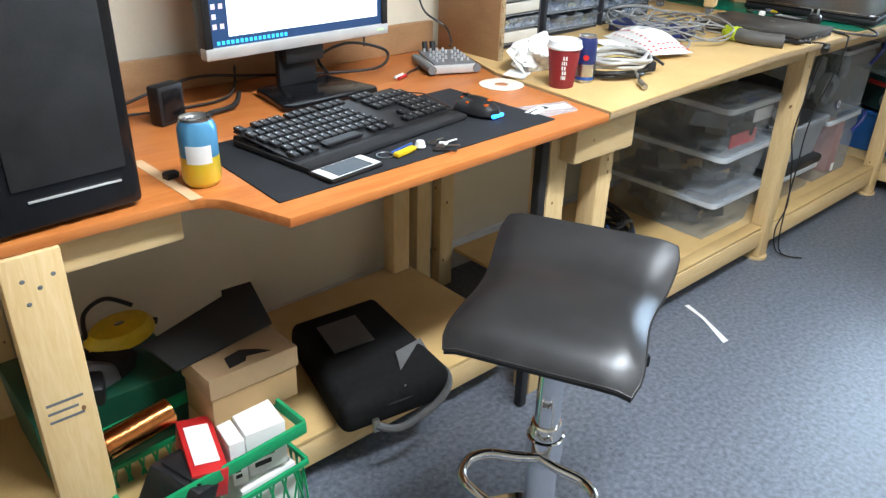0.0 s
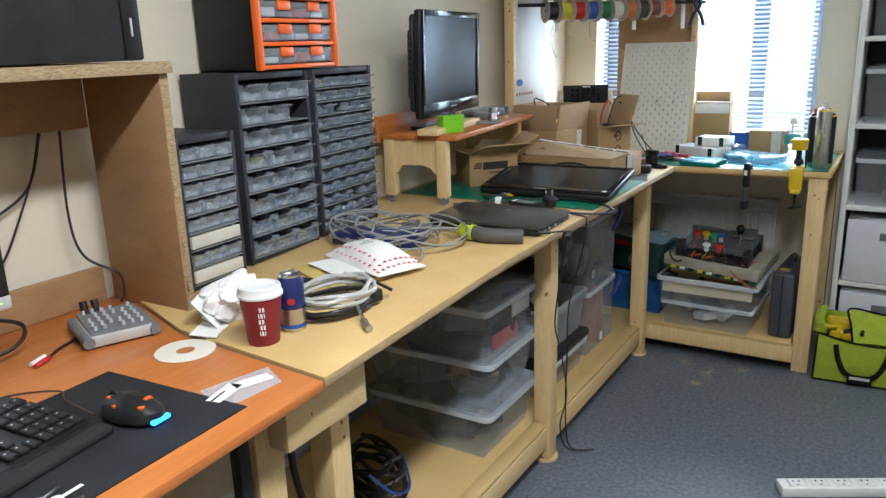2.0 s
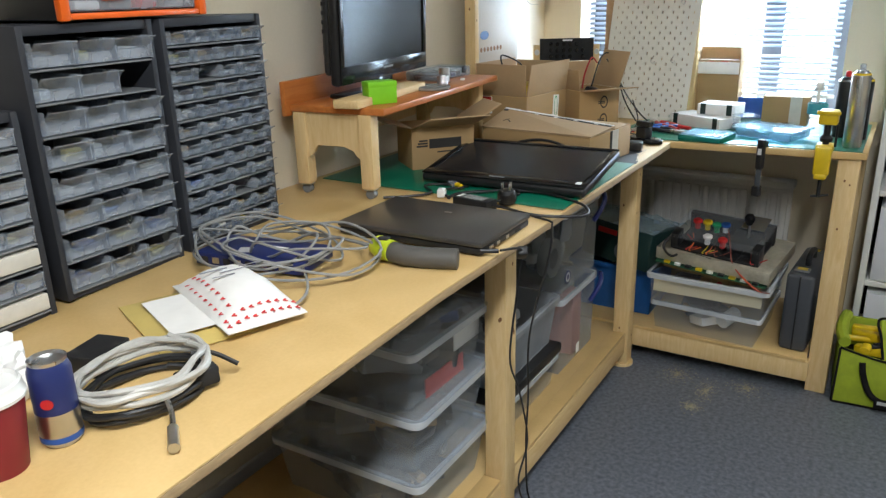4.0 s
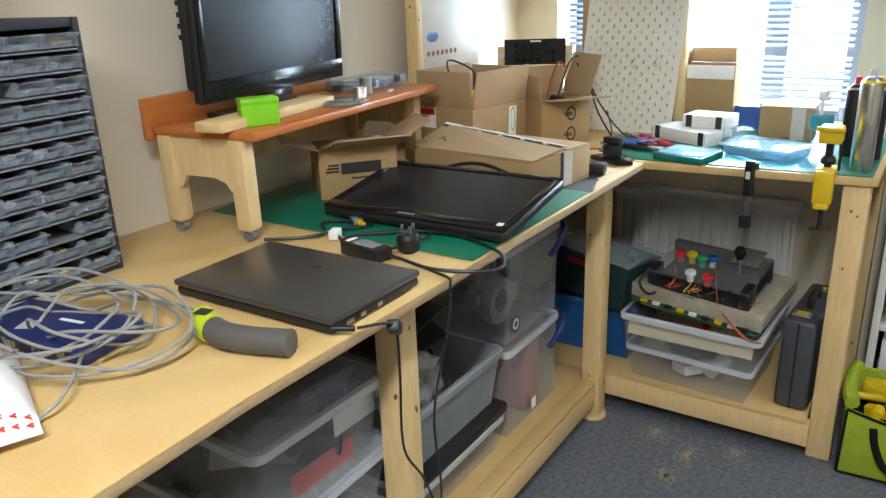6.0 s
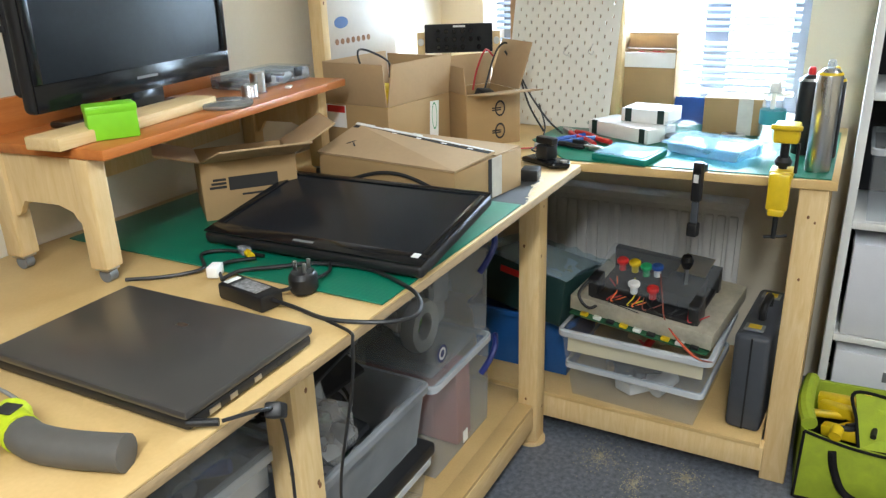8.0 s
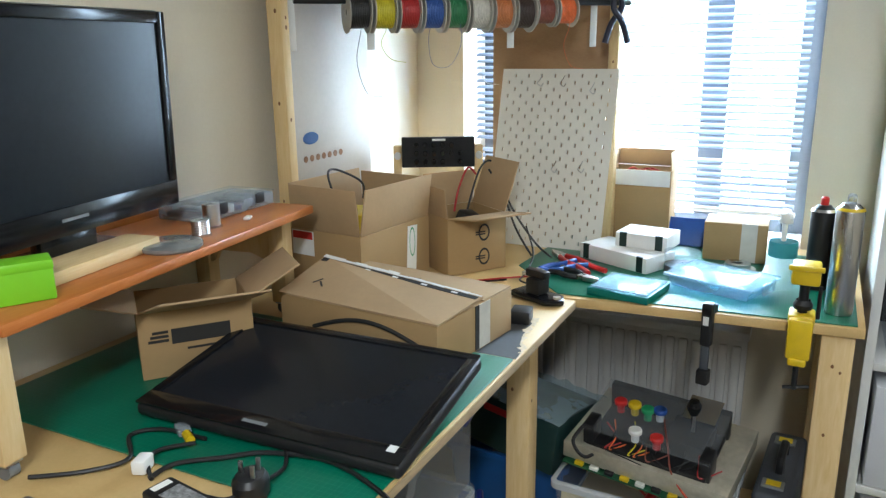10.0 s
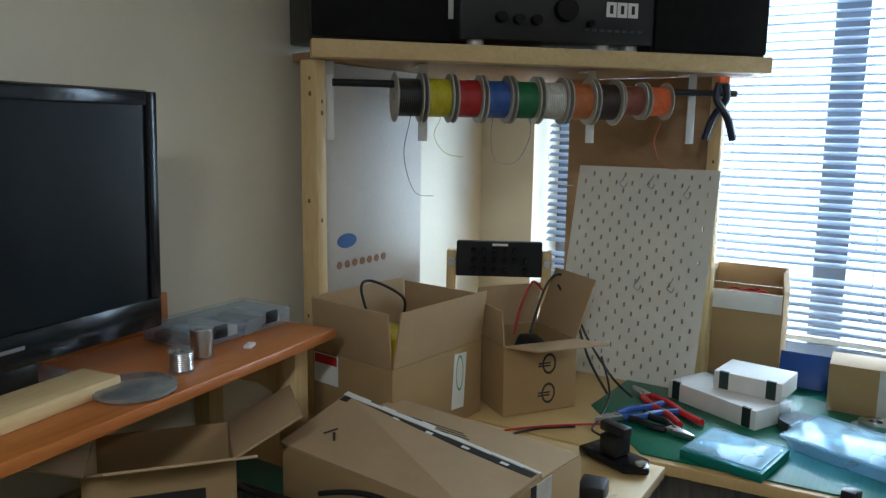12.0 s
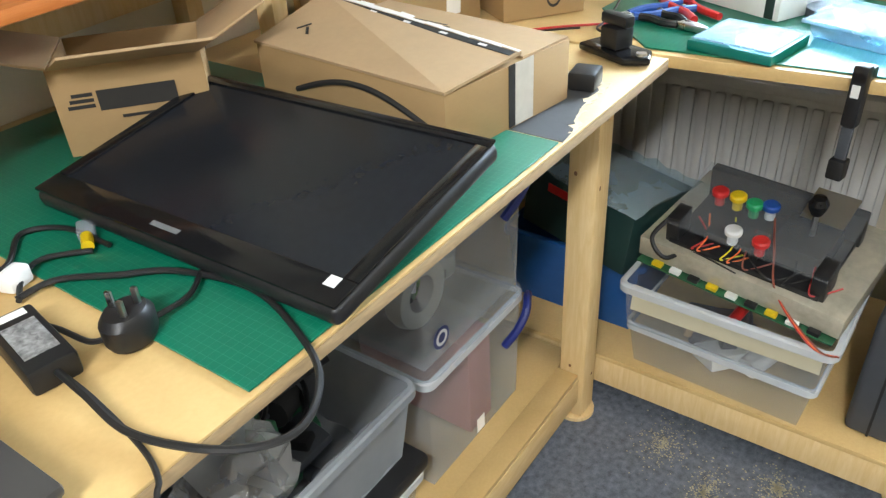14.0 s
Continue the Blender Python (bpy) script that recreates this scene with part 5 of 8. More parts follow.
drawer_cabinet("drawer_cabinet", rot(2.243, 1.882, bz(2.24), 0.8), 0.272, 0.195, 0.486, 8, 3, "tall dark grey cabinet of small clear drawers, some part open", 0.024, 3)
drawer_cabinet("drawer_cabinet", rot(2.535, 1.888, BZ - 0.001, 2.8), 0.288, 0.195, 0.478, 12, 4, "tall dark grey cabinet of narrow clear drawers", 0.022, 8)
drawer_cabinet("small_drawer_cabinet", rot(1.985, 1.872, bz(1.96), 2), 0.185, 0.20, 0.365, 8, 3, "lower dark cabinet of clear drawers with cream drawers below", 0.006, 11, (0, 2))

org = thing("tool_organizer", rot(2.348, 1.884, BZ + 0.481, 3), "black and orange organizer rack of clear cases", "organizer")
bm = bm_new()
for s in (-1, 1):
    block(bm, s * 0.158 - 0.006, s * 0.158 + 0.006, -0.09, 0.105, 0.001, 0.30, 0.004)
block(bm, -0.152, 0.152, 0.092, 0.105, 0.001, 0.30, 0.003)
block(bm, -0.152, 0.152, -0.09, 0.092, 0.001, 0.012, 0.003)
block(bm, -0.152, 0.152, -0.09, 0.092, 0.288, 0.30, 0.003)
part("rack", bm, BLACK, org)
bm = bm_new()
for s in (-1, 1):
    block(bm, s * 0.158 - 0.010, s * 0.158 + 0.010, -0.108, -0.0905, 0.0, 0.302, 0.004)
for k in range(6):
    block(bm, -0.148, 0.148, -0.106, -0.0905, 0.002 + k * 0.058, 0.013 + k * 0.058, 0.003)
part("front_trim", bm, ORANGEP, org, "orange front trim")
for k in range(5):
    z = 0.015 + k * 0.058
    bm = bm_new()
    block(bm, -0.145, 0.145, -0.100, 0.08, z, z + 0.040, 0.003)
    case = part("case", bm, CLOUDY, org, "clear compartment case")
    for x in (-0.055, 0.07):
        bm = bm_new()
        block(bm, x - 0.026, x + 0.026, -0.106, -0.1005, z + 0.018, z + 0.042, 0.004)
        part("latch", bm, ORANGEP, case, "orange latch")
    for j, x in enumerate((-0.10, -0.03, 0.03, 0.10)):
        bm = bm_new()
        block(bm, x - 0.026, x + 0.026, -0.09, 0.0, z + 0.003, z + 0.018 + 0.004 * ((j + k) % 3), 0.004)
        part("spare_part", bm, (WHITE, MIDGREY, WIRES["red"], SILVER)[(j + k * 2) % 4], case)

# ---- cups, cans, papers ----
cup = thing("paper_cup", pose(1.768, 1.412, bz(1.738)) @ Matrix.Diagonal((1, 1, 0.86, 1)), "dark red paper coffee cup with a white lid", "cup")
bm = bm_new()
lathe(bm, [(0.0, 0.004), (0.029, 0.002), (0.0295, 0.0), (0.0305, 0.002), (0.0415, 0.118), (0.0, 0.118)], 36)
part("cup", bm, CUPRED, cup)
bm = bm_new()
lathe(bm, [(0.0415, 0.114), (0.0445, 0.115), (0.045, 0.120), (0.0425, 0.124), (0.041, 0.137), (0.038, 0.139), (0.036, 0.133), (0.0, 0.132)], 36)
part("lid", bm, WHITE, cup, "white plastic lid")
bm = bm_new()
for k, (a0, a1) in enumerate(((-2.86, -2.70), (-2.66, -2.50), (-2.46, -2.30), (-2.26, -2.10), (-2.06, -1.92))):
    zc = 0.034 + k * 0.0145
    for ring in range(6):
        b0 = -2.35 - 0.16 + ring * 0.055
        if (ring + k) % 3 == 1:
            continue
        r0 = 0.0308 + (zc - 0.002) / 0.116 * 0.011
        block(bm, -0.0007, 0.0007, -0.0009, 0.0009, zc - 0.0052, zc + 0.0052, 0, Matrix.Translation((0, 0, 0)) @ pose(r0 * math.cos(b0), r0 * math.sin(b0), 0, 0, 0, math.degrees(b0)))
part("print_mark", bm, WHITE, cup, "white printed lettering as plain bars")
bm = bm_new()
lathe(bm, [(0.0310, 0.012), (0.0312, 0.0132)], 36)
part("print_line", bm, WHITE, cup)

rb = thing("energy_drink_can", pose(1.842, 1.400, bz(1.82)) @ Matrix.Diagonal((1, 1, 0.9, 1)), "slim blue and silver energy drink can, opened", "drink can")
bm = bm_new()
lathe(bm, [(0.0, 0.002), (0.020, 0.0), (0.0255, 0.008), (0.0262, 0.012), (0.0262, 0.055)], 28)
part("lower_band", bm, STEEL, rb, "silver lower band")
bm = bm_new()
lathe(bm, [(0.0263, 0.055), (0.0263, 0.116), (0.0225, 0.128)], 28)
part("upper_band", bm, NAVY, rb, "dark blue upper band")
bm = bm_new()
lathe(bm, [(0.0263, 0.010), (0.0265, 0.012), (0.0265, 0.017), (0.0263, 0.019)], 28)
part("blue_ring", bm, BLUE, rb)
bm = bm_new()
lathe(bm, [(0.0226, 0.128), (0.0235, 0.133), (0.021, 0.134), (0.020, 0.129), (0, 0.129)], 28)
part("lid", bm, STEEL, rb, "silver lid")
bm = bm_new()
lathe(bm, [(0.0, 0), (0.008, 0.0006), (0.0, 0.0012)], 12, pose(-0.0205, -0.0172, 0.075, 90, 0, -50))
part("badge", bm, RED, rb)

rnd = random.Random(5)
bm = bm_new()
bmesh.ops.create_icosphere(bm, subdivisions=4, radius=0.06)
for v in bm.verts:
    p = v.co.normalized()
    f = 1.12 + 0.42 * noise.noise(p * 1.7) - 0.34 * abs(noise.noise(p * 2.6)) - 0.10 * abs(noise.noise(p * 6))
    v.co = Vector((p.x * 1.25, p.y * 1.0, p.z * 0.85)) * 0.062 * f
    v.co.z = max(v.co.z + 0.045, 0.001)
single("crumpled_tissue", bm, TISSUE, pose(1.845, 1.575, bz(1.84), 0, 0, 10) @ Matrix.Diagonal((0.9, 0.9, 0.9, 1)), "crumpled white paper napkin", "tissue")
np_ = thing("folded_paper", (1.765, 1.565, bz(1.75) + 0.001, 0, 0, 32), "folded white paper slip standing on the bench", "paper")
bm = bm_new()
flat(bm, [(-0.06, -0.03, 0.002), (0.025, -0.035, 0.001), (0.035, 0.025, 0.003), (-0.045, 0.03, 0.004)], 0.0008)
part("lower_leaf", bm, PAPER, np_)
bm = bm_new()
flat(bm, [(-0.015, -0.02, 0.005), (0.045, -0.015, 0.006), (0.06, 0.03, 0.062), (0.0, 0.035, 0.058)], 0.0008)
part("upper_leaf", bm, PAPER, np_)

coil = thing("cable_coil", (1.962, 1.385, bz(1.94)), "coiled grey and black cables with a metal plug", "cable coil")
for k, (mm, z, r0) in enumerate(((CABLE, 0.010, 0.073), (CABLE, 0.022, 0.078), (SILVERCABLE, 0.036, 0.080), (SILVERCABLE, 0.046, 0.083), (SILVERCABLE, 0.054, 0.078))):
    bm = bm_new()
    rnd = random.Random(k)
    tube(bm, [((r0 + rnd.uniform(-0.006, 0.006)) * 1.12 * math.cos(a), (r0 + rnd.uniform(-0.006, 0.006)) * 0.9 * math.sin(a), z + rnd.uniform(-0.004, 0.004)) for a in [j * 0.5236 for j in range(26)]], 0.0045, 8, 4)
    part("turn", bm, mm, coil)
bm = bm_new()
block(bm, -0.03, 0.03, -0.013, 0.013, 0.012, 0.04, 0.005, pose(0.045, -0.055, 0, 0, 0, -20))
part("wrap", bm, MATTE, coil)
bm = bm_new()
tube(bm, [(-0.02, -0.07, 0.03), (-0.03, -0.09, 0.015), (-0.05, -0.115, 0.008)], 0.004)
rod(bm, (-0.045, -0.108, 0.009), (-0.075, -0.145, 0.008), 0.0075, 12)
part("plug", bm, STEEL, coil, "silver metal plug")
bm = bm_new()
tube(bm, [(0.06, -0.03, 0.05), (0.085, -0.045, 0.045), (0.105, -0.075, 0.025)], 0.004)
part("cable_end", bm, CABLE, coil)
bm = bm_new()
block(bm, -0.04, 0.04, -0.03, 0.03, 0.0005, 0.035, 0.004)
single("small_black_case", bm, BLACK, (1.99, 1.53, bz(1.97), 0, 0, 15), "small flat black case on the bench", "case")


def envelope(name, m, w, d, h, label, material):
    t = thing(name, m, label, "parcel")
    bm = bm_new()
    n = 12
    top, bot = [], []
    for j in range(n + 1):
        for i in range(n + 1):
            u, v = i / n * 2 - 1, j / n * 2 - 1
            q = (1 - abs(u) ** 3) * (1 - abs(v) ** 3)
            wr = 0.003 * noise.noise(Vector((u * 3 + w * 50, v * 3, 0)))
            top.append(bm.verts.new((u * w / 2, v * d / 2, 0.003 + h * q + wr * (q > 0.05))))
            bot.append(bm.verts.new((u * w / 2, v * d / 2, 0.001)))
    for j in range(n):
        for i in range(n):
            a = j * (n + 1) + i
            bm.faces.new((top[a], top[a + 1], top[a + n + 2], top[a + n + 1]))
            bm.faces.new((bot[a], bot[a + n + 1], bot[a + n + 2], bot[a + 1]))
    for i in range(n):
        for a, b in ((i, i + 1), (n * (n + 1) + i + 1, n * (n + 1) + i)):
            bm.faces.new((bot[a], bot[b], top[b], top[a]))
        for a, b in (((i + 1) * (n + 1), i * (n + 1)), (i * (n + 1) + n, (i + 1) * (n + 1) + n)):
            bm.faces.new((bot[a], bot[b], top[b], top[a]))
    part("pouch", bm, material, t)
    return t, (lambda u, v: 0.0035 + h * (1 - abs(u) ** 3) * (1 - abs(v) ** 3) + 0.003 * noise.noise(Vector((u * 3 + w * 50, v * 3, 0))))


env, eh = envelope("padded_envelope", (2.243, 1.492, bz(2.22) + 0.014, 0, 0, -22), 0.140, 0.27, 0.046, "white padded envelope with red chevron print and an address label", PAPER)
red_print = mat("red_print", (0.62, 0.04, 0.04), 0.7, vary=0.1)
bmr = bm_new()
block(bmr, -0.0075, 0.0075, -0.003, 0.003, 0, 0.0005, 0, pose(0, 0.003, 0, 0, 0, 35))
block(bmr, -0.0075, 0.0075, -0.003, 0.003, 0.0006, 0.001, 0, pose(0, -0.003, 0, 0, 0, -35))
red1 = None
W2, D2 = 0.140 / 2, 0.27 / 2
for k in range(9):
    for row in range(2):
        u, v = -0.88 + k * 0.215, -0.90 + row * 0.11
        spots = [(u, v)]
        if k < 8:
            spots.append((-0.86 + row * 0.20, -0.62 + k * 0.17))
        for uu, vv in spots:
            if abs(uu) < 0.95 and abs(vv) < 0.95:
                at = pose(uu * W2, vv * D2, eh(uu, vv) + 0.0006, 8 * -vv * 2, 14 * uu, 0) @ Matrix.Diagonal((0.55, 0.55, 1, 1))
                red1 = part("print_mark", bmr, red_print, env, "", at) if red1 is None else again("print_mark", red1, env, at)
bm = bm_new()
for k in range(9):
    x0 = -0.035 + k * 0.009
    block(bm, x0, x0 + (0.006 if k % 3 else 0.003), 0.052, 0.072, 0, 0.0006, 0, pose(0, 0, eh(0, 0.6) + 0.0005, -9, 0, 0) @ Matrix.Translation((0, 0, 0)))
bars_m = pose(0, 0, eh(0, 0.1) + 0.0008)
for k, (x0, y0, w) in enumerate(((-0.05, 0.03, 0.05), (-0.02, 0.012, 0.06), (0.02, 0.024, 0.05), (-0.04, -0.006, 0.04))):
    block(bm, x0, x0 + w, y0, y0 + 0.004, 0, 0.0005, 0, bars_m)
part("label_print", bm, mat("grey_print", (0.25, 0.25, 0.28), 0.7), env, "printed address label")
env2, eh2 = envelope("yellow_envelope", (2.168, 1.535, bz(2.16), 0, 0, -22), 0.165, 0.25, 0.014, "tan padded envelope with a white label, underneath another", mat("tan_envelope", (0.55, 0.42, 0.13), 0.75, vary=0.06, scale=10))
bm = bm_new()
block(bm, -0.055, 0.06, -0.095, 0.075, eh2(0, 0) + 0.001, eh2(0, 0) + 0.0015)
part("label", bm, PAPER, env2, "white address label")

sw = thing("network_switch", (2.428, 1.600, bz(2.41), 0, 0, -80), "dark blue metal network box with a silver label", "network box")
bm = bm_new()
block(bm, -0.125, 0.125, -0.06, 0.06, 0.004, 0.03, 0.003)
part("case", bm, NAVY, sw)
bm = bm_new()
block(bm, -0.05, -0.022, -0.025, 0.005, 0.0302, 0.0307, 0, pose(0, 0, 0, 0, 0, 20))
part("label", bm, SILVER, sw, "silver striped label")
bm = bm_new()
block(bm, 0.0, 0.05, 0.008, 0.016, 0.0302, 0.0306)
part("mark", bm, WHITE, sw)
for k in range(8):
    bm = bm_new()
    block(bm, -0.11 + k * 0.026, -0.094 + k * 0.026, -0.0608, -0.0601, 0.009, 0.022)
    part("port", bm, STEEL if k % 2 else INK, sw)

tang = thing("cable_tangle", (2.435, 1.555, BZ), "tangle of grey network cable over a blue box", "cable")
rnd = random.Random(21)
pts = []
for j in range(62):
    a = j * 0.83
    rr = 0.115 + 0.05 * math.sin(j * 0.61) + rnd.uniform(-0.02, 0.02)
    pts.append((0.0 + rr * 0.80 * math.cos(a) + rnd.uniform(-0.012, 0.012), 0.0 + rr * 1.25 * math.sin(a), 0.035 + 0.02 * math.sin(j * 1.3) + rnd.uniform(-0.004, 0.012)))
bm = bm_new()
tube(bm, pts, 0.0028, 6, 5)
part("cable", bm, GREYCABLE, tang)
bm = bm_new()
tube(bm, [pts[-1], (-0.10, -0.15, 0.02), (-0.16, -0.17, 0.004), (-0.21, -0.16, 0.004)], 0.0028)
tube(bm, [pts[0], (0.12, 0.06, 0.02), (0.17, -0.02, 0.006), (0.16, -0.12, 0.006)], 0.0028)
part("loose_end", bm, GREYCABLE, tang)

lap = thing("laptop", pose(2.757, 1.397, BZ, 0, 0, 1) @ Matrix.Diagonal((0.895, 0.925, 1, 1)), "closed dark grey laptop", "laptop")
bm = bm_new()
block(bm, -0.128, 0.135, -0.195, 0.195, 0.004, 0.020, 0.005)
part("base", bm, BLACK, lap)
bm = bm_new()
block(bm, -0.132, 0.138, -0.198, 0.198, 0.0205, 0.033, 0.005)
part("lid", bm, mat("laptop_lid", (0.045, 0.042, 0.04), 0.34, vary=0.06, scale=3, coat=0.2), lap, "smooth dark lid")
bm = bm_new()
block(bm, 0.05, 0.06, -0.02, 0.0, 0.0331, 0.0334)
part("badge", bm, STEEL, lap)
for k, (x, w) in enumerate(((-0.09, 0.02), (-0.05, 0.014), (0.0, 0.014), (0.05, 0.03))):
    bm = bm_new()
    block(bm, x, x + w, -0.1962, -0.1951, 0.008, 0.015)
    part("port", bm, STEEL if k < 3 else INK, lap)
bm = bm_new()
rod(bm, (-0.125, -0.19, 0.014), (-0.105, -0.225, 0.014), 0.005, 10)
part("power_plug", bm, BLACK, lap)

drill = thing("cordless_screwdriver", pose(2.550, 1.328, BZ, 0, 0, 1) @ Matrix.Diagonal((0.9, 0.86, 0.9, 1)), "lime and grey cordless screwdriver lying on its side", "screwdriver")
bm = bm_new()
tube(bm, [(0.012, 0.092, 0.026), (-0.004, 0.068, 0.027), (-0.010, 0.038, 0.027)], 0.025, 14)
part("head", bm, DRILLGREEN, drill, "bright lime drive head")
bm = bm_new()
tube(bm, [(-0.008, 0.042, 0.026), (-0.012, 0.005, 0.024), (0.0, -0.05, 0.022), (0.022, -0.115, 0.022)], 0.0235, 14)
part("grip", bm, RUBBER, drill, "grey rubber grip")
bm = bm_new()
rod(bm, (0.014, 0.094, 0.026), (0.030, 0.118, 0.027), 0.014, 14, 0.006)
part("nose", bm, BLACK, drill)
bm = bm_new()
block(bm, -0.012, 0.012, -0.014, 0.014, 0, 0.003, 0.002, pose(-0.004, 0.066, 0.0508, 0, 0, 12))
part("display", bm, INK, drill)
bm = bm_new()
rod(bm, (0.0205, -0.111, 0.022), (0.0225, -0.1165, 0.022), 0.0240, 14)
part("end_cap", bm, RUBBER, drill)

# ---- wooden riser with the television ----
SZ = 1.100
ST = pose(2.912, 1.632, 0, 0, 0, 6.2)
riser = thing("bench_riser", ST, "orange-topped pine riser on castors standing on the bench", "riser")
bm = bm_new()
slab(bm, [(0.0, 0.0), (0.79, 0.0), (0.79, 0.22), (0.75, 0.258), (0.0, 0.285)], SZ - 0.018, SZ, 0.003)
part("top_board", bm, ORANGE, riser)
bm = bm_new()
block(bm, -0.012, 0.735, 0.287, 0.303, SZ - 0.03, SZ + 0.06, 0.003)
part("back_board", bm, ORANGE, riser)
for x in (0.0, 0.72):
    for y in (0.040, 0.240):
        bm = bm_new()
        block(bm, x, x + 0.038, y, y + 0.038, BZ + 0.028, SZ - 0.0185, 0.003)
        part("leg", bm, PINE, riser)
        bm = bm_new()
        lathe(bm, [(0, -0.009), (0.013, -0.009), (0.013, 0.009), (0, 0.009)], 16, pose(x + 0.019, y + 0.019, BZ + 0.0135, 0, 90, 0))
        part("castor", bm, MIDGREY, riser)
        bm = bm_new()
        block(bm, x + 0.005, x + 0.033, y + 0.005, y + 0.033, BZ + 0.0235, BZ + 0.0278)
        part("castor_plate", bm, STEEL, riser)
    bm = bm_new()
    slab(bm, [(0.0785, 0)] + [(0.0785 + 0.022 * math.sin(a), 0.03 * (1 - math.cos(a))) for a in (0.4, 0.8, 1.2)] + [(0.13, 0.03), (0.21, 0.03)] + [(0.2395 - 0.022 * math.sin(a), 0.03 * (1 - math.cos(a))) for a in (1.2, 0.8, 0.4)] + [(0.2395, 0), (0.2395, 0.115), (0.0785, 0.115)], 0, 0.012)
    bm.transform(Matrix(((0, 0, 1, x + 0.008), (1, 0, 0, 0), (0, 1, 0, SZ - 0.134), (0, 0, 0, 1))))
    part("end_board", bm, PINE, riser, "pale plywood end board")
bm = bm_new()
block(bm, 0.062, 0.70, 0.268, 0.280, SZ - 0.13, SZ - 0.0185, 0.001)
part("back_apron", bm, PINE, riser)

tv = thing("television", (3.150, 1.788, SZ, 1.5, 0, 8.0), "small black flat television standing on the riser", "television")
bm = bm_new()
block(bm, -0.260, 0.260, 0.0, 0.028, 0.050, 0.405, 0.010, None, 3)
block(bm, -0.255, 0.250, 0.0285, 0.050, 0.075, 0.390, 0.012, None, 3)
block(bm, -0.215, 0.205, 0.0505, 0.078, 0.110, 0.345, 0.016, None, 3)
part("casing", bm, BLACK, tv)
bm = bm_new()
for x0, x1, z0, z1 in ((-0.258, -0.238, 0.098, 0.403), (0.238, 0.258, 0.098, 0.403), (-0.238, 0.238, 0.383, 0.403), (-0.258, 0.258, 0.053, 0.098)):
    block(bm, x0, x1, -0.006, -0.0002, z0, z1, 0.0022)
part("bezel", bm, GLOSSBLACK, tv, "glossy black bezel, wide along the bottom")
bm = bm_new()
block(bm, -0.2378, 0.2378, -0.0015, -0.0002, 0.0982, 0.3828)
part("screen", bm, SCREEN, tv, "switched-off dark screen")
bm = bm_new()
block(bm, -0.028, 0.028, -0.0066, -0.0061, 0.076, 0.081)
part("mark", bm, MIDGREY, tv)
bm = bm_new()
block(bm, -0.06, 0.06, 0.01, 0.035, 0.012, 0.055, 0.006)
block(bm, -0.15, 0.13, -0.03, 0.10, 0.0008, 0.014, 0.006)
part("stand_foot", bm, GLOSSBLACK, tv)
for k in range(7):
    bm = bm_new()
    block(bm, -0.2585, -0.2555, 0.032, 0.046, 0.18 + k * 0.022, 0.19 + k * 0.022, 0.001)
    part("side_vent", bm, MATTE, tv)

plank = thing("wood_offcut", ST @ pose(0.175, 0.100, SZ, 0, 0, 2), "pale offcut of planed timber lying on the riser", "wood offcut")
bm = bm_new()
block(bm, -0.205, 0.205, -0.036, 0.036, 0.0005, 0.022, 0.003)
part("plank", bm, PINEX, plank)
gb = thing("green_box", (2.992, 1.700, SZ, 0, 0, -30), "bright green plastic box", "box")
bm = bm_new()
block(bm, -0.040, 0.040, -0.022, 0.022, 0.0005, 0.058, 0.003)
part("body", bm, LIME, gb)
bm = bm_new()
block(bm, -0.041, 0.041, -0.023, 0.023, 0.044, 0.0585, 0.003)
part("lid", bm, LIME, gb)
oc = thing("compartment_box", ST @ pose(0.675, 0.165, SZ, 0, 0, -4) @ Matrix.Diagonal((1.2, 1.1, 1, 1)), "clear compartment box with small parts inside", "parts box")
bm = bm_new()
block(bm, -0.095, 0.095, -0.055, 0.055, 0.0005, 0.028, 0.004)
part("tray", bm, CLOUDY, oc)
bm = bm_new()
block(bm, -0.096, 0.096, -0.056, 0.056, 0.0285, 0.033, 0.002)
part("lid", bm, ACRYLIC, oc)
for k in range(6):
    bm = bm_new()
    block(bm, -0.085 + k * 0.029, -0.064 + k * 0.029, -0.045, 0.045, 0.004, 0.016 + 0.003 * (k % 3), 0.003)
    part("spare_part", bm, (GREY, SILVER, WIRES["white"], NAVY)[k % 4], oc)
for s in (-0.05, 0.05):
    bm = bm_new()
    block(bm, s - 0.012, s + 0.012, -0.060, -0.0565, 0.012, 0.034, 0.002)
    part("latch", bm, BLACK, oc)
for i, (x, y, h) in enumerate(((0.478, 0.060, 0.034), (0.545, 0.085, 0.050))):
    sp = thing("solder_reel", ST @ pose(x, y, SZ), "small clear reel of bright solder wire", "solder reel", "solder reels")
    bm = bm_new()
    lathe(bm, [(0.0, 0.0005), (0.020, 0.0005), (0.020, 0.003), (0.0, 0.003)], 24)
    part("flange", bm, ACRYLIC, sp)
    bm = bm_new()
    lathe(bm, [(0.0, h - 0.003), (0.020, h - 0.003), (0.020, h), (0.0, h)], 24)
    part("flange", bm, ACRYLIC, sp)
    bm = bm_new()
    lathe(bm, [(0.005, 0.0035)] + [(0.0165 + 0.0006 * (k % 2), 0.004 + (h - 0.008) * k / 16) for k in range(17)] + [(0.005, h - 0.0035)], 24)
    part("solder", bm, STEEL, sp)
pet = thing("round_tin", ST @ pose(0.385, 0.052, SZ), "flat round clear tin", "tin")
bm = bm_new()
lathe(bm, [(0.0, 0.0005), (0.052, 0.0005), (0.055, 0.004), (0.055, 0.009), (0.050, 0.012), (0.0, 0.011)], 32)
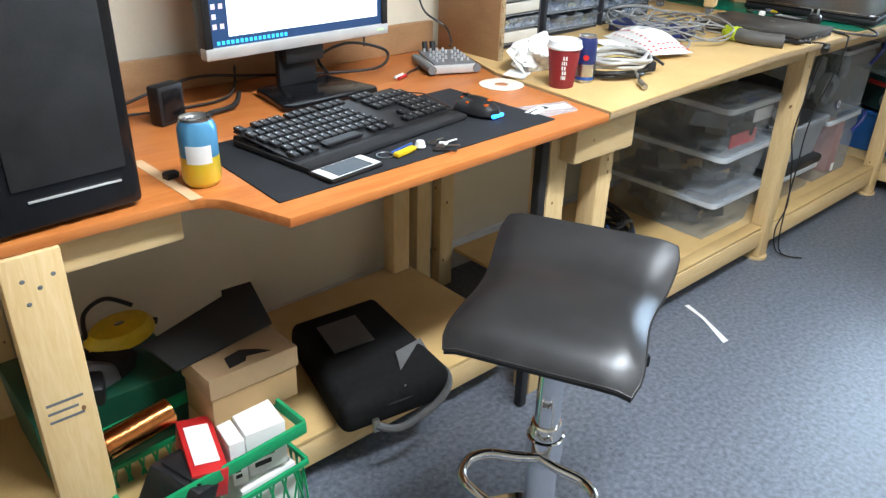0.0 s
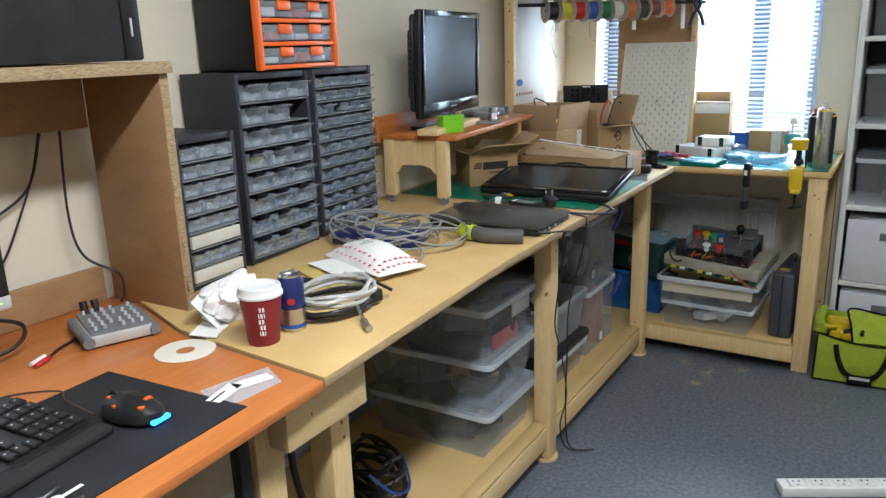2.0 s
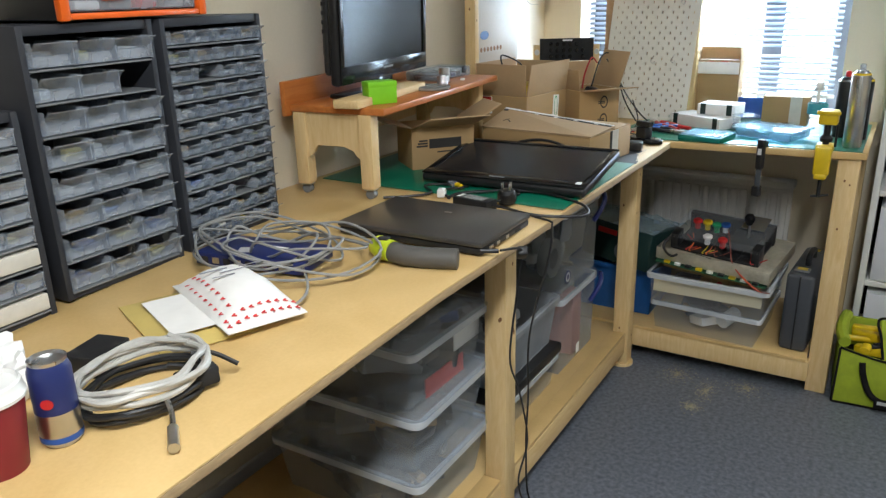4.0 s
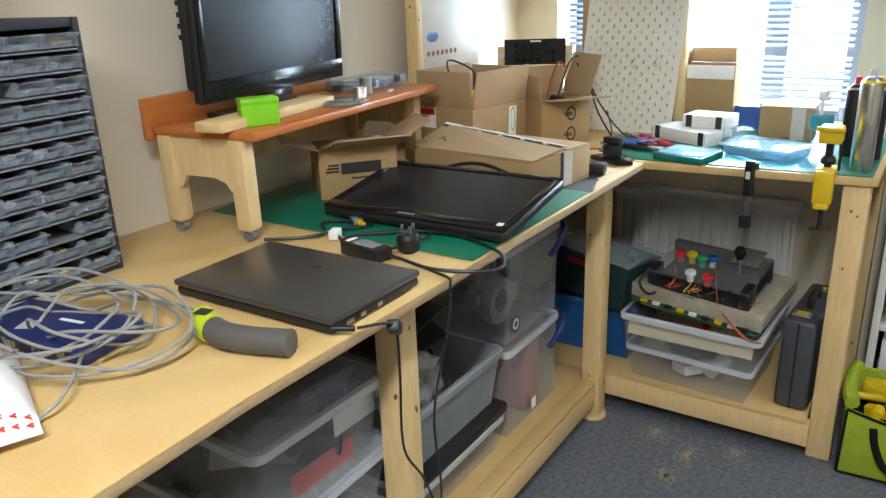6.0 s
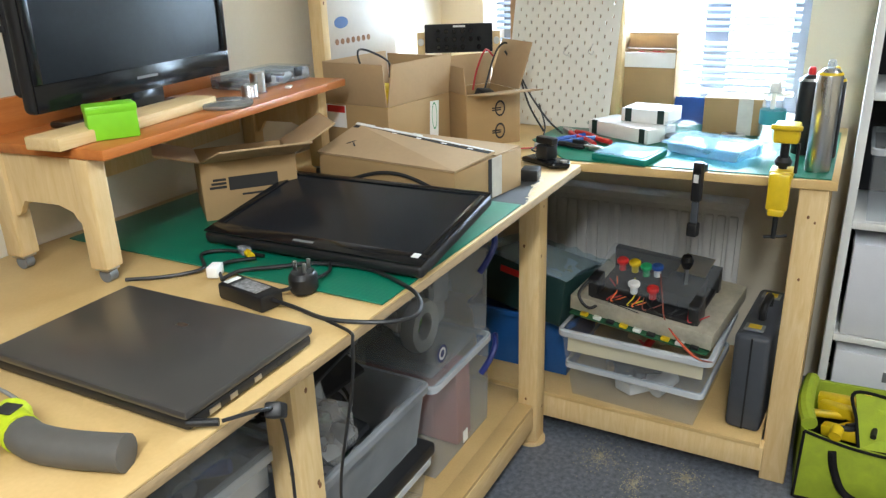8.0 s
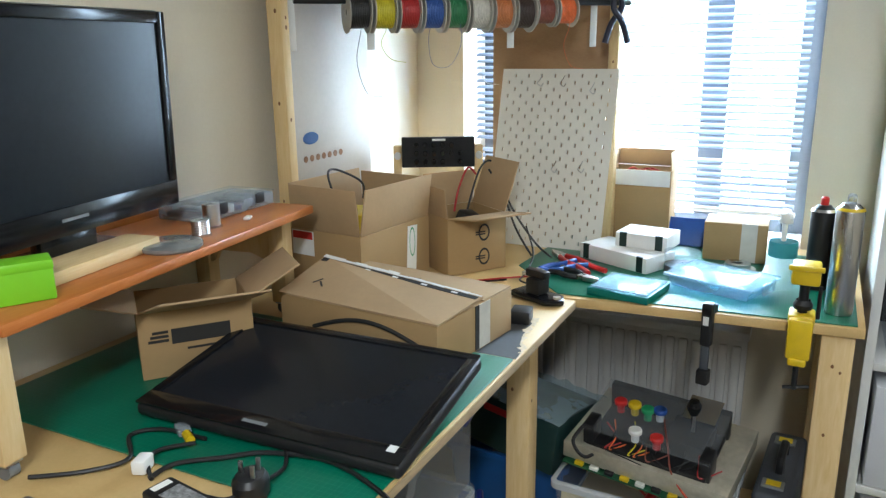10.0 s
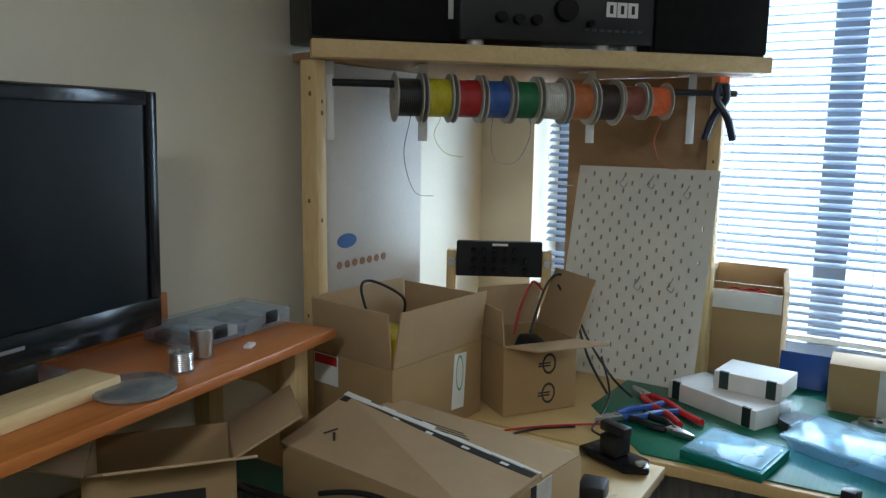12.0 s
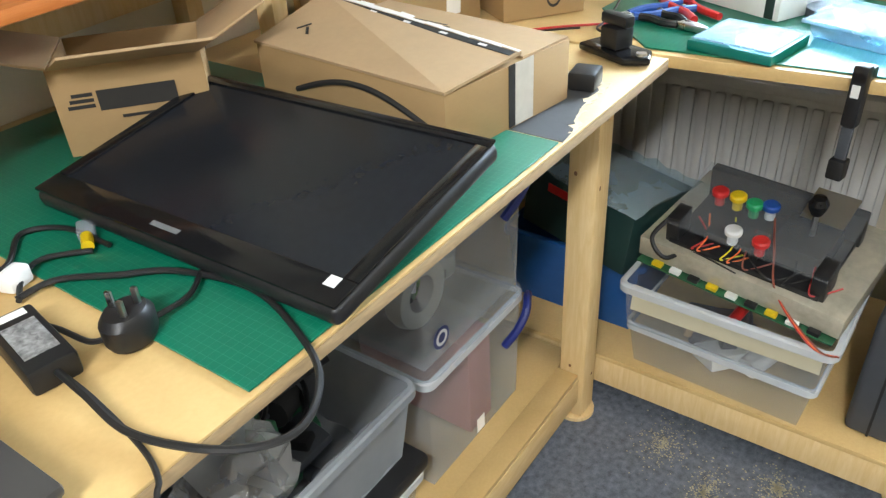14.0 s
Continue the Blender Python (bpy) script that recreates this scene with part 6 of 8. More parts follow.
part("dish", bm, mat("smoky_clear_dish", (0.30, 0.31, 0.31), 0.15, metal=0.4, vary=0.3, scale=9), pet)
bm = bm_new()
block(bm, -0.012, 0.014, -0.007, 0.007, 0.0005, 0.007, 0.003)
single("eraser", bm, WHITE, ST @ pose(0.62, 0.055, SZ, 0, 0, 20), "small white eraser on the riser", "eraser")

# ---- green mat and the flat screen ----
bm = bm_new()
slab(bm, [(-0.28, -0.376), (0.28, -0.376), (0.28, 0.376), (-0.28, 0.376)], 0.0014, 0.0044, 0.001)
single("cutting_mat", bm, MATGREEN, (3.317, 1.577, BZ, 0, 0, 0), "worn green cutting mat with a printed grid", "cutting mat")

ft = thing("flat_screen", (3.281, 1.427, BZ + 0.0045, 0, -8.6, 1.5), "black flat television lying on its back on a mat", "television")
bm = bm_new()
block(bm, -0.150, 0.150, -0.240, 0.240, 0.026, 0.050, 0.009, None, 3)
block(bm, -0.135, 0.125, -0.220, 0.220, 0.014, 0.0255, 0.005, None, 2, 0.96)
part("casing", bm, BLACK, ft)
bm = bm_new()
block(bm, -0.02, 0.115, -0.17, 0.17, -0.026, 0.0135, 0.006, pose(0, 0, 0, 0, 6, 0), 2, 0.9)
part("back_bulge", bm, MATTE, ft)
bm = bm_new()
for x0, x1, y0, y1 in ((-0.148, -0.112, -0.238, 0.238), (0.132, 0.148, -0.238, 0.238), (-0.112, 0.132, -0.238, -0.220), (-0.112, 0.132, 0.220, 0.238)):
    block(bm, x0, x1, y0, y1, 0.0502, 0.0545, 0.0018)
part("bezel", bm, GLOSSBLACK, ft, "glossy black bezel, wide along the bottom")
bm = bm_new()
block(bm, -0.1118, 0.1318, -0.2198, 0.2198, 0.0502, 0.0516)
part("screen", bm, SCREEN, ft, "switched-off dark screen")
bm = bm_new()
block(bm, -0.136, -0.129, -0.01, 0.035, 0.0546, 0.0551)
part("mark", bm, MIDGREY, ft)
bm = bm_new()
block(bm, -0.128, -0.114, -0.222, -0.208, 0.0546, 0.0552)
part("sticker", bm, WHITE, ft, "small white sticker")

# power brick, plug and cables
brick = thing("power_adapter", pose(2.963, 1.405, BZ, 0, 0, 81) @ Matrix.Diagonal((0.87, 0.87, 0.87, 1)), "black laptop power adapter with a white label", "adapter")
bm = bm_new()
block(bm, -0.062, 0.062, -0.026, 0.026, 0.0005, 0.032, 0.005)
part("body", bm, BLACK, brick)
bm = bm_new()
block(bm, -0.04, 0.03, -0.018, 0.018, 0.0322, 0.0327)
part("label", bm, mat("adapter_label", (0.34, 0.34, 0.34), 0.5, color2=(0.08, 0.08, 0.08), scale=160), brick, "grey printed label")
bm = bm_new()
block(bm, 0.042, 0.055, -0.016, 0.016, 0.0322, 0.0327)
part("sticker", bm, PAPER, brick)
bm = bm_new()
block(bm, -0.018, 0.018, -0.012, 0.012, 0, 0.024, 0.004, pose(0.155, -0.037, 0.003, 0, 0, -60))
part("cable_tie_tag", bm, PAPER, brick, "white paper tag")
plug = thing("mains_plug", (3.028, 1.348, BZ + 0.0045, 0, 0, 20), "black three-pin mains plug lying pins up", "plug")
bm = bm_new()
lathe(bm, [(0, 0.0), (0.024, 0.0), (0.028, 0.008), (0.028, 0.026), (0.022, 0.034), (0, 0.036)], 18, Matrix.Diagonal((1.0, 0.85, 1, 1)))
part("body", bm, BLACK, plug)
for x, y in ((0.0, 0.012), (-0.011, -0.008), (0.011, -0.008)):
    bm = bm_new()
    block(bm, x - 0.002, x + 0.002, y - 0.003, y + 0.003, 0.035, 0.052, 0.0005)
    part("pin", bm, STEEL, plug)
ycon = thing("yellow_connector", (3.100, 1.530, BZ + 0.005, 0, 0, 60), "yellow video plug with a clear adapter", "connector")
bm = bm_new()
rod(bm, (-0.012, 0, 0.008), (0.012, 0, 0.008), 0.007, 12)
part("sleeve", bm, YELLOW, ycon)
bm = bm_new()
block(bm, 0.014, 0.045, -0.010, 0.010, 0.001, 0.014, 0.003)
part("adapter", bm, CLOUDY, ycon)
Z1 = BZ + 0.006
for nm, r, pts, lab in (
    ("power_cable", 0.0034, ((2.93, 1.66, Z1), (2.975, 1.60, Z1), (3.023, 1.57, Z1 + 0.002), (3.071, 1.62, Z1 + 0.004), (3.106, 1.586, Z1 + 0.004), (3.111, 1.506, Z1 + 0.004)), "black cable lying across the bench"),
    ("power_cable", 0.0032, ((3.0, 1.50, Z1), (3.023, 1.531, Z1 + 0.004), (3.054, 1.543, Z1 + 0.006), (3.093, 1.509, Z1 + 0.006)), "black cable beside the power adapter"),
    ("power_cable", 0.0036, ((3.0, 1.505, Z1), (3.039, 1.495, Z1 + 0.004), (3.077, 1.444, Z1 + 0.006), (3.116, 1.394, Z1 + 0.006), (3.136, 1.299, Z1 + 0.005), (3.105, 1.198, Z1 + 0.002), (3.072, 1.152, Z1 - 0.002), (3.024, 1.135, Z1 - 0.004), (2.98, 1.168, Z1 - 0.001), (2.950, 1.241, Z1 + 0.002), (2.953, 1.310, Z1 + 0.008), (2.956, 1.352, Z1 + 0.010)), "loop of black cable reaching over the bench edge"),
    ("power_cable", 0.0030, ((3.050, 1.343, Z1 + 0.010), (3.093, 1.345, Z1 + 0.008), (3.135, 1.375, Z1 + 0.006)), "short black cable from a plug"),
    ("power_cable", 0.0030, ((3.005, 1.352, Z1 + 0.012), (2.997, 1.372, Z1 + 0.006), (2.993, 1.42, Z1 + 0.004), (2.976, 1.458, Z1 + 0.010)), "short black cable to a plug"),
    ("laptop_cable", 0.0026, ((2.67, 1.185, BZ + 0.014), (2.72, 1.165, BZ + 0.006), (2.76, 1.18, BZ - 0.03), (2.80, 1.21, BZ - 0.14), (2.85, 1.25, BZ - 0.33), (2.93, 1.262, 0.40), (2.99, 1.265, 0.22), (2.93, 1.262, 0.13), (2.97, 1.255, 0.03), (3.02, 1.20, 0.006)), "thin black cable hanging from the laptop to the floor"),
    ("laptop_cable", 0.0026, ((2.957, 1.352, Z1 + 0.010), (2.955, 1.300, Z1 + 0.006), (2.947, 1.227, Z1 - 0.002), (2.935, 1.190, Z1 - 0.003), (2.924, 1.180, Z1 - 0.012), (2.92, 1.185, BZ - 0.08), (2.94, 1.24, BZ - 0.30), (2.985, 1.262, 0.36), (2.98, 1.264, 0.2), (2.985, 1.25, 0.03), (3.04, 1.18, 0.006)), "thin black cable hanging over the bench front"),
):
    bm = bm_new()
    tube(bm, pts, r, 8, 8)
    single(nm, bm, CABLE, Matrix(), lab, "cable")
bm = bm_new()
block(bm, -0.02, 0.02, -0.011, 0.011, -0.010, 0.010, 0.004, pose(2.745, 1.172, BZ - 0.012, 0, 35, 30))
single("cable_ferrite", bm, BLACK, Matrix(), "black ferrite lump on a laptop cable", "cable part")


# ---- cartons on the bench ----
def open_box(name, m, w, d, h, label, flaps, thick=0.004, material=None, inside=None):
    """An open cardboard box; flaps: side, length, angle from upright, skew."""
    t = thing(name, m, label, "box")
    for nm, x0, x1, y0, y1 in (("side", -w / 2, w / 2, -d / 2, -d / 2 + thick), ("side", -w / 2, w / 2, d / 2 - thick, d / 2), ("side", -w / 2, -w / 2 + thick, -d / 2 + thick, d / 2 - thick), ("side", w / 2 - thick, w / 2, -d / 2 + thick, d / 2 - thick)):
        bm = bm_new()
        block(bm, x0, x1, y0, y1, 0.0005, h, 0.0008)
        part(nm, bm, material or CARD, t)
    bm = bm_new()
    block(bm, -w / 2 + thick, w / 2 - thick, -d / 2 + thick, d / 2 - thick, 0.0005, 0.004)
    part("bottom", bm, material or CARD, t)
    for side, length, ang, skew in flaps:
        bm = bm_new()
        L = w if side in "ns" else d
        slab(bm, [(-L / 2 + 0.003, 0), (L / 2 - 0.003, 0), (L / 2 - 0.006 + skew, length), (-L / 2 + 0.006 + skew, length)], -thick / 2, thick / 2, 0.0008)
        turn = {"s": 0, "n": 180, "e": 90, "w": -90}[side]
        off = {"s": (0, -d / 2 + thick / 2), "n": (0, d / 2 - thick / 2), "e": (w / 2 - thick / 2, 0), "w": (-w / 2 + thick / 2, 0)}[side]
        part("flap", bm, CARDIN, t, "", pose(off[0], off[1], h + 0.001, 0, 0, turn) @ pose(0, 0, 0, 90 + ang, 0, 0))
    return t


ba = open_box("cardboard_box", (3.905, 1.726, BZ + 0.0015, 0, 0, -6.5), 0.277, 0.214, 0.158, "open brown cardboard box with a white packing label", (("s", 0.108, 7, 0.004), ("e", 0.10, -4, 0.0), ("w", 0.110, 9, 0.01), ("n", 0.106, 4, 0)))
bm = bm_new()
block(bm, 0.035, 0.075, -0.1080, -0.1072, 0.035, 0.150, 0.0, pose(0, 0, 0, 0, 4, 0))
part("packing_label", bm, PAPER, ba, "white label with green print")
bm = bm_new()
lathe(bm, [(0.030, 0), (0.034, 0), (0.034, 0.0005), (0.030, 0.0005)], 24, pose(0.062, -0.1083, 0.105, 90, 0, 0) @ Matrix.Diagonal((0.34, 1.1, 1, 1)))
part("label_print", bm, GREEN, ba)
bm = bm_new()
block(bm, -0.1398, -0.1390, 0.035, 0.103, 0.095, 0.155)
part("side_label", bm, PAPER, ba)
bm = bm_new()
block(bm, -0.1404, -0.1399, 0.038, 0.100, 0.135, 0.153)
part("red_label", bm, RED, ba, "red printed strip")
bm = bm_new()
tube(bm, [(-0.05, 0.03, 0.20), (-0.06, 0.05, 0.275), (-0.02, 0.06, 0.285), (0.03, 0.02, 0.25), (0.07, 0.05, 0.20)], 0.003)
single("black_lead", bm, CABLE, ba.matrix_basis.copy(), "black lead sticking out of a cardboard box", "cable")
bm = bm_new()
block(bm, -0.06, 0.06, -0.06, 0.06, 0.005, 0.19, 0.01)
single("yellow_tool_case", bm, YELLOW, ba.matrix_basis @ pose(-0.01, -0.01, 0.0, 0, 0, 15), "yellow plastic item inside a cardboard box", "tool case")

bb = open_box("cardboard_box", (4.150, 1.569, BZ + 0.0015, 0, 0, -35), 0.176, 0.172, 0.15, "open brown cardboard box with bent flaps and dark leads", (("s", 0.085, 84, 0.03), ("e", 0.135, 14, -0.02), ("n", 0.09, 8, -0.02), ("w", 0.075, 4, 0.0)))
for z in (0.04, 0.105):
    bm = bm_new()
    lathe(bm, [(0.016, 0), (0.021, 0), (0.021, 0.0005), (0.016, 0.0005)], 20, pose(0.02, -0.0867, z, 90, 0, 0) @ Matrix.Diagonal((0.8, 1.1, 1, 1)))
    bars(bm, -0.006, z - 0.006, 0.03, 0.012, 2, -0.0867, 2)
    part("print_mark", bm, INK, bb, "black round printed mark")
for nm, mm, pts in (("black_lead", CABLE, ((0.02, 0.0, 0.15), (0.07, 0.02, 0.25), (0.115, 0.03, 0.27), (0.125, 0.0, 0.22), (0.14, -0.05, 0.10), (0.17, -0.09, 0.02))), ("red_lead", WIRES["red"], ((-0.02, 0.0, 0.15), (0.01, 0.03, 0.20), (0.045, 0.04, 0.255), (0.075, 0.045, 0.235))), ("black_lead", CABLE, ((0.10, 0.02, 0.25), (0.14, 0.0, 0.18), (0.16, -0.03, 0.12), (0.19, -0.08, 0.05), (0.23, -0.10, 0.008)))):
    bm = bm_new()
    tube(bm, pts, 0.003, 8)
    single(nm, bm, mm, bb.matrix_basis.copy(), "thin lead hanging out of a cardboard box", "cable")
bm = bm_new()
block(bm, -0.03, 0.03, -0.02, 0.02, 0.0, 0.05, 0.01, pose(-0.01, -0.03, 0.108, 20, 10, 20))
single("black_adapter", bm, BLACK, bb.matrix_basis.copy(), "black adapter lying in a cardboard box", "adapter")

eb = thing("shipping_carton", (3.605, 1.475, BZ + 0.0013, 0, 0, 0), "flat brown shipping carton with a lifted lid and black tape", "box")
outl = [(-0.130, -0.176), (0.138, -0.212), (0.182, 0.170), (-0.090, 0.203)]
bm = bm_new()
slab(bm, outl, 0.0005, 0.0935, 0.002)
part("carton", bm, CARD, eb)
LIDN = ((-0.132, -0.178, 0.0945), (-0.092, 0.205, 0.0945))
LIDF = ((0.022, -0.198, 0.1030), (0.066, 0.198, 0.130))
def lid_at(u, v, up=0.0):
    """A place on the lifted lid: u from the hinge, v along it."""
    a, b = Vector(LIDN[0]).lerp(LIDN[1], v), Vector(LIDF[0]).lerp(LIDF[1], v)
    p = a.lerp(b, u)
    return (p.x, p.y, p.z + up)
bm = bm_new()
flat(bm, [lid_at(0, 0), lid_at(1, 0), lid_at(1, 1), lid_at(0, 1)], 0.004)
lid = part("lid_flap", bm, CARDIN, eb, "lifted cardboard lid flap")
bm = bm_new()
flat(bm, [lid_at(0.86, 0.01, 0.0046), lid_at(0.95, 0.01, 0.0046), lid_at(0.95, 0.99, 0.0046), lid_at(0.86, 0.99, 0.0046)], 0.0006)
part("black_tape", bm, CARDBLACK, eb, "torn strip of black tape")
rnd = random.Random(14)
bm = bm_new()
for k in range(14):
    v0, v1 = k / 14, (k + 1) / 14
    u1 = 1.0 + rnd.uniform(-0.01, 0.03)
    flat(bm, [lid_at(0.945 + rnd.uniform(0, 0.02), v0, 0.0054), lid_at(u1, v0, 0.0054), lid_at(u1 + rnd.uniform(-0.01, 0.01), v1, 0.0054), lid_at(0.95 + rnd.uniform(0, 0.02), v1, 0.0054)], 0.0006)
part("torn_edge", bm, PAPER, eb, "torn white paper edge")
for k in range(5):
    bm = bm_new()
    flat(bm, [lid_at(0.885, 0.12 + 0.18 * k, 0.0054), lid_at(0.92, 0.12 + 0.18 * k, 0.0054), lid_at(0.92, 0.155 + 0.18 * k, 0.0054), lid_at(0.885, 0.155 + 0.18 * k, 0.0054)], 0.0004)
    part("tape_print", bm, PAPER, eb)
bm = bm_new()
flat(bm, [(0.030, -0.196, 0.0941), (0.136, -0.210, 0.0941), (0.180, 0.168, 0.0941), (0.078, 0.182, 0.0941)], 0.003)
part("under_flap", bm, CARDIN, eb)
bm = bm_new()
for k in range(3):
    flat(bm, [(0.085 + 0.008 * k, -0.04 + 0.01 * k, 0.0972), (0.088 + 0.008 * k, -0.04 + 0.01 * k, 0.0972), (0.1 + 0.008 * k, 0.10, 0.0972), (0.097 + 0.008 * k, 0.10, 0.0972)], 0.0003)
part("print_line", bm, INK, eb)
bm = bm_new()
flat(bm, [(0.010, -0.1953, 0.004), (0.050, -0.2007, 0.004), (0.050, -0.2007, 0.094), (0.010, -0.1953, 0.094)], 0.0012)
part("clear_tape", bm, TAPE, eb, "strip of clear tape")
bm = bm_new()
flat(bm, [(-0.004, -0.1934, 0.004), (0.009, -0.1952, 0.004), (0.009, -0.1952, 0.094), (-0.004, -0.1934, 0.094)], 0.0012)
part("black_tape_end", bm, CARDBLACK, eb)
bm = bm_new()
# the printed curve follows the slanting front face
face = [(-0.1312 + 0.0395 * (y + 0.176) / 0.379, y) for y in [-0.155 + 0.030 * k for k in range(10)]]
tube(bm, [(x, y, 0.040 + 0.034 * math.sin(math.pi * k / 9)) for k, (x, y) in enumerate(face)], 0.0045, 6, 4)
part("curved_mark", bm, CARDBLACK, eb, "black curved printed mark")
bm = bm_new()
block(bm, -0.008, 0.008, -0.012, 0.012, 0.0, 0.0006, 0, pose(-0.035, 0.02, 0.1085, 4, -8, 15))
block(bm, -0.012, 0.012, -0.002, 0.002, 0.0, 0.0006, 0, pose(-0.055, 0.125, 0.1135, 4, -8, 40))
block(bm, -0.012, 0.012, -0.002, 0.002, 0.0, 0.0006, 0, pose(-0.045, 0.14, 0.1155, 4, -8, -30))
part("handwriting", bm, INK, eb)

rp = open_box("parts_carton", (3.352, 1.758, BZ + 0.0046, 0, 0, -39), 0.20, 0.15, 0.125, "open brown carton with folded flaps under the riser", (("s", 0.085, 66, 0.03), ("e", 0.11, 62, 0.0), ("w", 0.09, 74, 0.0)))
bm = bm_new()
bars(bm, -0.045, 0.062, 0.105, 0.030, 1, -0.0755, 2, 0.05)
bars(bm, -0.02, 0.048, 0.075, 0.006, 1, -0.0755, 4, 0.3)
for k in range(3):
    block(bm, -0.085 + k * 0.004, -0.05, -0.0761, -0.0755, 0.068 + k * 0.008, 0.073 + k * 0.008)
part("print_mark", bm, INK, rp, "black printed mark and bars")


# ---- storage tubs under the benches ----
def rounded(hx, hy, r, n=5):
    """Outline of a rectangle with rounded corners."""
    out = []
    for cx, cy, a0 in ((hx - r, -hy + r, -90), (hx - r, hy - r, 0), (-hx + r, hy - r, 90), (-hx + r, -hy + r, 180)):
        out += [(cx + r * math.cos(radians(a0 + 90 * k / n)), cy + r * math.sin(radians(a0 + 90 * k / n))) for k in range(n + 1)]
    return out


def rim_band(bm, w, d, rim, z0, z1, r=0.03):
    """A turned-over rim round an open box, with rounded corners."""
    rings = [[bm.verts.new((x, y, z)) for x, y in rounded(w / 2 + g, d / 2 + g, r + g)] for g, z in ((0, z1), (rim * 0.7, z1), (rim, z1 - 0.003), (rim, z0), (rim - 0.002, z0), (rim - 0.002, z1 - 0.005), (0, z1 - 0.003))]
    n = len(rings[0])
    for a, b in zip(rings, rings[1:] + rings[:1]):
        for k in range(n):
            j = (k + 1) % n
            bm.faces.new((a[k], a[j], b[j], b[k]))


def tub(name, m, w, d, h, label, material=None, rim=0.014, lid=None, taper=0.9, ribs=0):
    """A plastic storage box with walls, rim and, where given, a lid."""
    t = thing(name, m, label, "storage box", "storage boxes")
    e = 0.003
    material = material or TUB

    def at_z(z):
        return taper + (1 - taper) * z / h
    bm = bm_new()
    for sx, sy in ((0, -1), (0, 1), (-1, 0), (1, 0)):
        n = 10
        prev = None
        for k in range(n + 1):
            u = k / n * 2 - 1
            wob = 0.005 if ribs and k % 2 else 0
            col = []
            for z in (0.001, h * 0.5, h):
                f = at_z(z)
                if sy:
                    col.append(bm.verts.new((u * w / 2 * f, sy * (d / 2 * f - (wob if 0 < k < n else 0)), z)))
                else:
                    col.append(bm.verts.new((sx * (w / 2 * f - (wob if 0 < k < n else 0)), u * d / 2 * f, z)))
            if prev:
                for i in range(2):
                    bm.faces.new((prev[i], col[i], col[i + 1], prev[i + 1]))
            prev = col
    f = taper
    bm.faces.new([bm.verts.new((x * w / 2 * f, y * d / 2 * f, 0.001)) for x, y in ((-1, -1), (1, -1), (1, 1), (-1, 1))])
    bmesh.ops.remove_doubles(bm, verts=bm.verts[:], dist=0.0006)
    part("shell", bm, material, t)
    bm = bm_new()
    rim_band(bm, w, d, rim, h - 0.018, h, 0.012)
    part("rim", bm, TUBRIM if material in (TUB, TUBC) else material, t)
    if lid:
        bm = bm_new()
        slab(bm, rounded(w / 2 + rim + 0.003, d / 2 + rim + 0.003, 0.035), h + 0.0005, h + 0.010, 0.003)
        block(bm, -w / 2 + 0.03, w / 2 - 0.03, -d / 2 + 0.03, d / 2 - 0.03, h + 0.0105, h + 0.016, 0.003)
        part("lid", bm, lid, t, "clear clip-on lid")
    return t


def fill(t, w, d, h, n, seed, mats, zmax=0.75, size=1.0):
    """Loose things inside a tub."""
    rnd = random.Random(seed)
    for k in range(n):
        mm, nm, cat = rnd.choice(mats)
        bm = bm_new()
        s = rnd.uniform(0.4, 1.0) * size
        hx, hy, hz = rnd.uniform(0.03, 0.075) * s, rnd.uniform(0.025, 0.06) * s, rnd.uniform(0.012, 0.04)
        x, y = rnd.uniform(-1, 1) * (w / 2 - 0.09), rnd.uniform(-1, 1) * (d / 2 - 0.09)
        z = 0.03 + (k / n) * (h * zmax - 0.05)
        if rnd.random() < 0.25:
            rod(bm, (-hx, 0, 0), (hx, 0, 0), hz * 0.8, 14)
            bm.transform(pose(x, y, z + hz * 0.4, rnd.uniform(-15, 15), rnd.uniform(-15, 15), rnd.uniform(0, 180)))
        else:
            block(bm, -hx, hx, -hy, hy, -hz / 2, hz, 0.004, pose(x, y, z, rnd.uniform(-14, 14), rnd.uniform(-14, 14), rnd.uniform(0, 180)))
        single(nm, bm, mm, t.matrix_basis.copy(), "loose " + nm.replace("_", " ") + " inside a clear storage box", cat, "things in storage boxes")


def coils(t, n, seed, r, z, mm, name="cable_coil"):
    rnd = random.Random(seed)
    for k in range(n):
        bm = bm_new()
        q = r * rnd.uniform(0.6, 1.0)
        cx, cy = rnd.uniform(-0.05, 0.05), rnd.uniform(-0.05, 0.05)
        tube(bm, [(cx + q * math.cos(a), cy + q * math.sin(a), z + 0.01 * math.sin(a * 2 + k) + k * 0.008) for a in [j * 0.6 for j in range(24)]], 0.0045, 6, 4)
        single(name, bm, mm, t.matrix_basis.copy(), "coil of cable lying in a storage box", "cable coil", "things in storage boxes")


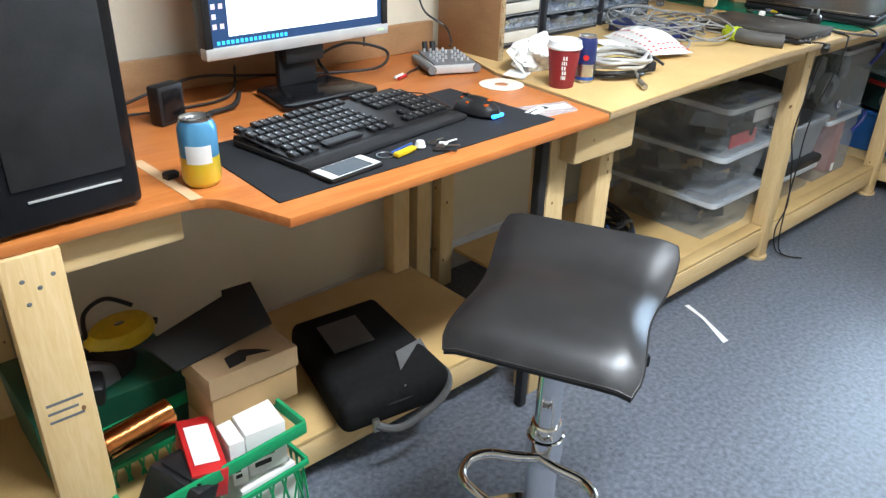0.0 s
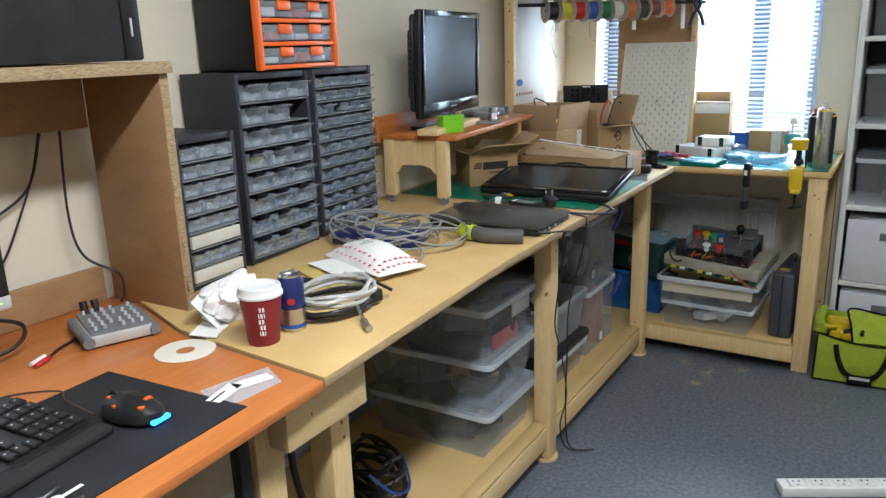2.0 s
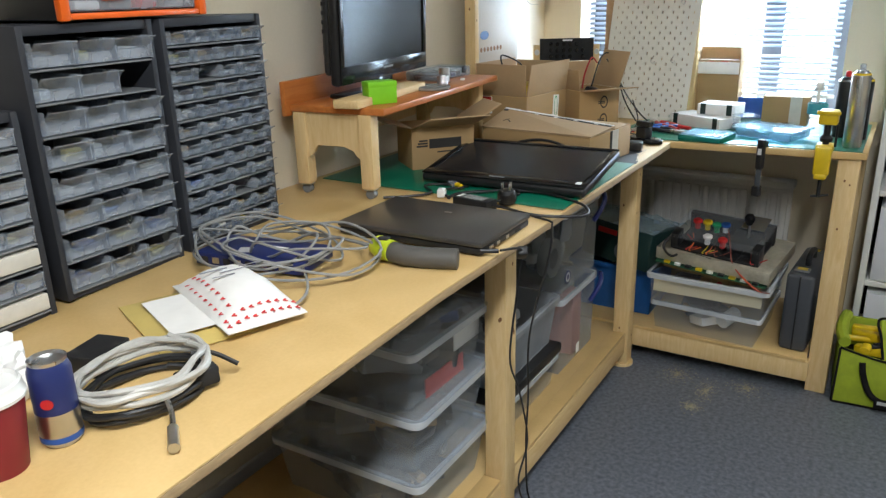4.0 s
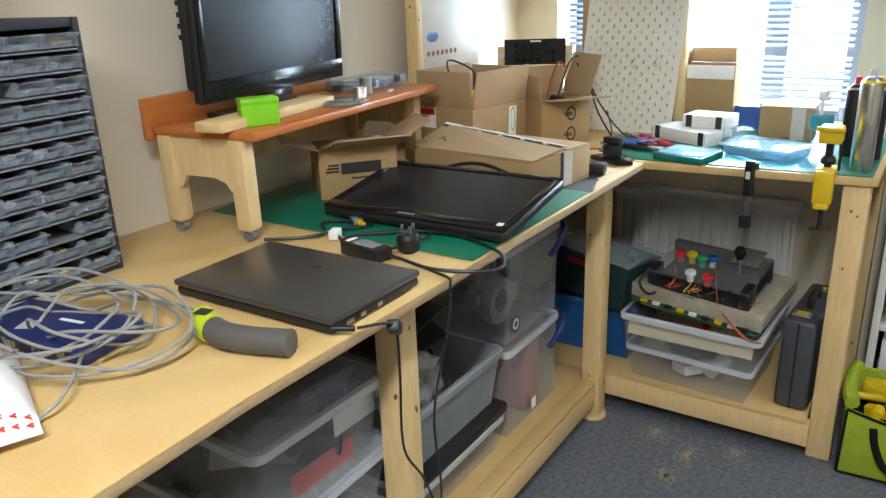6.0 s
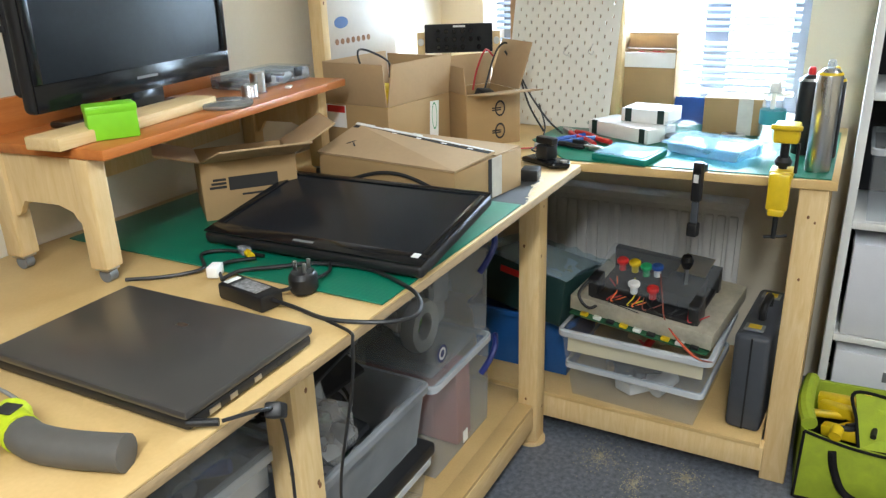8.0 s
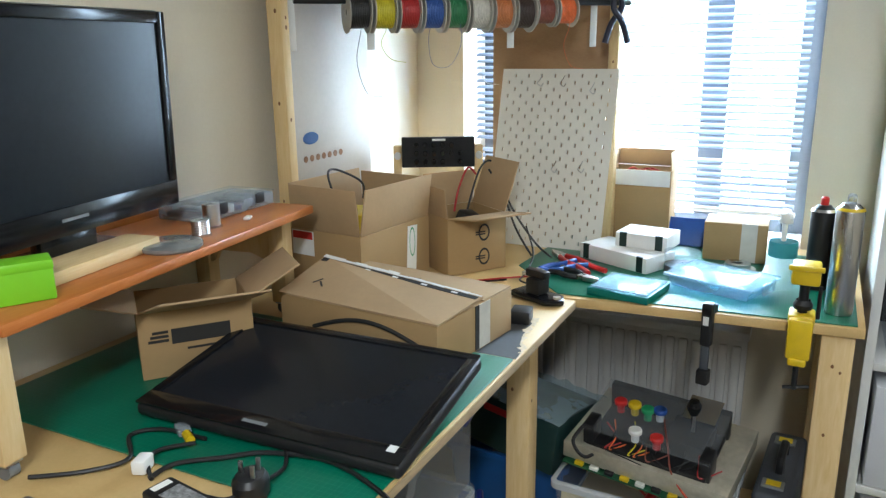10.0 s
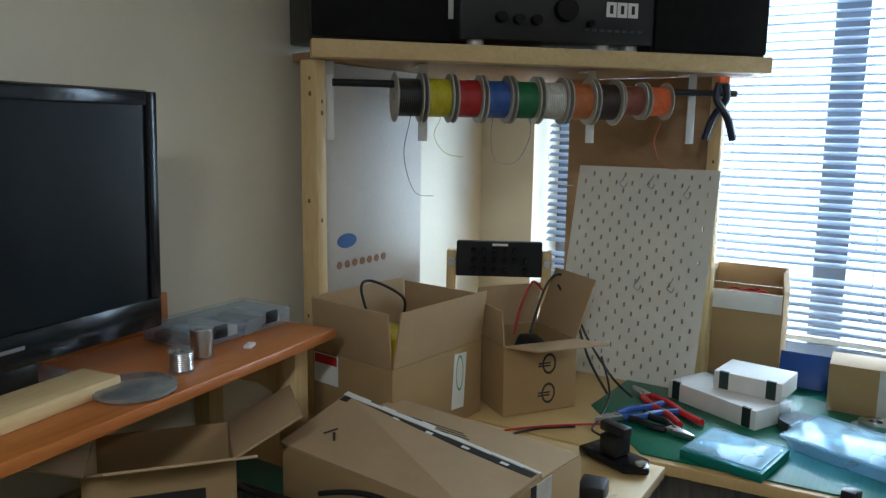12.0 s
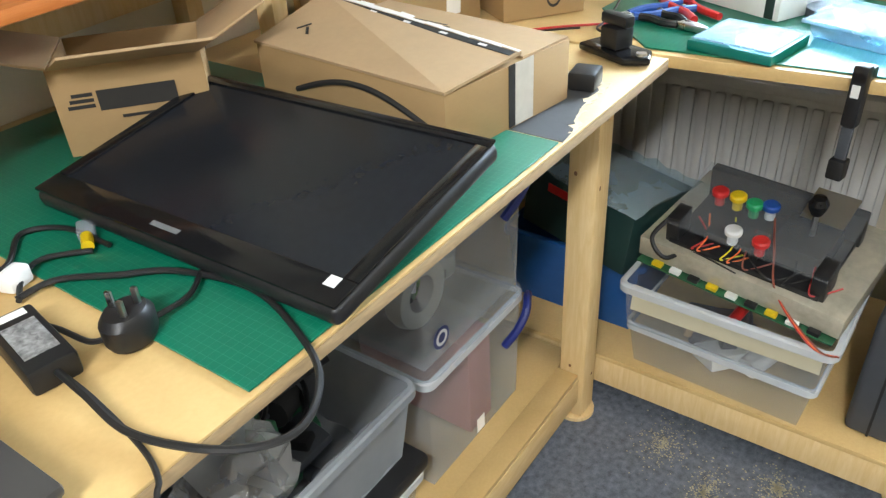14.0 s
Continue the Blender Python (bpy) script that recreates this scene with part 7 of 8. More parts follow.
MIX = [(BLACK, "black_part", "part"), (GREY, "grey_part", "part"), (MIDGREY, "grey_part", "part"), (MATTE, "black_part", "part"), (BLACK, "black_part", "part"), (CARD, "card_piece", "card"), (SILVER, "silver_part", "part"), (BLUE, "blue_part", "part"), (RED, "red_part", "part"), (CARD, "card_piece", "card"), (BLACK, "black_adapter", "adapter")]
DARKMIX = MIX[:5] * 3 + MIX[5:8] + MIX[10:] * 3 + [(MATTE, "black_part", "part")] * 4
LZ = 0.1405
tb = None
for k, (z, h) in enumerate(((LZ, 0.158), (LZ + 0.169, 0.158), (LZ + 0.338, 0.158))):
    tb = tub("storage_tub", (2.755, 1.575, z, 0, 0, (0, 1.0, -1.2)[k]), 0.335, 0.44, h, ("clear storage tub with ribbed sides at the bottom of a stack", "clear lidded storage tub full of parts in a stack", "clear lidded storage tub of parts on top of a stack")[k], TUBC, 0.014, TUBC, 0.88, k == 0)
    fill(tb, 0.35, 0.46, h, 60, 10 + k, DARKMIX, 0.95, 1.25)
rb_top = tb
bm = bm_new()
block(bm, -0.10, 0.07, -0.218, -0.213, 0.03, 0.10, 0.002)
single("red_tray", bm, RED, rb_top.matrix_basis @ pose(0.03, 0.025, -0.03) @ Matrix.Diagonal((1, 1, 0.7, 1)), "red plastic tray inside a clear tub", "tray")
bm = bm_new()
block(bm, 0.04, 0.16, -0.222, -0.219, 0.07, 0.115)
bars(bm, 0.05, 0.075, 0.09, 0.03, 3, -0.2222, 4)
single("paper_label", bm, PAPER, rb_top.matrix_basis @ pose(0, 0.018, 0), "white printed label inside a clear tub", "label")
bm = bm_new()
slab(bm, [(-0.12, -0.02), (0.02, -0.06), (0.10, 0.03), (0.02, 0.14), (-0.10, 0.10)], 0.168, 0.171)
flat(bm, [(-0.02, -0.05, 0.17), (0.10, 0.0, 0.168), (0.06, 0.05, 0.235), (-0.02, 0.04, 0.23)], 0.002)
single("green_sheet", bm, GREEN, rb_top.matrix_basis.copy(), "folded green plastic sheet lying on a tub", "sheet")
bm = bm_new()
lathe(bm, [(0.05, 0.0), (0.085, 0.0), (0.09, 0.03), (0.08, 0.045), (0.05, 0.05)], 24)
single("black_ring", bm, MATTE, rb_top.matrix_basis @ pose(0.09, 0.03, 0.17, 0, 0, 0), "round black ring lying on a tub", "ring")

# second bay
r2 = tub("storage_box", (3.655, 1.565, LZ), 0.315, 0.36, 0.272, "large clear box with a blue handle holding pink folders", TUBC, 0.010, TUB, 0.97)
r1 = tub("storage_box", (3.655, 1.565, LZ + 0.290), 0.315, 0.36, 0.275, "large clear box of white cable reels on another box", TUBC, 0.010, TUB, 0.97)
for t, z in ((r1, 0.268), (r2, 0.266)):
    bm = bm_new()
    tube(bm, [(0.075, -0.195, z - 0.075), (0.095, -0.212, z - 0.04), (0.12, -0.216, z - 0.012), (0.145, -0.205, z + 0.002), (0.16, -0.198, z)], 0.0085, 8)
    part("handle", bm, mat("blue_box_handle", (0.01, 0.02, 0.14), 0.4), t, "dark blue clip handle")
bm = bm_new()
block(bm, -0.06, 0.02, -0.165, 0.12, 0.006, 0.235, 0.004)
single("pink_folder", bm, mat("pink_card", (0.40, 0.17, 0.14), 0.8, vary=0.08), r2.matrix_basis @ pose(0.05, 0, 0), "pink card folder standing in a clear box", "folder")
bm = bm_new()
block(bm, -0.012, 0.014, -0.1832, -0.182, 0.02, 0.055)
part("sticker", bm, PAPER, r2, "white barcode sticker")
bm = bm_new()
lathe(bm, [(0.0, 0), (0.022, 0), (0.022, 0.001), (0.0, 0.001)], 24, pose(-0.11, -0.182, 0.05, 90, 0, 0))
rd = part("round_mark", bm, NAVY, r1, "dark round printed mark")
bm = bm_new()
lathe(bm, [(0.010, 0.0012), (0.016, 0.0012), (0.016, 0.0016), (0.010, 0.0016)], 20, pose(-0.11, -0.182, 0.05, 90, 0, 0))
part("round_mark_ring", bm, WHITE, rd)
for k in range(4):
    bm = bm_new()
    lathe(bm, [(0.035, -0.015), (0.065, -0.018), (0.07, 0.0), (0.065, 0.018), (0.035, 0.015), (0.035, -0.015)], 24, pose(-0.07 + 0.045 * k, -0.10 + 0.06 * (k % 2), 0.09 + 0.05 * (k % 3), 90, 20, 20 * k))
    single("white_cable_reel", bm, (GREYCABLE, SILVER, MIDGREY, GREYCABLE)[k], r1.matrix_basis.copy(), "coiled white cable inside a clear box", "cable coil", "coils in a clear box")
fill(r1, 0.29, 0.33, 0.2, 8, 44, [(WHITE, "white_part", "part"), (CLOUDY, "clear_part", "part"), (LIME, "lime_part", "part")], 0.5)

g0 = tub("storage_tub", (3.245, 1.565, LZ), 0.40, 0.38, 0.115, "low clear tub at the bottom of a stack", None, 0.012, None, 0.93, 1)
fill(g0, 0.36, 0.34, 0.1, 9, 61, MIX)
bm = bm_new()
block(bm, -0.215, 0.215, -0.205, 0.205, 0.1155, 0.150, 0.010)
single("black_tray", bm, BLACK, g0.matrix_basis.copy(), "black plastic tray between two tubs", "tray")
g1 = tub("grey_tub", (3.245, 1.565, LZ + 0.1505), 0.40, 0.38, 0.165, "cloudy grey open tub of cables and parts", clear("cloudy_grey_plastic", (0.55, 0.58, 0.62), 0.45, 0.35), 0.012, None, 0.90, 1)
fill(g1, 0.36, 0.36, 0.16, 16, 71, [(BLACK, "black_part", "part"), (MATTE, "black_part", "part"), (GREY, "grey_part", "part"), (BOARDGREEN, "circuit_board", "part")], 0.9)
coils(g1, 3, 5, 0.12, 0.13, CABLE)
cb = thing("bagged_part", g1.matrix_basis @ pose(-0.10, -0.10, 0.13), "crumpled clear bag of dark parts on a tub", "plastic bag")
bm = bm_new()
bmesh.ops.create_icosphere(bm, subdivisions=3, radius=0.085)
for v in bm.verts:
    f = 1 + 0.45 * noise.noise(v.co * 38) + 0.25 * noise.noise(v.co * 80)
    v.co = Vector((v.co.x, v.co.y, v.co.z * 0.9)) * f + Vector((0, 0, 0.05))
part("film", bm, BAG, cb)
bm = bm_new()
block(bm, -0.045, 0.045, -0.03, 0.03, 0.01, 0.06, 0.01, pose(0, 0, 0, 10, 20, 30))
part("spare_part", bm, MATTE, cb)
pl = thing("black_bracket", g1.matrix_basis @ pose(0.09, 0.04, 0.165, 12, -14, -20), "black perforated metal bracket lying on a tub", "bracket")
bm = bm_new()
block(bm, -0.10, 0.10, -0.06, 0.06, 0.0, 0.012, 0.002)
part("plate", bm, BLACK, pl)
for k in range(3):
    bm = bm_new()
    lathe(bm, [(0, 0), (0.014, 0), (0.014, 0.0006), (0, 0.0006)], 16, pose(-0.06 + k * 0.055, -0.02, 0.0122))
    part("hole", bm, INK, pl)
bm = bm_new()
slab(bm, [(-0.16, -0.05), (0.13, -0.10), (0.16, 0.06), (0.02, 0.10), (-0.14, 0.07)], 0.0, 0.012, 0.003)
single("plastic_sheet", bm, BLACK, g1.matrix_basis @ pose(0.02, 0.03, 0.25, 8, -6, 15), "black plastic panel on top of clutter", "panel")
bm = bm_new()
for k in range(4):
    block(bm, -0.05, 0.05, -0.03, 0.03, 0, 0.05, 0.01, pose(0.03 * k - 0.05, 0.06, 0.17 + 0.01 * k, 10 * k, 15, 30 * k))
single("black_clutter", bm, MATTE, g1.matrix_basis.copy(), "heap of black parts holding up a panel", "clutter", "", "stuff")

# ---- below the window bench ----
bt = tub("blue_tub", (4.26, 1.42, LZ), 0.30, 0.34, 0.20, "deep blue plastic tub with a dark box on top", BLUETUB, 0.014, None, 0.9)
fill(bt, 0.24, 0.28, 0.19, 8, 91, [(BLACK, "black_part", "part"), (MIDGREY, "grey_cloth", "cloth"), (GREY, "grey_part", "part")], 0.95)
gbx = thing("power_tool_box", (4.19, 1.385, LZ + 0.205, 4, 5, -14), "dark green tool carton with red print in a clear wrap", "box")
bm = bm_new()
block(bm, -0.11, 0.11, -0.15, 0.15, 0.0, 0.15, 0.004)
part("carton", bm, mat("dark_green_card", (0.012, 0.035, 0.032), 0.4, vary=0.15, scale=10), gbx)
bm = bm_new()
block(bm, -0.1112, -0.1102, 0.0, 0.085, 0.105, 0.125)
part("red_print", bm, RED, gbx, "red printed mark")
bm = bm_new()
lathe(bm, [(0, 0), (0.03, 0), (0.026, 0.004), (0, 0.004)], 16, pose(-0.1105, -0.02, 0.05, 0, -90, 0) @ Matrix.Diagonal((1, 0.7, 1, 1)))
part("picture_mark", bm, MIDGREY, gbx)
bm = bm_new()
bmesh.ops.create_grid(bm, x_segments=10, y_segments=12, size=0.5)
for v in bm.verts:
    v.co = Vector((v.co.x * 0.26, v.co.y * 0.33, 0.155 + 0.03 * abs(noise.noise(v.co * 6)) + 0.03 * (0.5 - abs(v.co.x))))
part("clear_wrap", bm, AQUA, gbx, "crumpled clear wrap")

cbx = tub("clear_parts_box", (4.178, 1.03, LZ, 0, 0, -3), 0.33, 0.385, 0.115, "clear tub below an open clear tub", None, 0.008, None, 0.92)
fill(cbx, 0.30, 0.34, 0.10, 9, 101, [(GREY, "grey_part", "part"), (CARD, "card_piece", "card"), (WHITE, "white_part", "part")])
cby = tub("clear_parts_box", (4.165, 1.03, LZ + 0.116, 0, 0, -2), 0.35, 0.405, 0.115, "open clear tub of card and coloured tools", None, 0.014, None, 0.95)
bm = bm_new()
flat(bm, [(-0.172, -0.19, 0.05), (-0.172, 0.19, 0.045), (-0.165, 0.19, 0.105), (-0.165, -0.19, 0.095)], 0.002)
single("cream_card", bm, mat("cream_card", (0.62, 0.54, 0.35), 0.85, vary=0.08), cby.matrix_basis @ pose(0.008, 0, -0.004), "strip of cream card inside a clear tub", "card")
fill(cby, 0.32, 0.36, 0.11, 9, 111, [(CARD, "card_piece", "card"), (CARDIN, "card_piece", "card"), (BLUE, "blue_tool", "tool"), (RED, "red_tool", "tool"), (BLACK, "black_part", "part")], 0.9)

psu = thing("metal_power_unit", (4.180, 1.02, LZ + 0.262, 3, -6, -8), "dusty metal power unit with a circuit board below", "power unit")
bm = bm_new()
block(bm, -0.15, 0.15, -0.21, 0.20, 0.012, 0.058, 0.002)
part("casing", bm, mat("dull_galvanised_steel", (0.46, 0.43, 0.34), 0.42, metal=0.35, vary=0.25, scale=14, bump=0.1), psu)
bm = bm_new()
block(bm, -0.165, 0.15, -0.205, 0.195, 0.004, 0.007)
part("circuit_board", bm, BOARDGREEN, psu, "green circuit board")
for k in range(9):
    bm = bm_new()
    block(bm, -0.163, -0.150, -0.18 + k * 0.04, -0.158 + k * 0.04, 0.0072, 0.016, 0.001)
    part("component", bm, (BLACK, WHITE, YELLOW)[k % 3], psu)
bm = bm_new()
block(bm, -0.12, 0.12, -0.18, 0.18, -0.032, 0.0035, 0.004)
part("support", bm, CARD, psu)
ctl = thing("button_console", (4.130, 1.02, LZ + 0.318, 2, -10, -8), "home-made arcade button console with a clear top", "console")
bm = bm_new()
block(bm, -0.088, 0.088, -0.150, 0.150, 0.001, 0.014, 0.002)
part("base_plate", bm, BLACK, ctl)
for y in (-0.145, 0.145):
    bm = bm_new()
    block(bm, -0.085, -0.03, y - 0.014, y + 0.014, 0.0, 0.065, 0.003)
    part("bracket", bm, BLACK, ctl)
bm = bm_new()
block(bm, -0.08, 0.11, -0.16, 0.16, 0.066, 0.070, 0.001)
bm.transform(pose(0, 0, 0, 0, -9, 0))
part("top_plate", bm, clear("thin_clear_sheet", (0.95, 0.97, 0.99), 0.05, 0.06), ctl, "clear plastic top plate")
bm = bm_new()
block(bm, 0.09, 0.115, -0.155, 0.155, 0.0, 0.075, 0.003)
part("rear_bar", bm, BLACK, ctl)
bm = bm_new()
block(bm, -0.04, 0.07, -0.13, -0.03, 0.01, 0.055, 0.004)
part("joystick_base", bm, BLACK, ctl)
bm = bm_new()
rod(bm, (0.02, -0.085, 0.055), (0.02, -0.085, 0.115), 0.006, 12)
part("joystick_shaft", bm, STEEL, ctl)
bm = bm_new()
lathe(bm, [(0, -0.024), (0.010, -0.022), (0.016, -0.008), (0.018, 0.004), (0.012, 0.016), (0, 0.020)], 18, Matrix.Translation((0.02, -0.085, 0.128)))
part("joystick_knob", bm, GLOSSBLACK, ctl, "black joystick knob")
for x, y, mm in ((0.023, 0.101, RED), (0.026, 0.065, YELLOW), (0.021, 0.029, GREEN), (0.030, 0.0, BLUE), (-0.058, 0.032, WHITE), (-0.060, -0.023, RED)):
    z = 0.068 + 0.157 * x
    bm = bm_new()
    lathe(bm, [(0.0165, 0.0), (0.0165, 0.008), (0.013, 0.011), (0.0, 0.0115)], 20, Matrix.Translation((x, y, z + 0.003)))
    bt_ = part("button", bm, mm, ctl)
    bm = bm_new()
    lathe(bm, [(0.010, -0.022), (0.010, 0.0)], 14, Matrix.Translation((x, y, z)))
    part("button_stem", bm, mm if mm is not BLUE else WHITE, bt_)
rnd = random.Random(31)
for k in range(8):
    mm = (WIRES["red"], WIRES["orange"], CABLE, WIRES["yellow"], WIRES["brown"])[k % 5]
    y = rnd.uniform(-0.12, 0.12)
    bm = bm_new()
    tube(bm, [(rnd.uniform(-0.03, 0.03), y, 0.04), (-0.06, y + rnd.uniform(-0.04, 0.04), 0.03), (-0.09, y - 0.02, 0.012), (-0.05, y - 0.06, 0.02)], 0.0018)
    part("wire", bm, mm, ctl)
for k, mm in enumerate((WIRES["red"], WIRES["orange"], WIRES["brown"])):
    bm = bm_new()
    tube(bm, [(0.0, -0.02, 0.08), (-0.06, -0.05, 0.05 + 0.004 * k), (-0.10, -0.08, -0.005), (-0.15, -0.17 - 0.006 * k, -0.045), (-0.14, -0.22, -0.055)], 0.0018)
    part("loose_wire", bm, mm, ctl)
bm = bm_new()
block(bm, -0.06, 0.0, -0.02, 0.09, 0.012, 0.04, 0.003)
part("circuit", bm, BLACK, ctl)
bm = bm_new()
tube(bm, [(-0.07, 0.16, 0.05), (-0.11, 0.175, 0.02), (-0.12, 0.14, -0.01), (-0.09, 0.10, 0.0), (-0.10, 0.0, 0.0)], 0.005)
part("black_lead", bm, CABLE, ctl)
bm = bm_new()
block(bm, -0.004, 0.08, -0.10, -0.02, 0.0, 0.003, 0, pose(0.030, -0.035, 0.082, 0, -9, 0))
part("mirror_sheet", bm, mat("bright_foil", (0.6, 0.68, 0.78), 0.18, metal=0.9, vary=0.1), ctl, "shiny silver sheet")

cs = thing("tool_case", (4.225, 0.728, LZ, 0, 0, -4), "dark grey upright plastic power tool case", "tool case")
bm = bm_new()
block(bm, -0.17, 0.17, -0.045, 0.045, 0.0005, 0.285, 0.014, None, 3)
part("shell", bm, GREY, cs)
bm = bm_new()
block(bm, -0.171, 0.171, -0.0025, 0.0025, 0.005, 0.28)
part("seam", bm, BLACK, cs)
bm = bm_new()
tube(bm, [(-0.05, 0, 0.28), (-0.045, 0, 0.315), (0.045, 0, 0.315), (0.05, 0, 0.28)], 0.011, 8)
part("handle", bm, BLACK, cs)
for x in (-0.12, 0.11):
    bm = bm_new()
    block(bm, x - 0.02, x + 0.02, -0.02, 0.03, 0.2855, 0.292, 0.003)
    part("latch", bm, MIDGREY, cs, "grey latch")
    bm = bm_new()
    block(bm, x - 0.012, x + 0.012, -0.012, 0.02, 0.2922, 0.2935)
    part("latch_mark", bm, YELLOW, cs)

# ---- lime tool bag ----
tbg = thing("tool_bag", (4.148, 0.43, 0.0, 0, 0, 4), "lime canvas tool bag with black piping, open, full of yellow tools", "tool bag")


def sheet_x(outline, x, thick):
    """A cloth panel across x: its outline in y and z."""
    b = bm_new()
    slab(b, outline, 0, thick, 0.003)
    b.transform(Matrix(((0, 0, 1, x), (1, 0, 0, 0), (0, 1, 0, 0), (0, 0, 0, 1))))
    return b


front_top = [(0.165, 0.208), (0.12, 0.196), (0.05, 0.182), (-0.03, 0.176), (-0.10, 0.180), (-0.165, 0.192)]
part("front_panel", sheet_x([(-0.17, 0.001), (0.17, 0.001)] + front_top, -0.12, 0.014), LIMECLOTH, tbg)
part("back_panel", sheet_x([(-0.17, 0.001), (0.17, 0.001), (0.165, 0.225), (-0.165, 0.225)], 0.126, 0.014), LIMECLOTH, tbg)
for y in (-0.17, 0.156):
    bm = bm_new()
    block(bm, -0.1055, 0.1255, y, y + 0.014, 0.001, 0.205, 0.004)
    part("side_panel", bm, LIMECLOTH, tbg)
# black block added to fill the bag, standing in for its shaded inside
bm = bm_new()
block(bm, -0.105, 0.125, -0.155, 0.155, 0.001, 0.12, 0.004)
part("lining", bm, CLOTH, tbg, "dark fill for the shade inside the bag")
for pts in ([(-0.121, y, z) for y, z in front_top], [(-0.121, 0.169, 0.004), (-0.121, 0.167, 0.10), (-0.121, 0.165, 0.206)], [(-0.121, 0.168, 0.004), (-0.121, 0, 0.004), (-0.121, -0.168, 0.004)]):
    bm = bm_new()
    tube(bm, pts, 0.004, 6)
    part("piping", bm, CLOTH, tbg, "black edge piping")
bm = bm_new()
tube(bm, [(-0.105, 0.155, 0.222), (-0.04, 0.165, 0.232), (0.04, 0.16, 0.240), (0.11, 0.15, 0.236)], 0.020, 10)
part("rim_roll", bm, LIMECLOTH, tbg, "rolled-down side of the opening")
bm = bm_new()
flat(bm, [(-0.104, -0.165, 0.186), (-0.104, 0.035, 0.176), (-0.030, 0.055, 0.292), (0.010, -0.165, 0.262)], 0.012)
lid_b = part("lid", bm, LIMECLOTH, tbg, "lime lid propped half open")
bm = bm_new()
tube(bm, [(-0.104, 0.037, 0.178), (-0.066, 0.048, 0.236), (-0.030, 0.057, 0.294), (-0.012, -0.05, 0.280), (0.010, -0.165, 0.264)], 0.0045, 6)
part("lid_piping", bm, CLOTH, lid_b)
bm = bm_new()
tube(bm, [(-0.1235, 0.095, 0.165), (-0.128, 0.085, 0.115), (-0.134, 0.055, 0.055), (-0.136, 0.0, 0.035), (-0.134, -0.055, 0.055), (-0.128, -0.085, 0.115), (-0.1235, -0.095, 0.165)], 0.010, 8)
part("handle", bm, CLOTH, tbg, "black webbing handle")
bm = bm_new()
block(bm, -0.148, -0.1462, -0.045, 0.045, 0.018, 0.055, 0.0008)
pk = part("badge", bm, CLOTH, tbg, "black badge with pale print")
bm = bm_new()
block(bm, -0.149, -0.1482, -0.036, 0.036, 0.034, 0.046)
part("badge_print", bm, SILVER, pk)
for x, y, a, tilt, ln in ((-0.055, 0.07, 70, 8, 0.10), (0.02, 0.075, 60, 10, 0.11), (0.07, 0.08, 82, 4, 0.10)):
    bm = bm_new()
    block(bm, -ln / 2, ln / 2, -0.017, 0.017, 0.0, 0.032, 0.007, pose(x, y, 0.168 + 0.02 * (x > 0), 0, tilt, a))
    single("yellow_tool", bm, YELLOW, tbg.matrix_basis.copy(), "yellow plastic tool lying in an open tool bag", "tool", "tools in the bag")
rnd = random.Random(9)
for k in range(9):
    bm = bm_new()
    a = Vector((rnd.uniform(-0.08, 0.08), rnd.uniform(0.0, 0.12), 0.185 + 0.004 * k))
    d = Vector((rnd.uniform(-0.6, 0.2), rnd.uniform(-1, 1), rnd.uniform(-0.1, 0.25))).normalized() * 0.045
    rod(bm, a - d, a + d, rnd.uniform(0.007, 0.012), 12)
    single("hand_tool", bm, YELLOW if k % 3 == 0 else BLACK, tbg.matrix_basis.copy(), "tool handle lying in an open tool bag", "tool", "tools in the bag")
bm = bm_new()
rod(bm, (-0.118, 0.095, 0.205), (-0.088, 0.088, 0.212), 0.015, 16)
single("hand_tool", bm, YELLOW, tbg.matrix_basis.copy(), "round yellow tool end poking over a bag's edge", "tool", "tools in the bag")

# ---- shelving unit by the window ----
su = thing("shelving_unit", (4.34, 0.575, 0), "white shelving unit with boxes and drawers", "shelving unit")
bm = bm_new()
block(bm, 0.0, 0.34, -0.022, 0.0, 0.0005, 2.1, 0.002)
part("side_panel", bm, WHITE, su)
bm = bm_new()
block(bm, 0.0, 0.34, -0.80, -0.778, 0.0005, 2.1, 0.002)
part("side_panel", bm, WHITE, su)
for z in (0.02, 0.322, 0.658, 1.002, 1.352, 1.70, 2.05):
    bm = bm_new()
    block(bm, 0.002, 0.34, -0.7775, -0.0225, z, z + 0.02, 0.002)
    part("shelf", bm, WHITE, su)
bm = bm_new()
block(bm, 0.335, 0.341, -0.7775, -0.0225, 0.08, 2.05)
part("back_panel", bm, MATTE, su)
white_box = mat("white_fabric_box", (0.62, 0.63, 0.68), 0.8, vary=0.05, scale=8, bump=0.2, bump_scale=200)
for z, h in ((0.0405, 0.255), (0.3425, 0.275)):
    for y in (-0.21, -0.58):
        t = thing("fabric_box", (4.345, 0.575 + y, z), "white fabric storage box in a shelving unit", "storage box", "white fabric boxes")
        bm = bm_new()
        block(bm, 0.0, 0.31, -0.175, 0.175, 0.0005, h, 0.006)
        part("box", bm, white_box, t)
        bm = bm_new()
        block(bm, -0.004, -0.0003, -0.05, 0.05, h * 0.7, h * 0.82, 0.001)
        part("pull", bm, MIDGREY, t)
for i, (z, h) in enumerate(((0.6785, 0.20), (1.0225, 0.22), (1.3725, 0.22), (1.7205, 0.22))):
    for y in (-0.21, -0.58):
        t = tub("shelf_box", (4.50, 0.575 + y, z), 0.29, 0.33, h, "clear plastic box of parts on a white shelf", None, 0.008, TUB, 0.95)
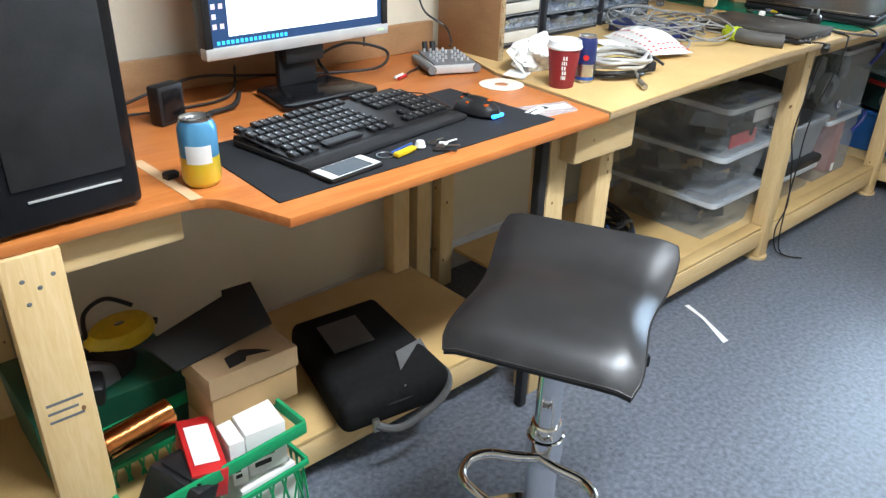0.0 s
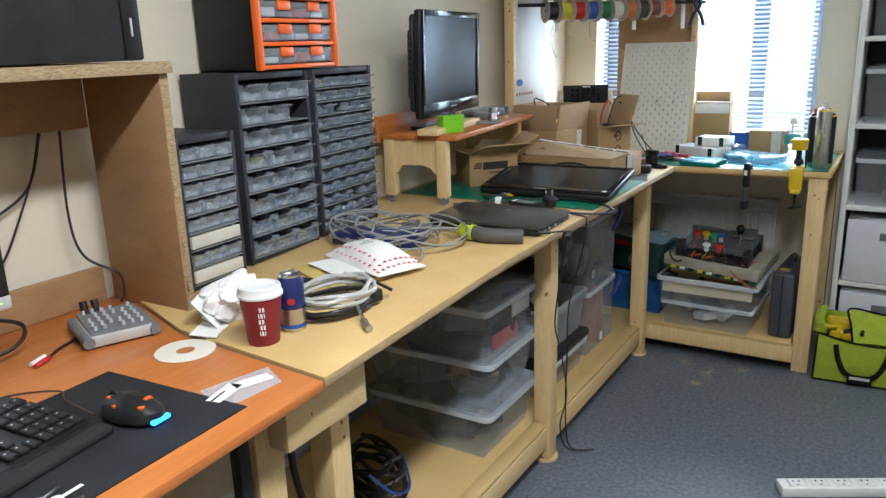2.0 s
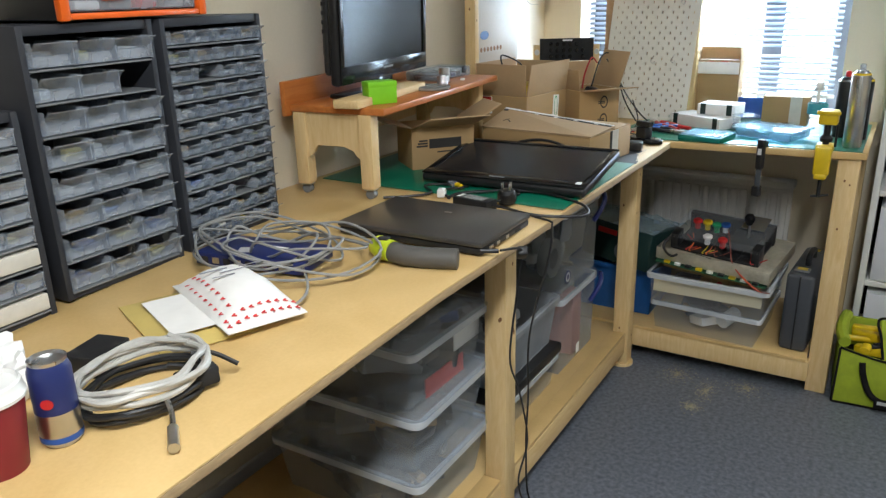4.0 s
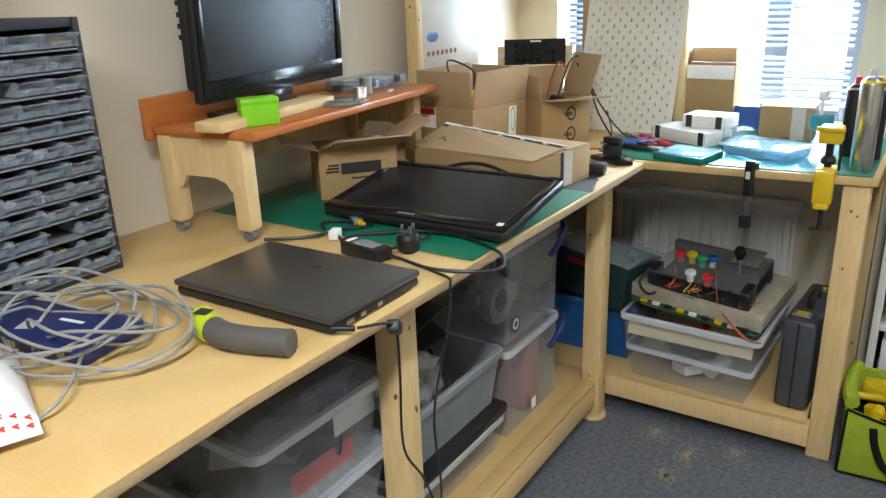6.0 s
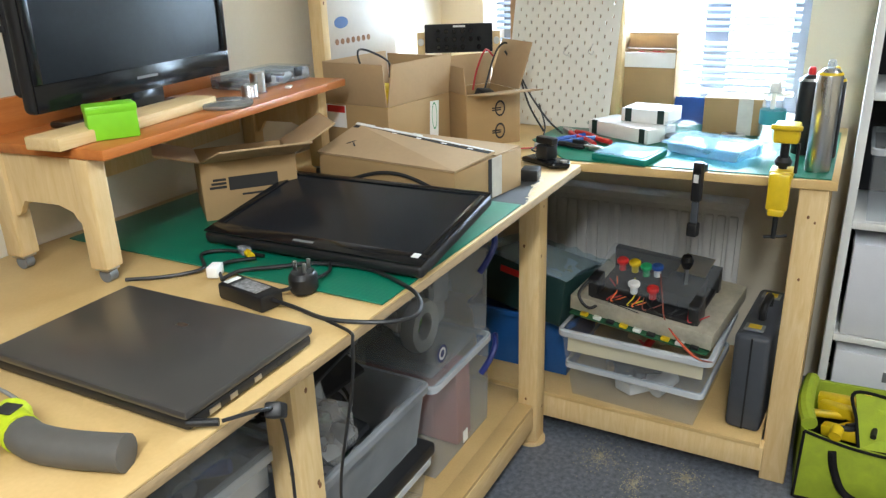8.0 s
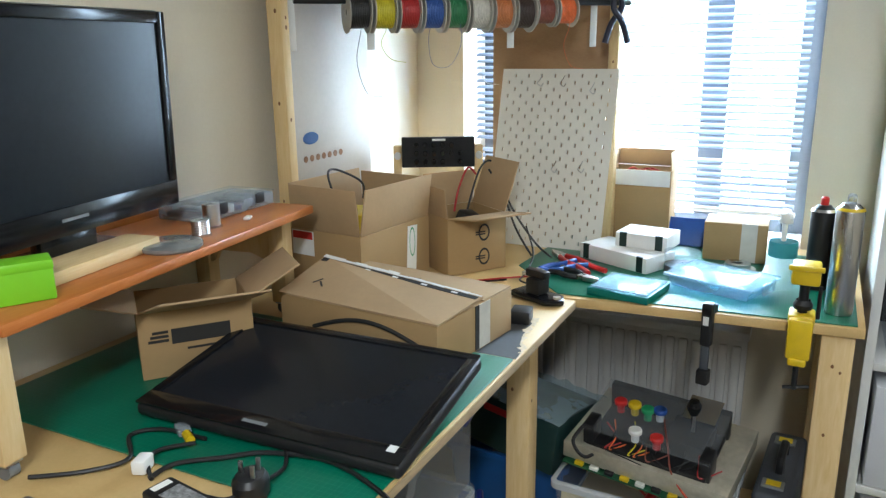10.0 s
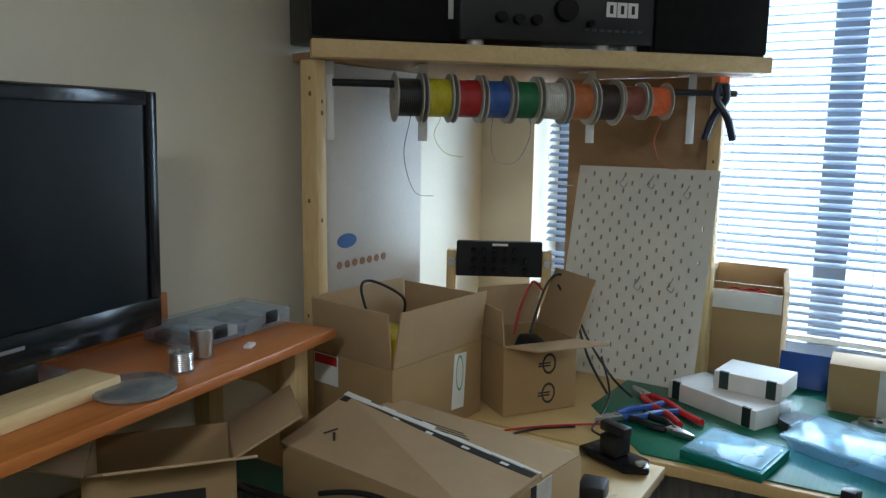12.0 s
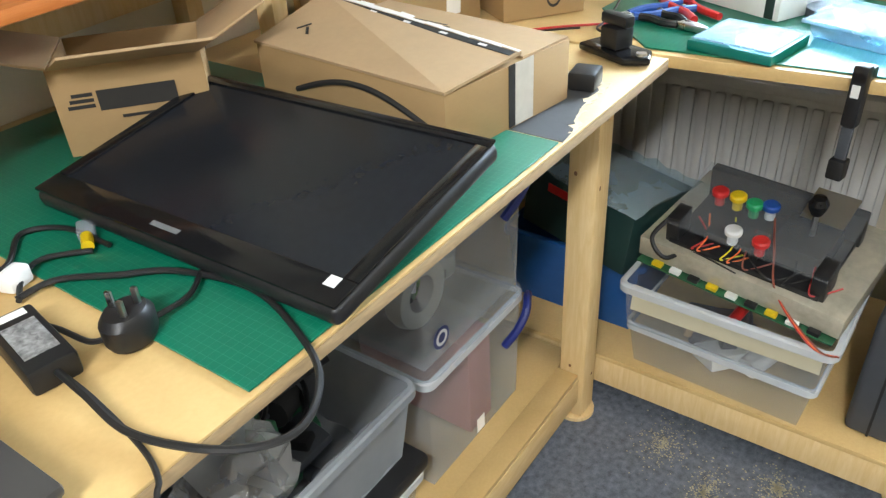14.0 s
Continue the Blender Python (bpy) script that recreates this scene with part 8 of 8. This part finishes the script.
        fill(t, 0.26, 0.30, h, 7, 200 + i * 3 + int(y * 10), MIX, 0.6)

# ---- on the window bench ----
bm = bm_new()
slab(bm, [(4.055, 0.615), (4.60, 0.615), (4.60, 1.40), (4.20, 1.42), (4.012, 1.25)], BZ + 0.0004, BZ + 0.0034, 0.001)
single("cutting_mat", bm, MATGREEN, Matrix(), "large green cutting mat on the window bench", "cutting mat")
WZ = BZ + 0.0036


def striped_box(m, w, d, h, label):
    t = thing("white_carton", m, label, "box", "white cartons")
    bm = bm_new()
    block(bm, -w / 2, w / 2, -d / 2, d / 2, 0.0004, h, 0.002)
    part("carton", bm, PAPER, t)
    for s in (-1, 1):
        bm = bm_new()
        x0 = s * (w / 2 - 0.028)
        block(bm, -w / 2 - 0.0006, -w / 2 + 0.006, s * (d / 2 - 0.022) - 0.010, s * (d / 2 - 0.022) + 0.010, 0.002, h + 0.0006)
        part("dark_band", bm, mat("dark_green_band", (0.01, 0.03, 0.025), 0.5), t, "dark band")
    return t


striped_box((4.345, 1.165, WZ, 0, 0, -26), 0.12, 0.225, 0.042, "white carton with dark bands")
striped_box((4.385, 1.118, WZ + 0.0426, 0, 0, -8), 0.11, 0.142, 0.040, "smaller white carton with dark bands on another")
wbx = open_box("wire_box", (4.642, 1.192, BZ + 0.0025, 0, 0, 0), 0.10, 0.182, 0.215, "brown carton of red wire by the window", (("e", 0.05, 2, 0), ("s", 0.05, -6, 0), ("n", 0.05, -6, 0)))
# window light on the cardboard flap is put in as white paper
bm = bm_new()
block(bm, -0.0535, -0.0506, -0.088, 0.088, 0.168, 0.214, 0.0008)
part("folded_flap", bm, PAPER, wbx, "front flap folded down, whitened as if lit by the window")
rnd = random.Random(3)
bm = bm_new()
tube(bm, [(0.03 * math.cos(a * 1.3), 0.055 * math.sin(a), 0.185 + 0.025 * math.sin(a * 2.1)) for a in [j * 0.55 for j in range(40)]], 0.0025, 6, 4)
single("red_wire", bm, WIRES["red"], wbx.matrix_basis.copy(), "tangle of red wire in a carton", "wire")
bm = bm_new()
block(bm, -0.04, 0.04, -0.07, 0.07, 0.005, 0.165, 0.004)
single("dark_parts_bag", bm, MATTE, wbx.matrix_basis.copy(), "dark parts under red wire in a carton", "parts")
bm = bm_new()
block(bm, -0.004, 0.004, -0.07, 0.07, 0, 0.085, 0.002)
single("blue_folder", bm, BLUE, (4.58, 1.03, WZ, 0, 28, 0), "blue plastic folder leaning by the window", "folder")
cbw = carton("brown_carton", (4.515, 0.905, WZ, 0, 0, 2), 0.11, 0.16, 0.105, "plain brown carton with clear tape", CARD)
bm = bm_new()
block(bm, -0.0557, -0.0551, -0.055, -0.015, 0.001, 0.1055)
part("tape", bm, TAPE, cbw, "strip of clear tape")
gcase = thing("green_case", pose(4.086, 1.098, WZ, 0, 0, -10) @ Matrix.Diagonal((1.3, 1, 1, 1)), "flat clear-topped green plastic case", "case")
bm = bm_new()
block(bm, -0.055, 0.055, -0.075, 0.075, 0.0004, 0.018, 0.003)
part("base", bm, mat("teal_plastic", (0.0, 0.16, 0.13), 0.35), gcase)
bm = bm_new()
block(bm, -0.05, 0.05, -0.07, 0.07, 0.0183, 0.023, 0.002)
part("lid", bm, AQUA, gcase)
tray = thing("food_box", pose(4.205, 0.905, WZ, 0, 0, -19) @ Matrix.Diagonal((1.2, 0.9, 1, 1)), "pale blue lidded plastic food box", "plastic box")
bm = bm_new()
block(bm, -0.06, 0.06, -0.115, 0.115, 0.0004, 0.028, 0.008, None, 2, 0.92)
part("base", bm, AQUA, tray)
bm = bm_new()
block(bm, -0.068, 0.068, -0.123, 0.123, 0.0285, 0.036, 0.003)
part("lid", bm, AQUA, tray)
for s in (-1, 1):
    bm = bm_new()
    block(bm, -0.025, 0.025, s * 0.128 - 0.004, s * 0.128 + 0.004, 0.012, 0.037, 0.002)
    part("clip", bm, AQUA, tray)
jar = thing("clear_tub", (4.302, 1.012, WZ), "small round clear tub with a dark base", "tub")
bm = bm_new()
lathe(bm, [(0, 0.0004), (0.040, 0.0004), (0.044, 0.006), (0.044, 0.022), (0, 0.022)], 24)
part("base", bm, GREY, jar)
bm = bm_new()
lathe(bm, [(0.043, 0.0222), (0.046, 0.052), (0.047, 0.056), (0.0, 0.057)], 24)
part("cover", bm, ACRYLIC, jar)
tp = thing("tape_reel", (4.39, 0.885, WZ), "small reel with grey film", "reel")
bm = bm_new()
lathe(bm, [(0.012, 0.0004), (0.045, 0.0004), (0.045, 0.004), (0.012, 0.004)], 24)
part("flange", bm, WHITE, tp)
bm = bm_new()
lathe(bm, [(0.012, 0.0042), (0.032, 0.0042), (0.032, 0.018), (0.012, 0.018)], 24)
part("film", bm, STEEL, tp)
for i, (x, y, r, h, mm, cap, lab) in enumerate(((4.128, 0.652, 0.028, 0.225, STEEL, CLOUDY, "tall plain steel aerosol can"), (4.30, 0.70, 0.027, 0.185, BLACK, RED, "black aerosol can with a red nozzle"), (4.28, 0.645, 0.027, 0.19, BLACK, YELLOW, "black aerosol can with a yellow cap"))):
    t = thing("aerosol_can", (x, y, WZ), lab, "aerosol can", "aerosol cans")
    bm = bm_new()
    lathe(bm, [(0, 0.0004), (r * 0.96, 0.0004), (r, 0.004), (r, h), (r * 0.95, h + 0.006), (r * 0.55, h + 0.018), (0, h + 0.02)], 28)
    part("can", bm, mm, t)
    bm = bm_new()
    lathe(bm, [(0, h + 0.018), (0.009, h + 0.018), (0.009, h + 0.034), (0.006, h + 0.038), (0, h + 0.038)], 14)
    part("nozzle", bm, cap, t)
    bm = bm_new()
    lathe(bm, [(r * 0.97, h + 0.003), (r * 1.03, h + 0.004), (r * 0.9, h + 0.010)], 28)
    part("collar", bm, YELLOW if i != 1 else STEEL, t)
sbt = thing("spray_bottle", (4.275, 0.778, WZ), "clear spray bottle with a teal label and white trigger", "spray bottle")
bm = bm_new()
lathe(bm, [(0, 0.0004), (0.030, 0.0004), (0.032, 0.01), (0.032, 0.115), (0.020, 0.148), (0.014, 0.165)], 24)
part("bottle", bm, ACRYLIC, sbt)
bm = bm_new()
lathe(bm, [(0.0322, 0.078), (0.0326, 0.080), (0.0326, 0.112), (0.0322, 0.114)], 24)
part("label_sleeve", bm, mat("teal_sleeve", (0.05, 0.30, 0.33), 0.35), sbt)
bm = bm_new()
block(bm, -0.045, 0.02, -0.011, 0.011, 0.165, 0.190, 0.006)
block(bm, -0.034, -0.022, -0.006, 0.006, 0.120, 0.166, 0.004)
lathe(bm, [(0.016, 0.158), (0.016, 0.168)], 16)
part("trigger_head", bm, WHITE, sbt)

vice = thing("clamp_vice", (4.046, 0.722, BZ), "yellow clamp-on bench vice with black screws", "vice")
bm = bm_new()
block(bm, -0.022, 0.03, -0.028, 0.028, 0.085, 0.130, 0.006)
block(bm, -0.03, -0.0225, -0.034, 0.034, 0.118, 0.130, 0.003)
part("jaw", bm, YELLOW, vice, "yellow jaw block")
bm = bm_new()
rod(bm, (0.0, 0.0, 0.02), (0.0, 0.0, 0.086), 0.010, 14)
lathe(bm, [(0.018, 0.03), (0.020, 0.04), (0.014, 0.05)], 16)
part("ball_post", bm, BLACK, vice)
bm = bm_new()
block(bm, -0.030, 0.032, -0.026, 0.026, 0.0005, 0.022, 0.005)
block(bm, -0.046, -0.0185, -0.024, 0.024, -0.072, 0.018, 0.006)
block(bm, -0.05, 0.02, -0.018, 0.018, -0.085, -0.068, 0.005)
part("base_clamp", bm, YELLOW, vice, "yellow clamp base")
bm = bm_new()
rod(bm, (-0.012, 0, -0.15), (-0.012, 0, -0.05), 0.006, 10)
rod(bm, (-0.012, -0.03, -0.14), (-0.012, 0.022, -0.15), 0.004, 8)
part("clamp_screw", bm, BLACK, vice)
bm = bm_new()
rod(bm, (-0.028, -0.03, 0.02), (-0.028, -0.03, 0.09), 0.004, 8)
part("lock_lever", bm, BLACK, vice)

clp = thing("bar_clamp", (4.028, 0.90, BZ, 0, 0, -12), "black trigger bar clamp hanging on the bench edge", "clamp")
bm = bm_new()
block(bm, -0.035, 0.01, -0.011, 0.011, 0.0005, 0.022, 0.004)
block(bm, -0.035, -0.012, -0.012, 0.012, -0.07, 0.030, 0.005)
part("head", bm, BLACK, clp)
bm = bm_new()
block(bm, -0.030, -0.022, -0.009, 0.009, -0.155, -0.0705, 0.002)
part("bar", bm, GREY, clp)
bm = bm_new()
block(bm, -0.040, -0.014, -0.013, 0.013, -0.160, -0.125, 0.004)
part("grip", bm, BLACK, clp)
bm = bm_new()
block(bm, -0.0365, -0.0352, -0.006, 0.006, -0.02, 0.0)
part("label", bm, WHITE, clp)


def plier(name, m, mm, label, size=1.0, jaw=None):
    t = thing(name, m, label, "pliers")
    for s in (-1, 1):
        bm = bm_new()
        tube(bm, [(0.01 * s, 0.0, 0.008), (0.022 * s, -0.04 * size, 0.009), (0.018 * s, -0.09 * size, 0.009), (0.026 * s, -0.13 * size, 0.009)], 0.0075, 8)
        part("handle", bm, mm, t)
    bm = bm_new()
    slab(bm, [(-0.014, 0.0), (0.014, 0.0), (0.012, 0.03), (0.003, 0.06), (-0.003, 0.06), (-0.012, 0.03)], 0.002, 0.014, 0.002)
    part("jaws", bm, jaw or STEEL, t)
    return t


plier("red_pliers", (4.300, 1.328, WZ, 0, 0, -42), RED, "red-handled pliers lying on the mat", 1.3)
plier("blue_stripper", (4.150, 1.338, WZ, 0, 0, 55), BLUE, "blue wire stripper lying on the mat")
plier("black_crimper", (4.140, 1.235, WZ, 0, 0, 158), BLACK, "black crimping tool with a bright jaw on the mat", 0.6, STEEL)

mt = thing("phone_mount", pose(3.958, 1.282, BZ + 0.0013, 0, 0, -112) @ Matrix.Diagonal((1.15, 1.15, 1.15, 1)), "black suction phone mount lying on the bench", "mount")
bm = bm_new()
slab(bm, [(-0.055, -0.025), (0.045, -0.03), (0.07, 0.0), (0.045, 0.03), (-0.055, 0.025)], 0.0004, 0.012, 0.004)
part("foot", bm, GLOSSBLACK, mt)
bm = bm_new()
block(bm, -0.018, 0.018, -0.018, 0.018, 0.0122, 0.045, 0.005)
block(bm, -0.026, 0.026, -0.010, 0.010, 0.0452, 0.062, 0.004)
part("clamp", bm, BLACK, mt)
bm = bm_new()
rod(bm, (0.052, 0.0, 0.0122), (0.052, 0.0, 0.016), 0.008, 14)
part("bolt", bm, STEEL, mt)
bm = bm_new()
block(bm, -0.025, 0.025, -0.022, 0.022, 0.0004, 0.03, 0.005)
single("black_sensor", bm, BLACK, (3.80, 1.262, BZ + 0.0013, 0, 0, 10), "small black box beside a carton", "gadget")
for nm, mm, pts in (("test_lead", CABLE, ((4.06, 1.40, BZ + 0.004), (4.00, 1.46, BZ + 0.006), (3.93, 1.49, BZ + 0.005), (3.88, 1.44, BZ + 0.005))), ("red_test_lead", WIRES["red"], ((4.10, 1.36, BZ + 0.006), (4.03, 1.43, BZ + 0.01), (3.97, 1.50, BZ + 0.006), (3.92, 1.52, BZ + 0.006))), ("test_lead", CABLE, ((4.25, 1.42, BZ + 0.10), (4.20, 1.38, BZ + 0.04), (4.12, 1.37, BZ + 0.01), (4.05, 1.36, BZ + 0.01), (4.03, 1.31, BZ + 0.008)))):
    bm = bm_new()
    tube(bm, pts, 0.0024)
    single(nm, bm, mm, Matrix(), "thin test lead lying on the bench", "cable")

# ---- pegboard ----
pg = thing("pegboard", (4.408, 1.432, BZ + 0.001, 0, 14.3, -1), "white metal pegboard of small slots leaning on the panel", "pegboard")
PW, PH = 0.352, 0.524
ys = [0.0, 0.009]
cols, rws = 16, 25
bm = bm_new()
yc = [-PW / 2]
for c in range(cols):
    q = -PW / 2 + 0.022 + c * (PW - 0.044) / (cols - 1)
    yc += [q - 0.0023, q + 0.0023]
yc.append(PW / 2)
zc = [0.0]
for r in range(rws):
    q = 0.020 + r * (PH - 0.04) / (rws - 1)
    zc += [q - 0.0055, q + 0.0055]
zc.append(PH)
V = {}


def pv(i, j, x):
    if (i, j, x) not in V:
        V[(i, j, x)] = bm.verts.new((0.006 * x, yc[i], zc[j]))
    return V[(i, j, x)]


holes = set()
for c in range(cols):
    for r in range(rws):
        if (c + r) % 2 == 0:
            holes.add((1 + 2 * c, 1 + 2 * r))
for i in range(len(yc) - 1):
    for j in range(len(zc) - 1):
        if (i, j) in holes:
            for (a, b), (c, d) in (((i, j), (i + 1, j)), ((i + 1, j), (i + 1, j + 1)), ((i + 1, j + 1), (i, j + 1)), ((i, j + 1), (i, j))):
                bm.faces.new((pv(a, b, 0), pv(c, d, 0), pv(c, d, 1), pv(a, b, 1)))
        else:
            for x in (0, 1):
                bm.faces.new((pv(i, j, x), pv(i + 1, j, x), pv(i + 1, j + 1, x), pv(i, j + 1, x)))
part("board", bm, PEG, pg)
bm = bm_new()
block(bm, 0.0062, 0.012, -PW / 2, PW / 2, 0.0, 0.012, 0.001)
block(bm, 0.0062, 0.012, -PW / 2, PW / 2, PH - 0.012, PH, 0.001)
part("back_edge", bm, PEG, pg)
for k, (y, z) in enumerate(((-0.02, 0.49), (0.05, 0.49), (-0.11, 0.47), (-0.02, 0.24), (-0.10, 0.245))):
    bm = bm_new()
    tube(bm, [(-0.001, y, z + 0.015), (-0.012, y + 0.002, z), (-0.02, y + 0.006, z - 0.012), (-0.014, y - 0.004, z - 0.02), (-0.004, y - 0.006, z - 0.008)], 0.0011)
    part("wire_hook", bm, STEEL, pg, "thin wire hook")

# preamp front leaning behind the boxes
pa = thing("rack_panel", pose(4.335, 1.728, BZ + 0.0005, -4, 0, -62) @ Matrix.Diagonal((0.86, 1, 0.98, 1)), "black rack panel with rows of knobs between wooden blocks", "rack panel")
bm = bm_new()
block(bm, -0.125, 0.125, -0.012, 0.03, 0.235, 0.325, 0.003)
part("panel", bm, MATTE, pa)
for s in (-1, 1):
    bm = bm_new()
    block(bm, s * 0.14 - 0.014, s * 0.14 + 0.014, -0.005, 0.04, 0.0005, 0.300, 0.002)
    part("wood_block", bm, PINE, pa)
for c in range(6):
    for r in range(3):
        if (c, r) in ((4, 0), (5, 2)):
            continue
        bm = bm_new()
        lathe(bm, [(0, 0), (0.008, 0), (0.0065, 0.012), (0, 0.012)], 12, pose(-0.075 + c * 0.03, -0.0122, 0.252 + r * 0.025, 90, 0, 0))
        part("knob", bm, GLOSSBLACK, pa)
bm = bm_new()
block(bm, -0.02, 0.025, -0.0128, -0.0121, 0.314, 0.320)
part("mark", bm, WHITE, pa)
for s in (-1, 1):
    bm = bm_new()
    lathe(bm, [(0, 0), (0.012, 0), (0.010, 0.004), (0, 0.004)], 14, pose(s * 0.14, -0.0055, 0.270, 90, 0, 0))
    part("screw", bm, SILVER, pa)

# ---- on the corner shelf ----
TZ = 1.6235


def on_shelf(s, off=0.0):
    return DIAG @ pose(s, off, TZ)


for s, w, lab in ((0.142, 0.293, "black loudspeaker lying on its side on a shelf"), (0.860, 0.29, "black loudspeaker on its side beside an amplifier")):
    t = thing("loudspeaker", on_shelf(s, -0.015) @ pose(0, 0, 0, 0, 0, 9 if s < 0.5 else 2), lab, "loudspeaker", "loudspeakers")
    bm = bm_new()
    block(bm, -w / 2, w / 2, 0.012, 0.20, 0.0004, 0.166, 0.003)
    part("cabinet", bm, BLACK, t)
    bm = bm_new()
    block(bm, -w / 2 + 0.004, w / 2 - 0.004, 0.0, 0.0115, 0.004, 0.162, 0.004)
    part("grille", bm, CLOTH, t, "black cloth grille")
    if s < 0.5:
        bm = bm_new()
        block(bm, w / 2 - 0.014, w / 2 - 0.003, -0.0008, -0.0001, 0.05, 0.095)
        part("label", bm, SILVER, t)
amp = thing("amplifier", on_shelf(0.502, -0.02) @ Matrix.Diagonal((1.07, 1, 1, 1)), "black stereo amplifier with a volume knob and paper tags", "amplifier")
bm = bm_new()
block(bm, -0.195, 0.195, 0.012, 0.25, 0.012, 0.113, 0.002)
part("case", bm, BLACK, amp)
bm = bm_new()
block(bm, -0.196, 0.196, 0.0, 0.0115, 0.012, 0.114, 0.002)
part("front_panel", bm, BLACK, amp)
for x, z, r in ((0.01, 0.075, 0.024), (-0.12, 0.055, 0.011), (-0.085, 0.052, 0.011), (-0.05, 0.052, 0.011), (0.06, 0.05, 0.007)):
    bm = bm_new()
    lathe(bm, [(0, 0), (r, 0), (r * 0.9, 0.016), (0, 0.016)], 20, pose(x, -0.0003, z, 90, 0, 0))
    part("knob", bm, GLOSSBLACK, amp)
for k in range(3):
    bm = bm_new()
    block(bm, 0.095 + k * 0.023, 0.116 + k * 0.023, -0.0012, -0.0003, 0.066, 0.096)
    tag = part("paper_tag", bm, PAPER, amp, "hand-marked paper tag")
    bm = bm_new()
    block(bm, 0.102 + k * 0.023, 0.109 + k * 0.023, -0.0016, -0.0013, 0.073, 0.090)
    part("tag_mark", bm, INK, tag)
for x in (-0.16, 0.16, 0.10):
    bm = bm_new()
    lathe(bm, [(0, 0.0003), (0.017, 0.0003), (0.017, 0.0118), (0, 0.0118)], 16, Matrix.Translation((x, 0.03, 0)))
    part("foot", bm, SILVER, amp)
for k in range(8):
    bm = bm_new()
    block(bm, 0.05 + k * 0.016, 0.06 + k * 0.016, -0.002, -0.0003, 0.036, 0.041)
    part("button", bm, GREY, amp)
dk = thing("disc_player", DIAG @ pose(0.508, -0.01, TZ + 0.1145) @ Matrix.Diagonal((1.07, 1, 1, 1)), "black disc player with a brown display, stacked on an amplifier", "disc player")
bm = bm_new()
block(bm, -0.163, 0.163, 0.012, 0.24, 0.008, 0.087, 0.002)
part("case", bm, BLACK, dk)
bm = bm_new()
block(bm, -0.164, 0.164, 0.0, 0.0115, 0.008, 0.088, 0.002)
part("front_panel", bm, BLACK, dk)
bm = bm_new()
block(bm, 0.02, 0.10, -0.001, -0.0002, 0.045, 0.072)
part("display", bm, mat("brown_display", (0.13, 0.085, 0.06), 0.2), dk, "brown display window")
bm = bm_new()
block(bm, -0.13, 0.0, -0.001, -0.0002, 0.05, 0.066)
part("tray_door", bm, GLOSSBLACK, dk)
for x in (-0.14, 0.14, 0.09):
    bm = bm_new()
    lathe(bm, [(0, 0.0003), (0.014, 0.0003), (0.014, 0.0078), (0, 0.0078)], 14, Matrix.Translation((x, 0.03, 0)))
    part("foot", bm, SILVER, dk)
for k in range(6):
    bm = bm_new()
    block(bm, -0.02 + k * 0.026, -0.006 + k * 0.026, -0.002, -0.0003, 0.024, 0.031)
    part("button", bm, GREY, dk)

names = ("black", "yellow", "red", "blue", "green", "white", "copper", "dark_brown", "brown", "orange")
for k, nm in enumerate(names):
    s = 0.197 + k * 0.0625
    big = 1.0 if k < 8 else 0.82
    t = thing("wire_spool", DIAG @ pose(s, 0.04, 1.519 if big == 1 else 1.523, 0, 0, 0), "clear spool of " + nm.replace("_", " ") + " hook-up wire on a rod", "wire spool", "wire spools")
    for e in (-0.026, 0.026):
        bm = bm_new()
        lathe(bm, [(0.043 * 0 + 0.0075 * 0 + 0.010, 0), (0.050 * big, 0), (0.050 * big, 0.003), (0.010, 0.003), (0.010, 0)], 28, pose(e - 0.0015, 0, 0.0 if big == 1 else 0.0, 0, 90, 0))
        part("flange", bm, mat("grey_spool_plastic", (0.42, 0.40, 0.35), 0.35, vary=0.1), t, "grey plastic flange")
    bm = bm_new()
    lathe(bm, [(0.010, -0.024)] + [(0.038 * big + 0.0007 * (j % 2), -0.0235 + 0.047 * j / 22) for j in range(23)] + [(0.010, 0.024)], 24, pose(0, 0, 0, 0, 90, 0))
    part("wire", bm, WIRES[nm], t, nm.replace("_", " ") + " wound wire")
    if k in (0, 1, 3, 5, 9):
        bm = bm_new()
        L = (0.15, 0.07, 0.10, 0.13, 0.10)[(0, 1, 3, 5, 9).index(k)]
        tube(bm, [(0.0, -0.036, 0.0), (0.0, -0.036, -0.04), (-0.012, -0.03, -0.04 - L * 0.5), (0.01, -0.03, -0.04 - L), (0.05, -0.03, -0.05 - L)] if k != 3 else [(0.0, -0.036, 0.0), (-0.015, -0.03, -0.06), (-0.005, -0.03, -0.125), (0.04, -0.03, -0.13), (0.07, -0.03, -0.08), (0.07, -0.03, -0.03)], 0.0007, 4)
        part("loose_end", bm, WIRES[nm] if k else CABLE, t)
sc = thing("spring_clamp", DIAG @ pose(0.905, 0.015, 1.44, 0, 0, 0), "dark blue spring clamp with orange tips hanging on a shelf", "clamp")
for s in (-1, 1):
    bm = bm_new()
    tube(bm, [(0.008 * s, -0.01, 0.125), (0.012 * s, -0.01, 0.09), (-0.010 * s, -0.01 + 0.012 * s, 0.05), (-0.028 * s, -0.01 + 0.012 * s, 0.0)], 0.0085, 8)
    part("arm", bm, mat("dark_navy_plastic", (0.012, 0.014, 0.035), 0.45), sc)
    bm = bm_new()
    block(bm, 0.006 * s - 0.007, 0.006 * s + 0.007, -0.02, -0.002, 0.125, 0.140, 0.002)
    part("tip", bm, ORANGEP, sc, "orange tip")
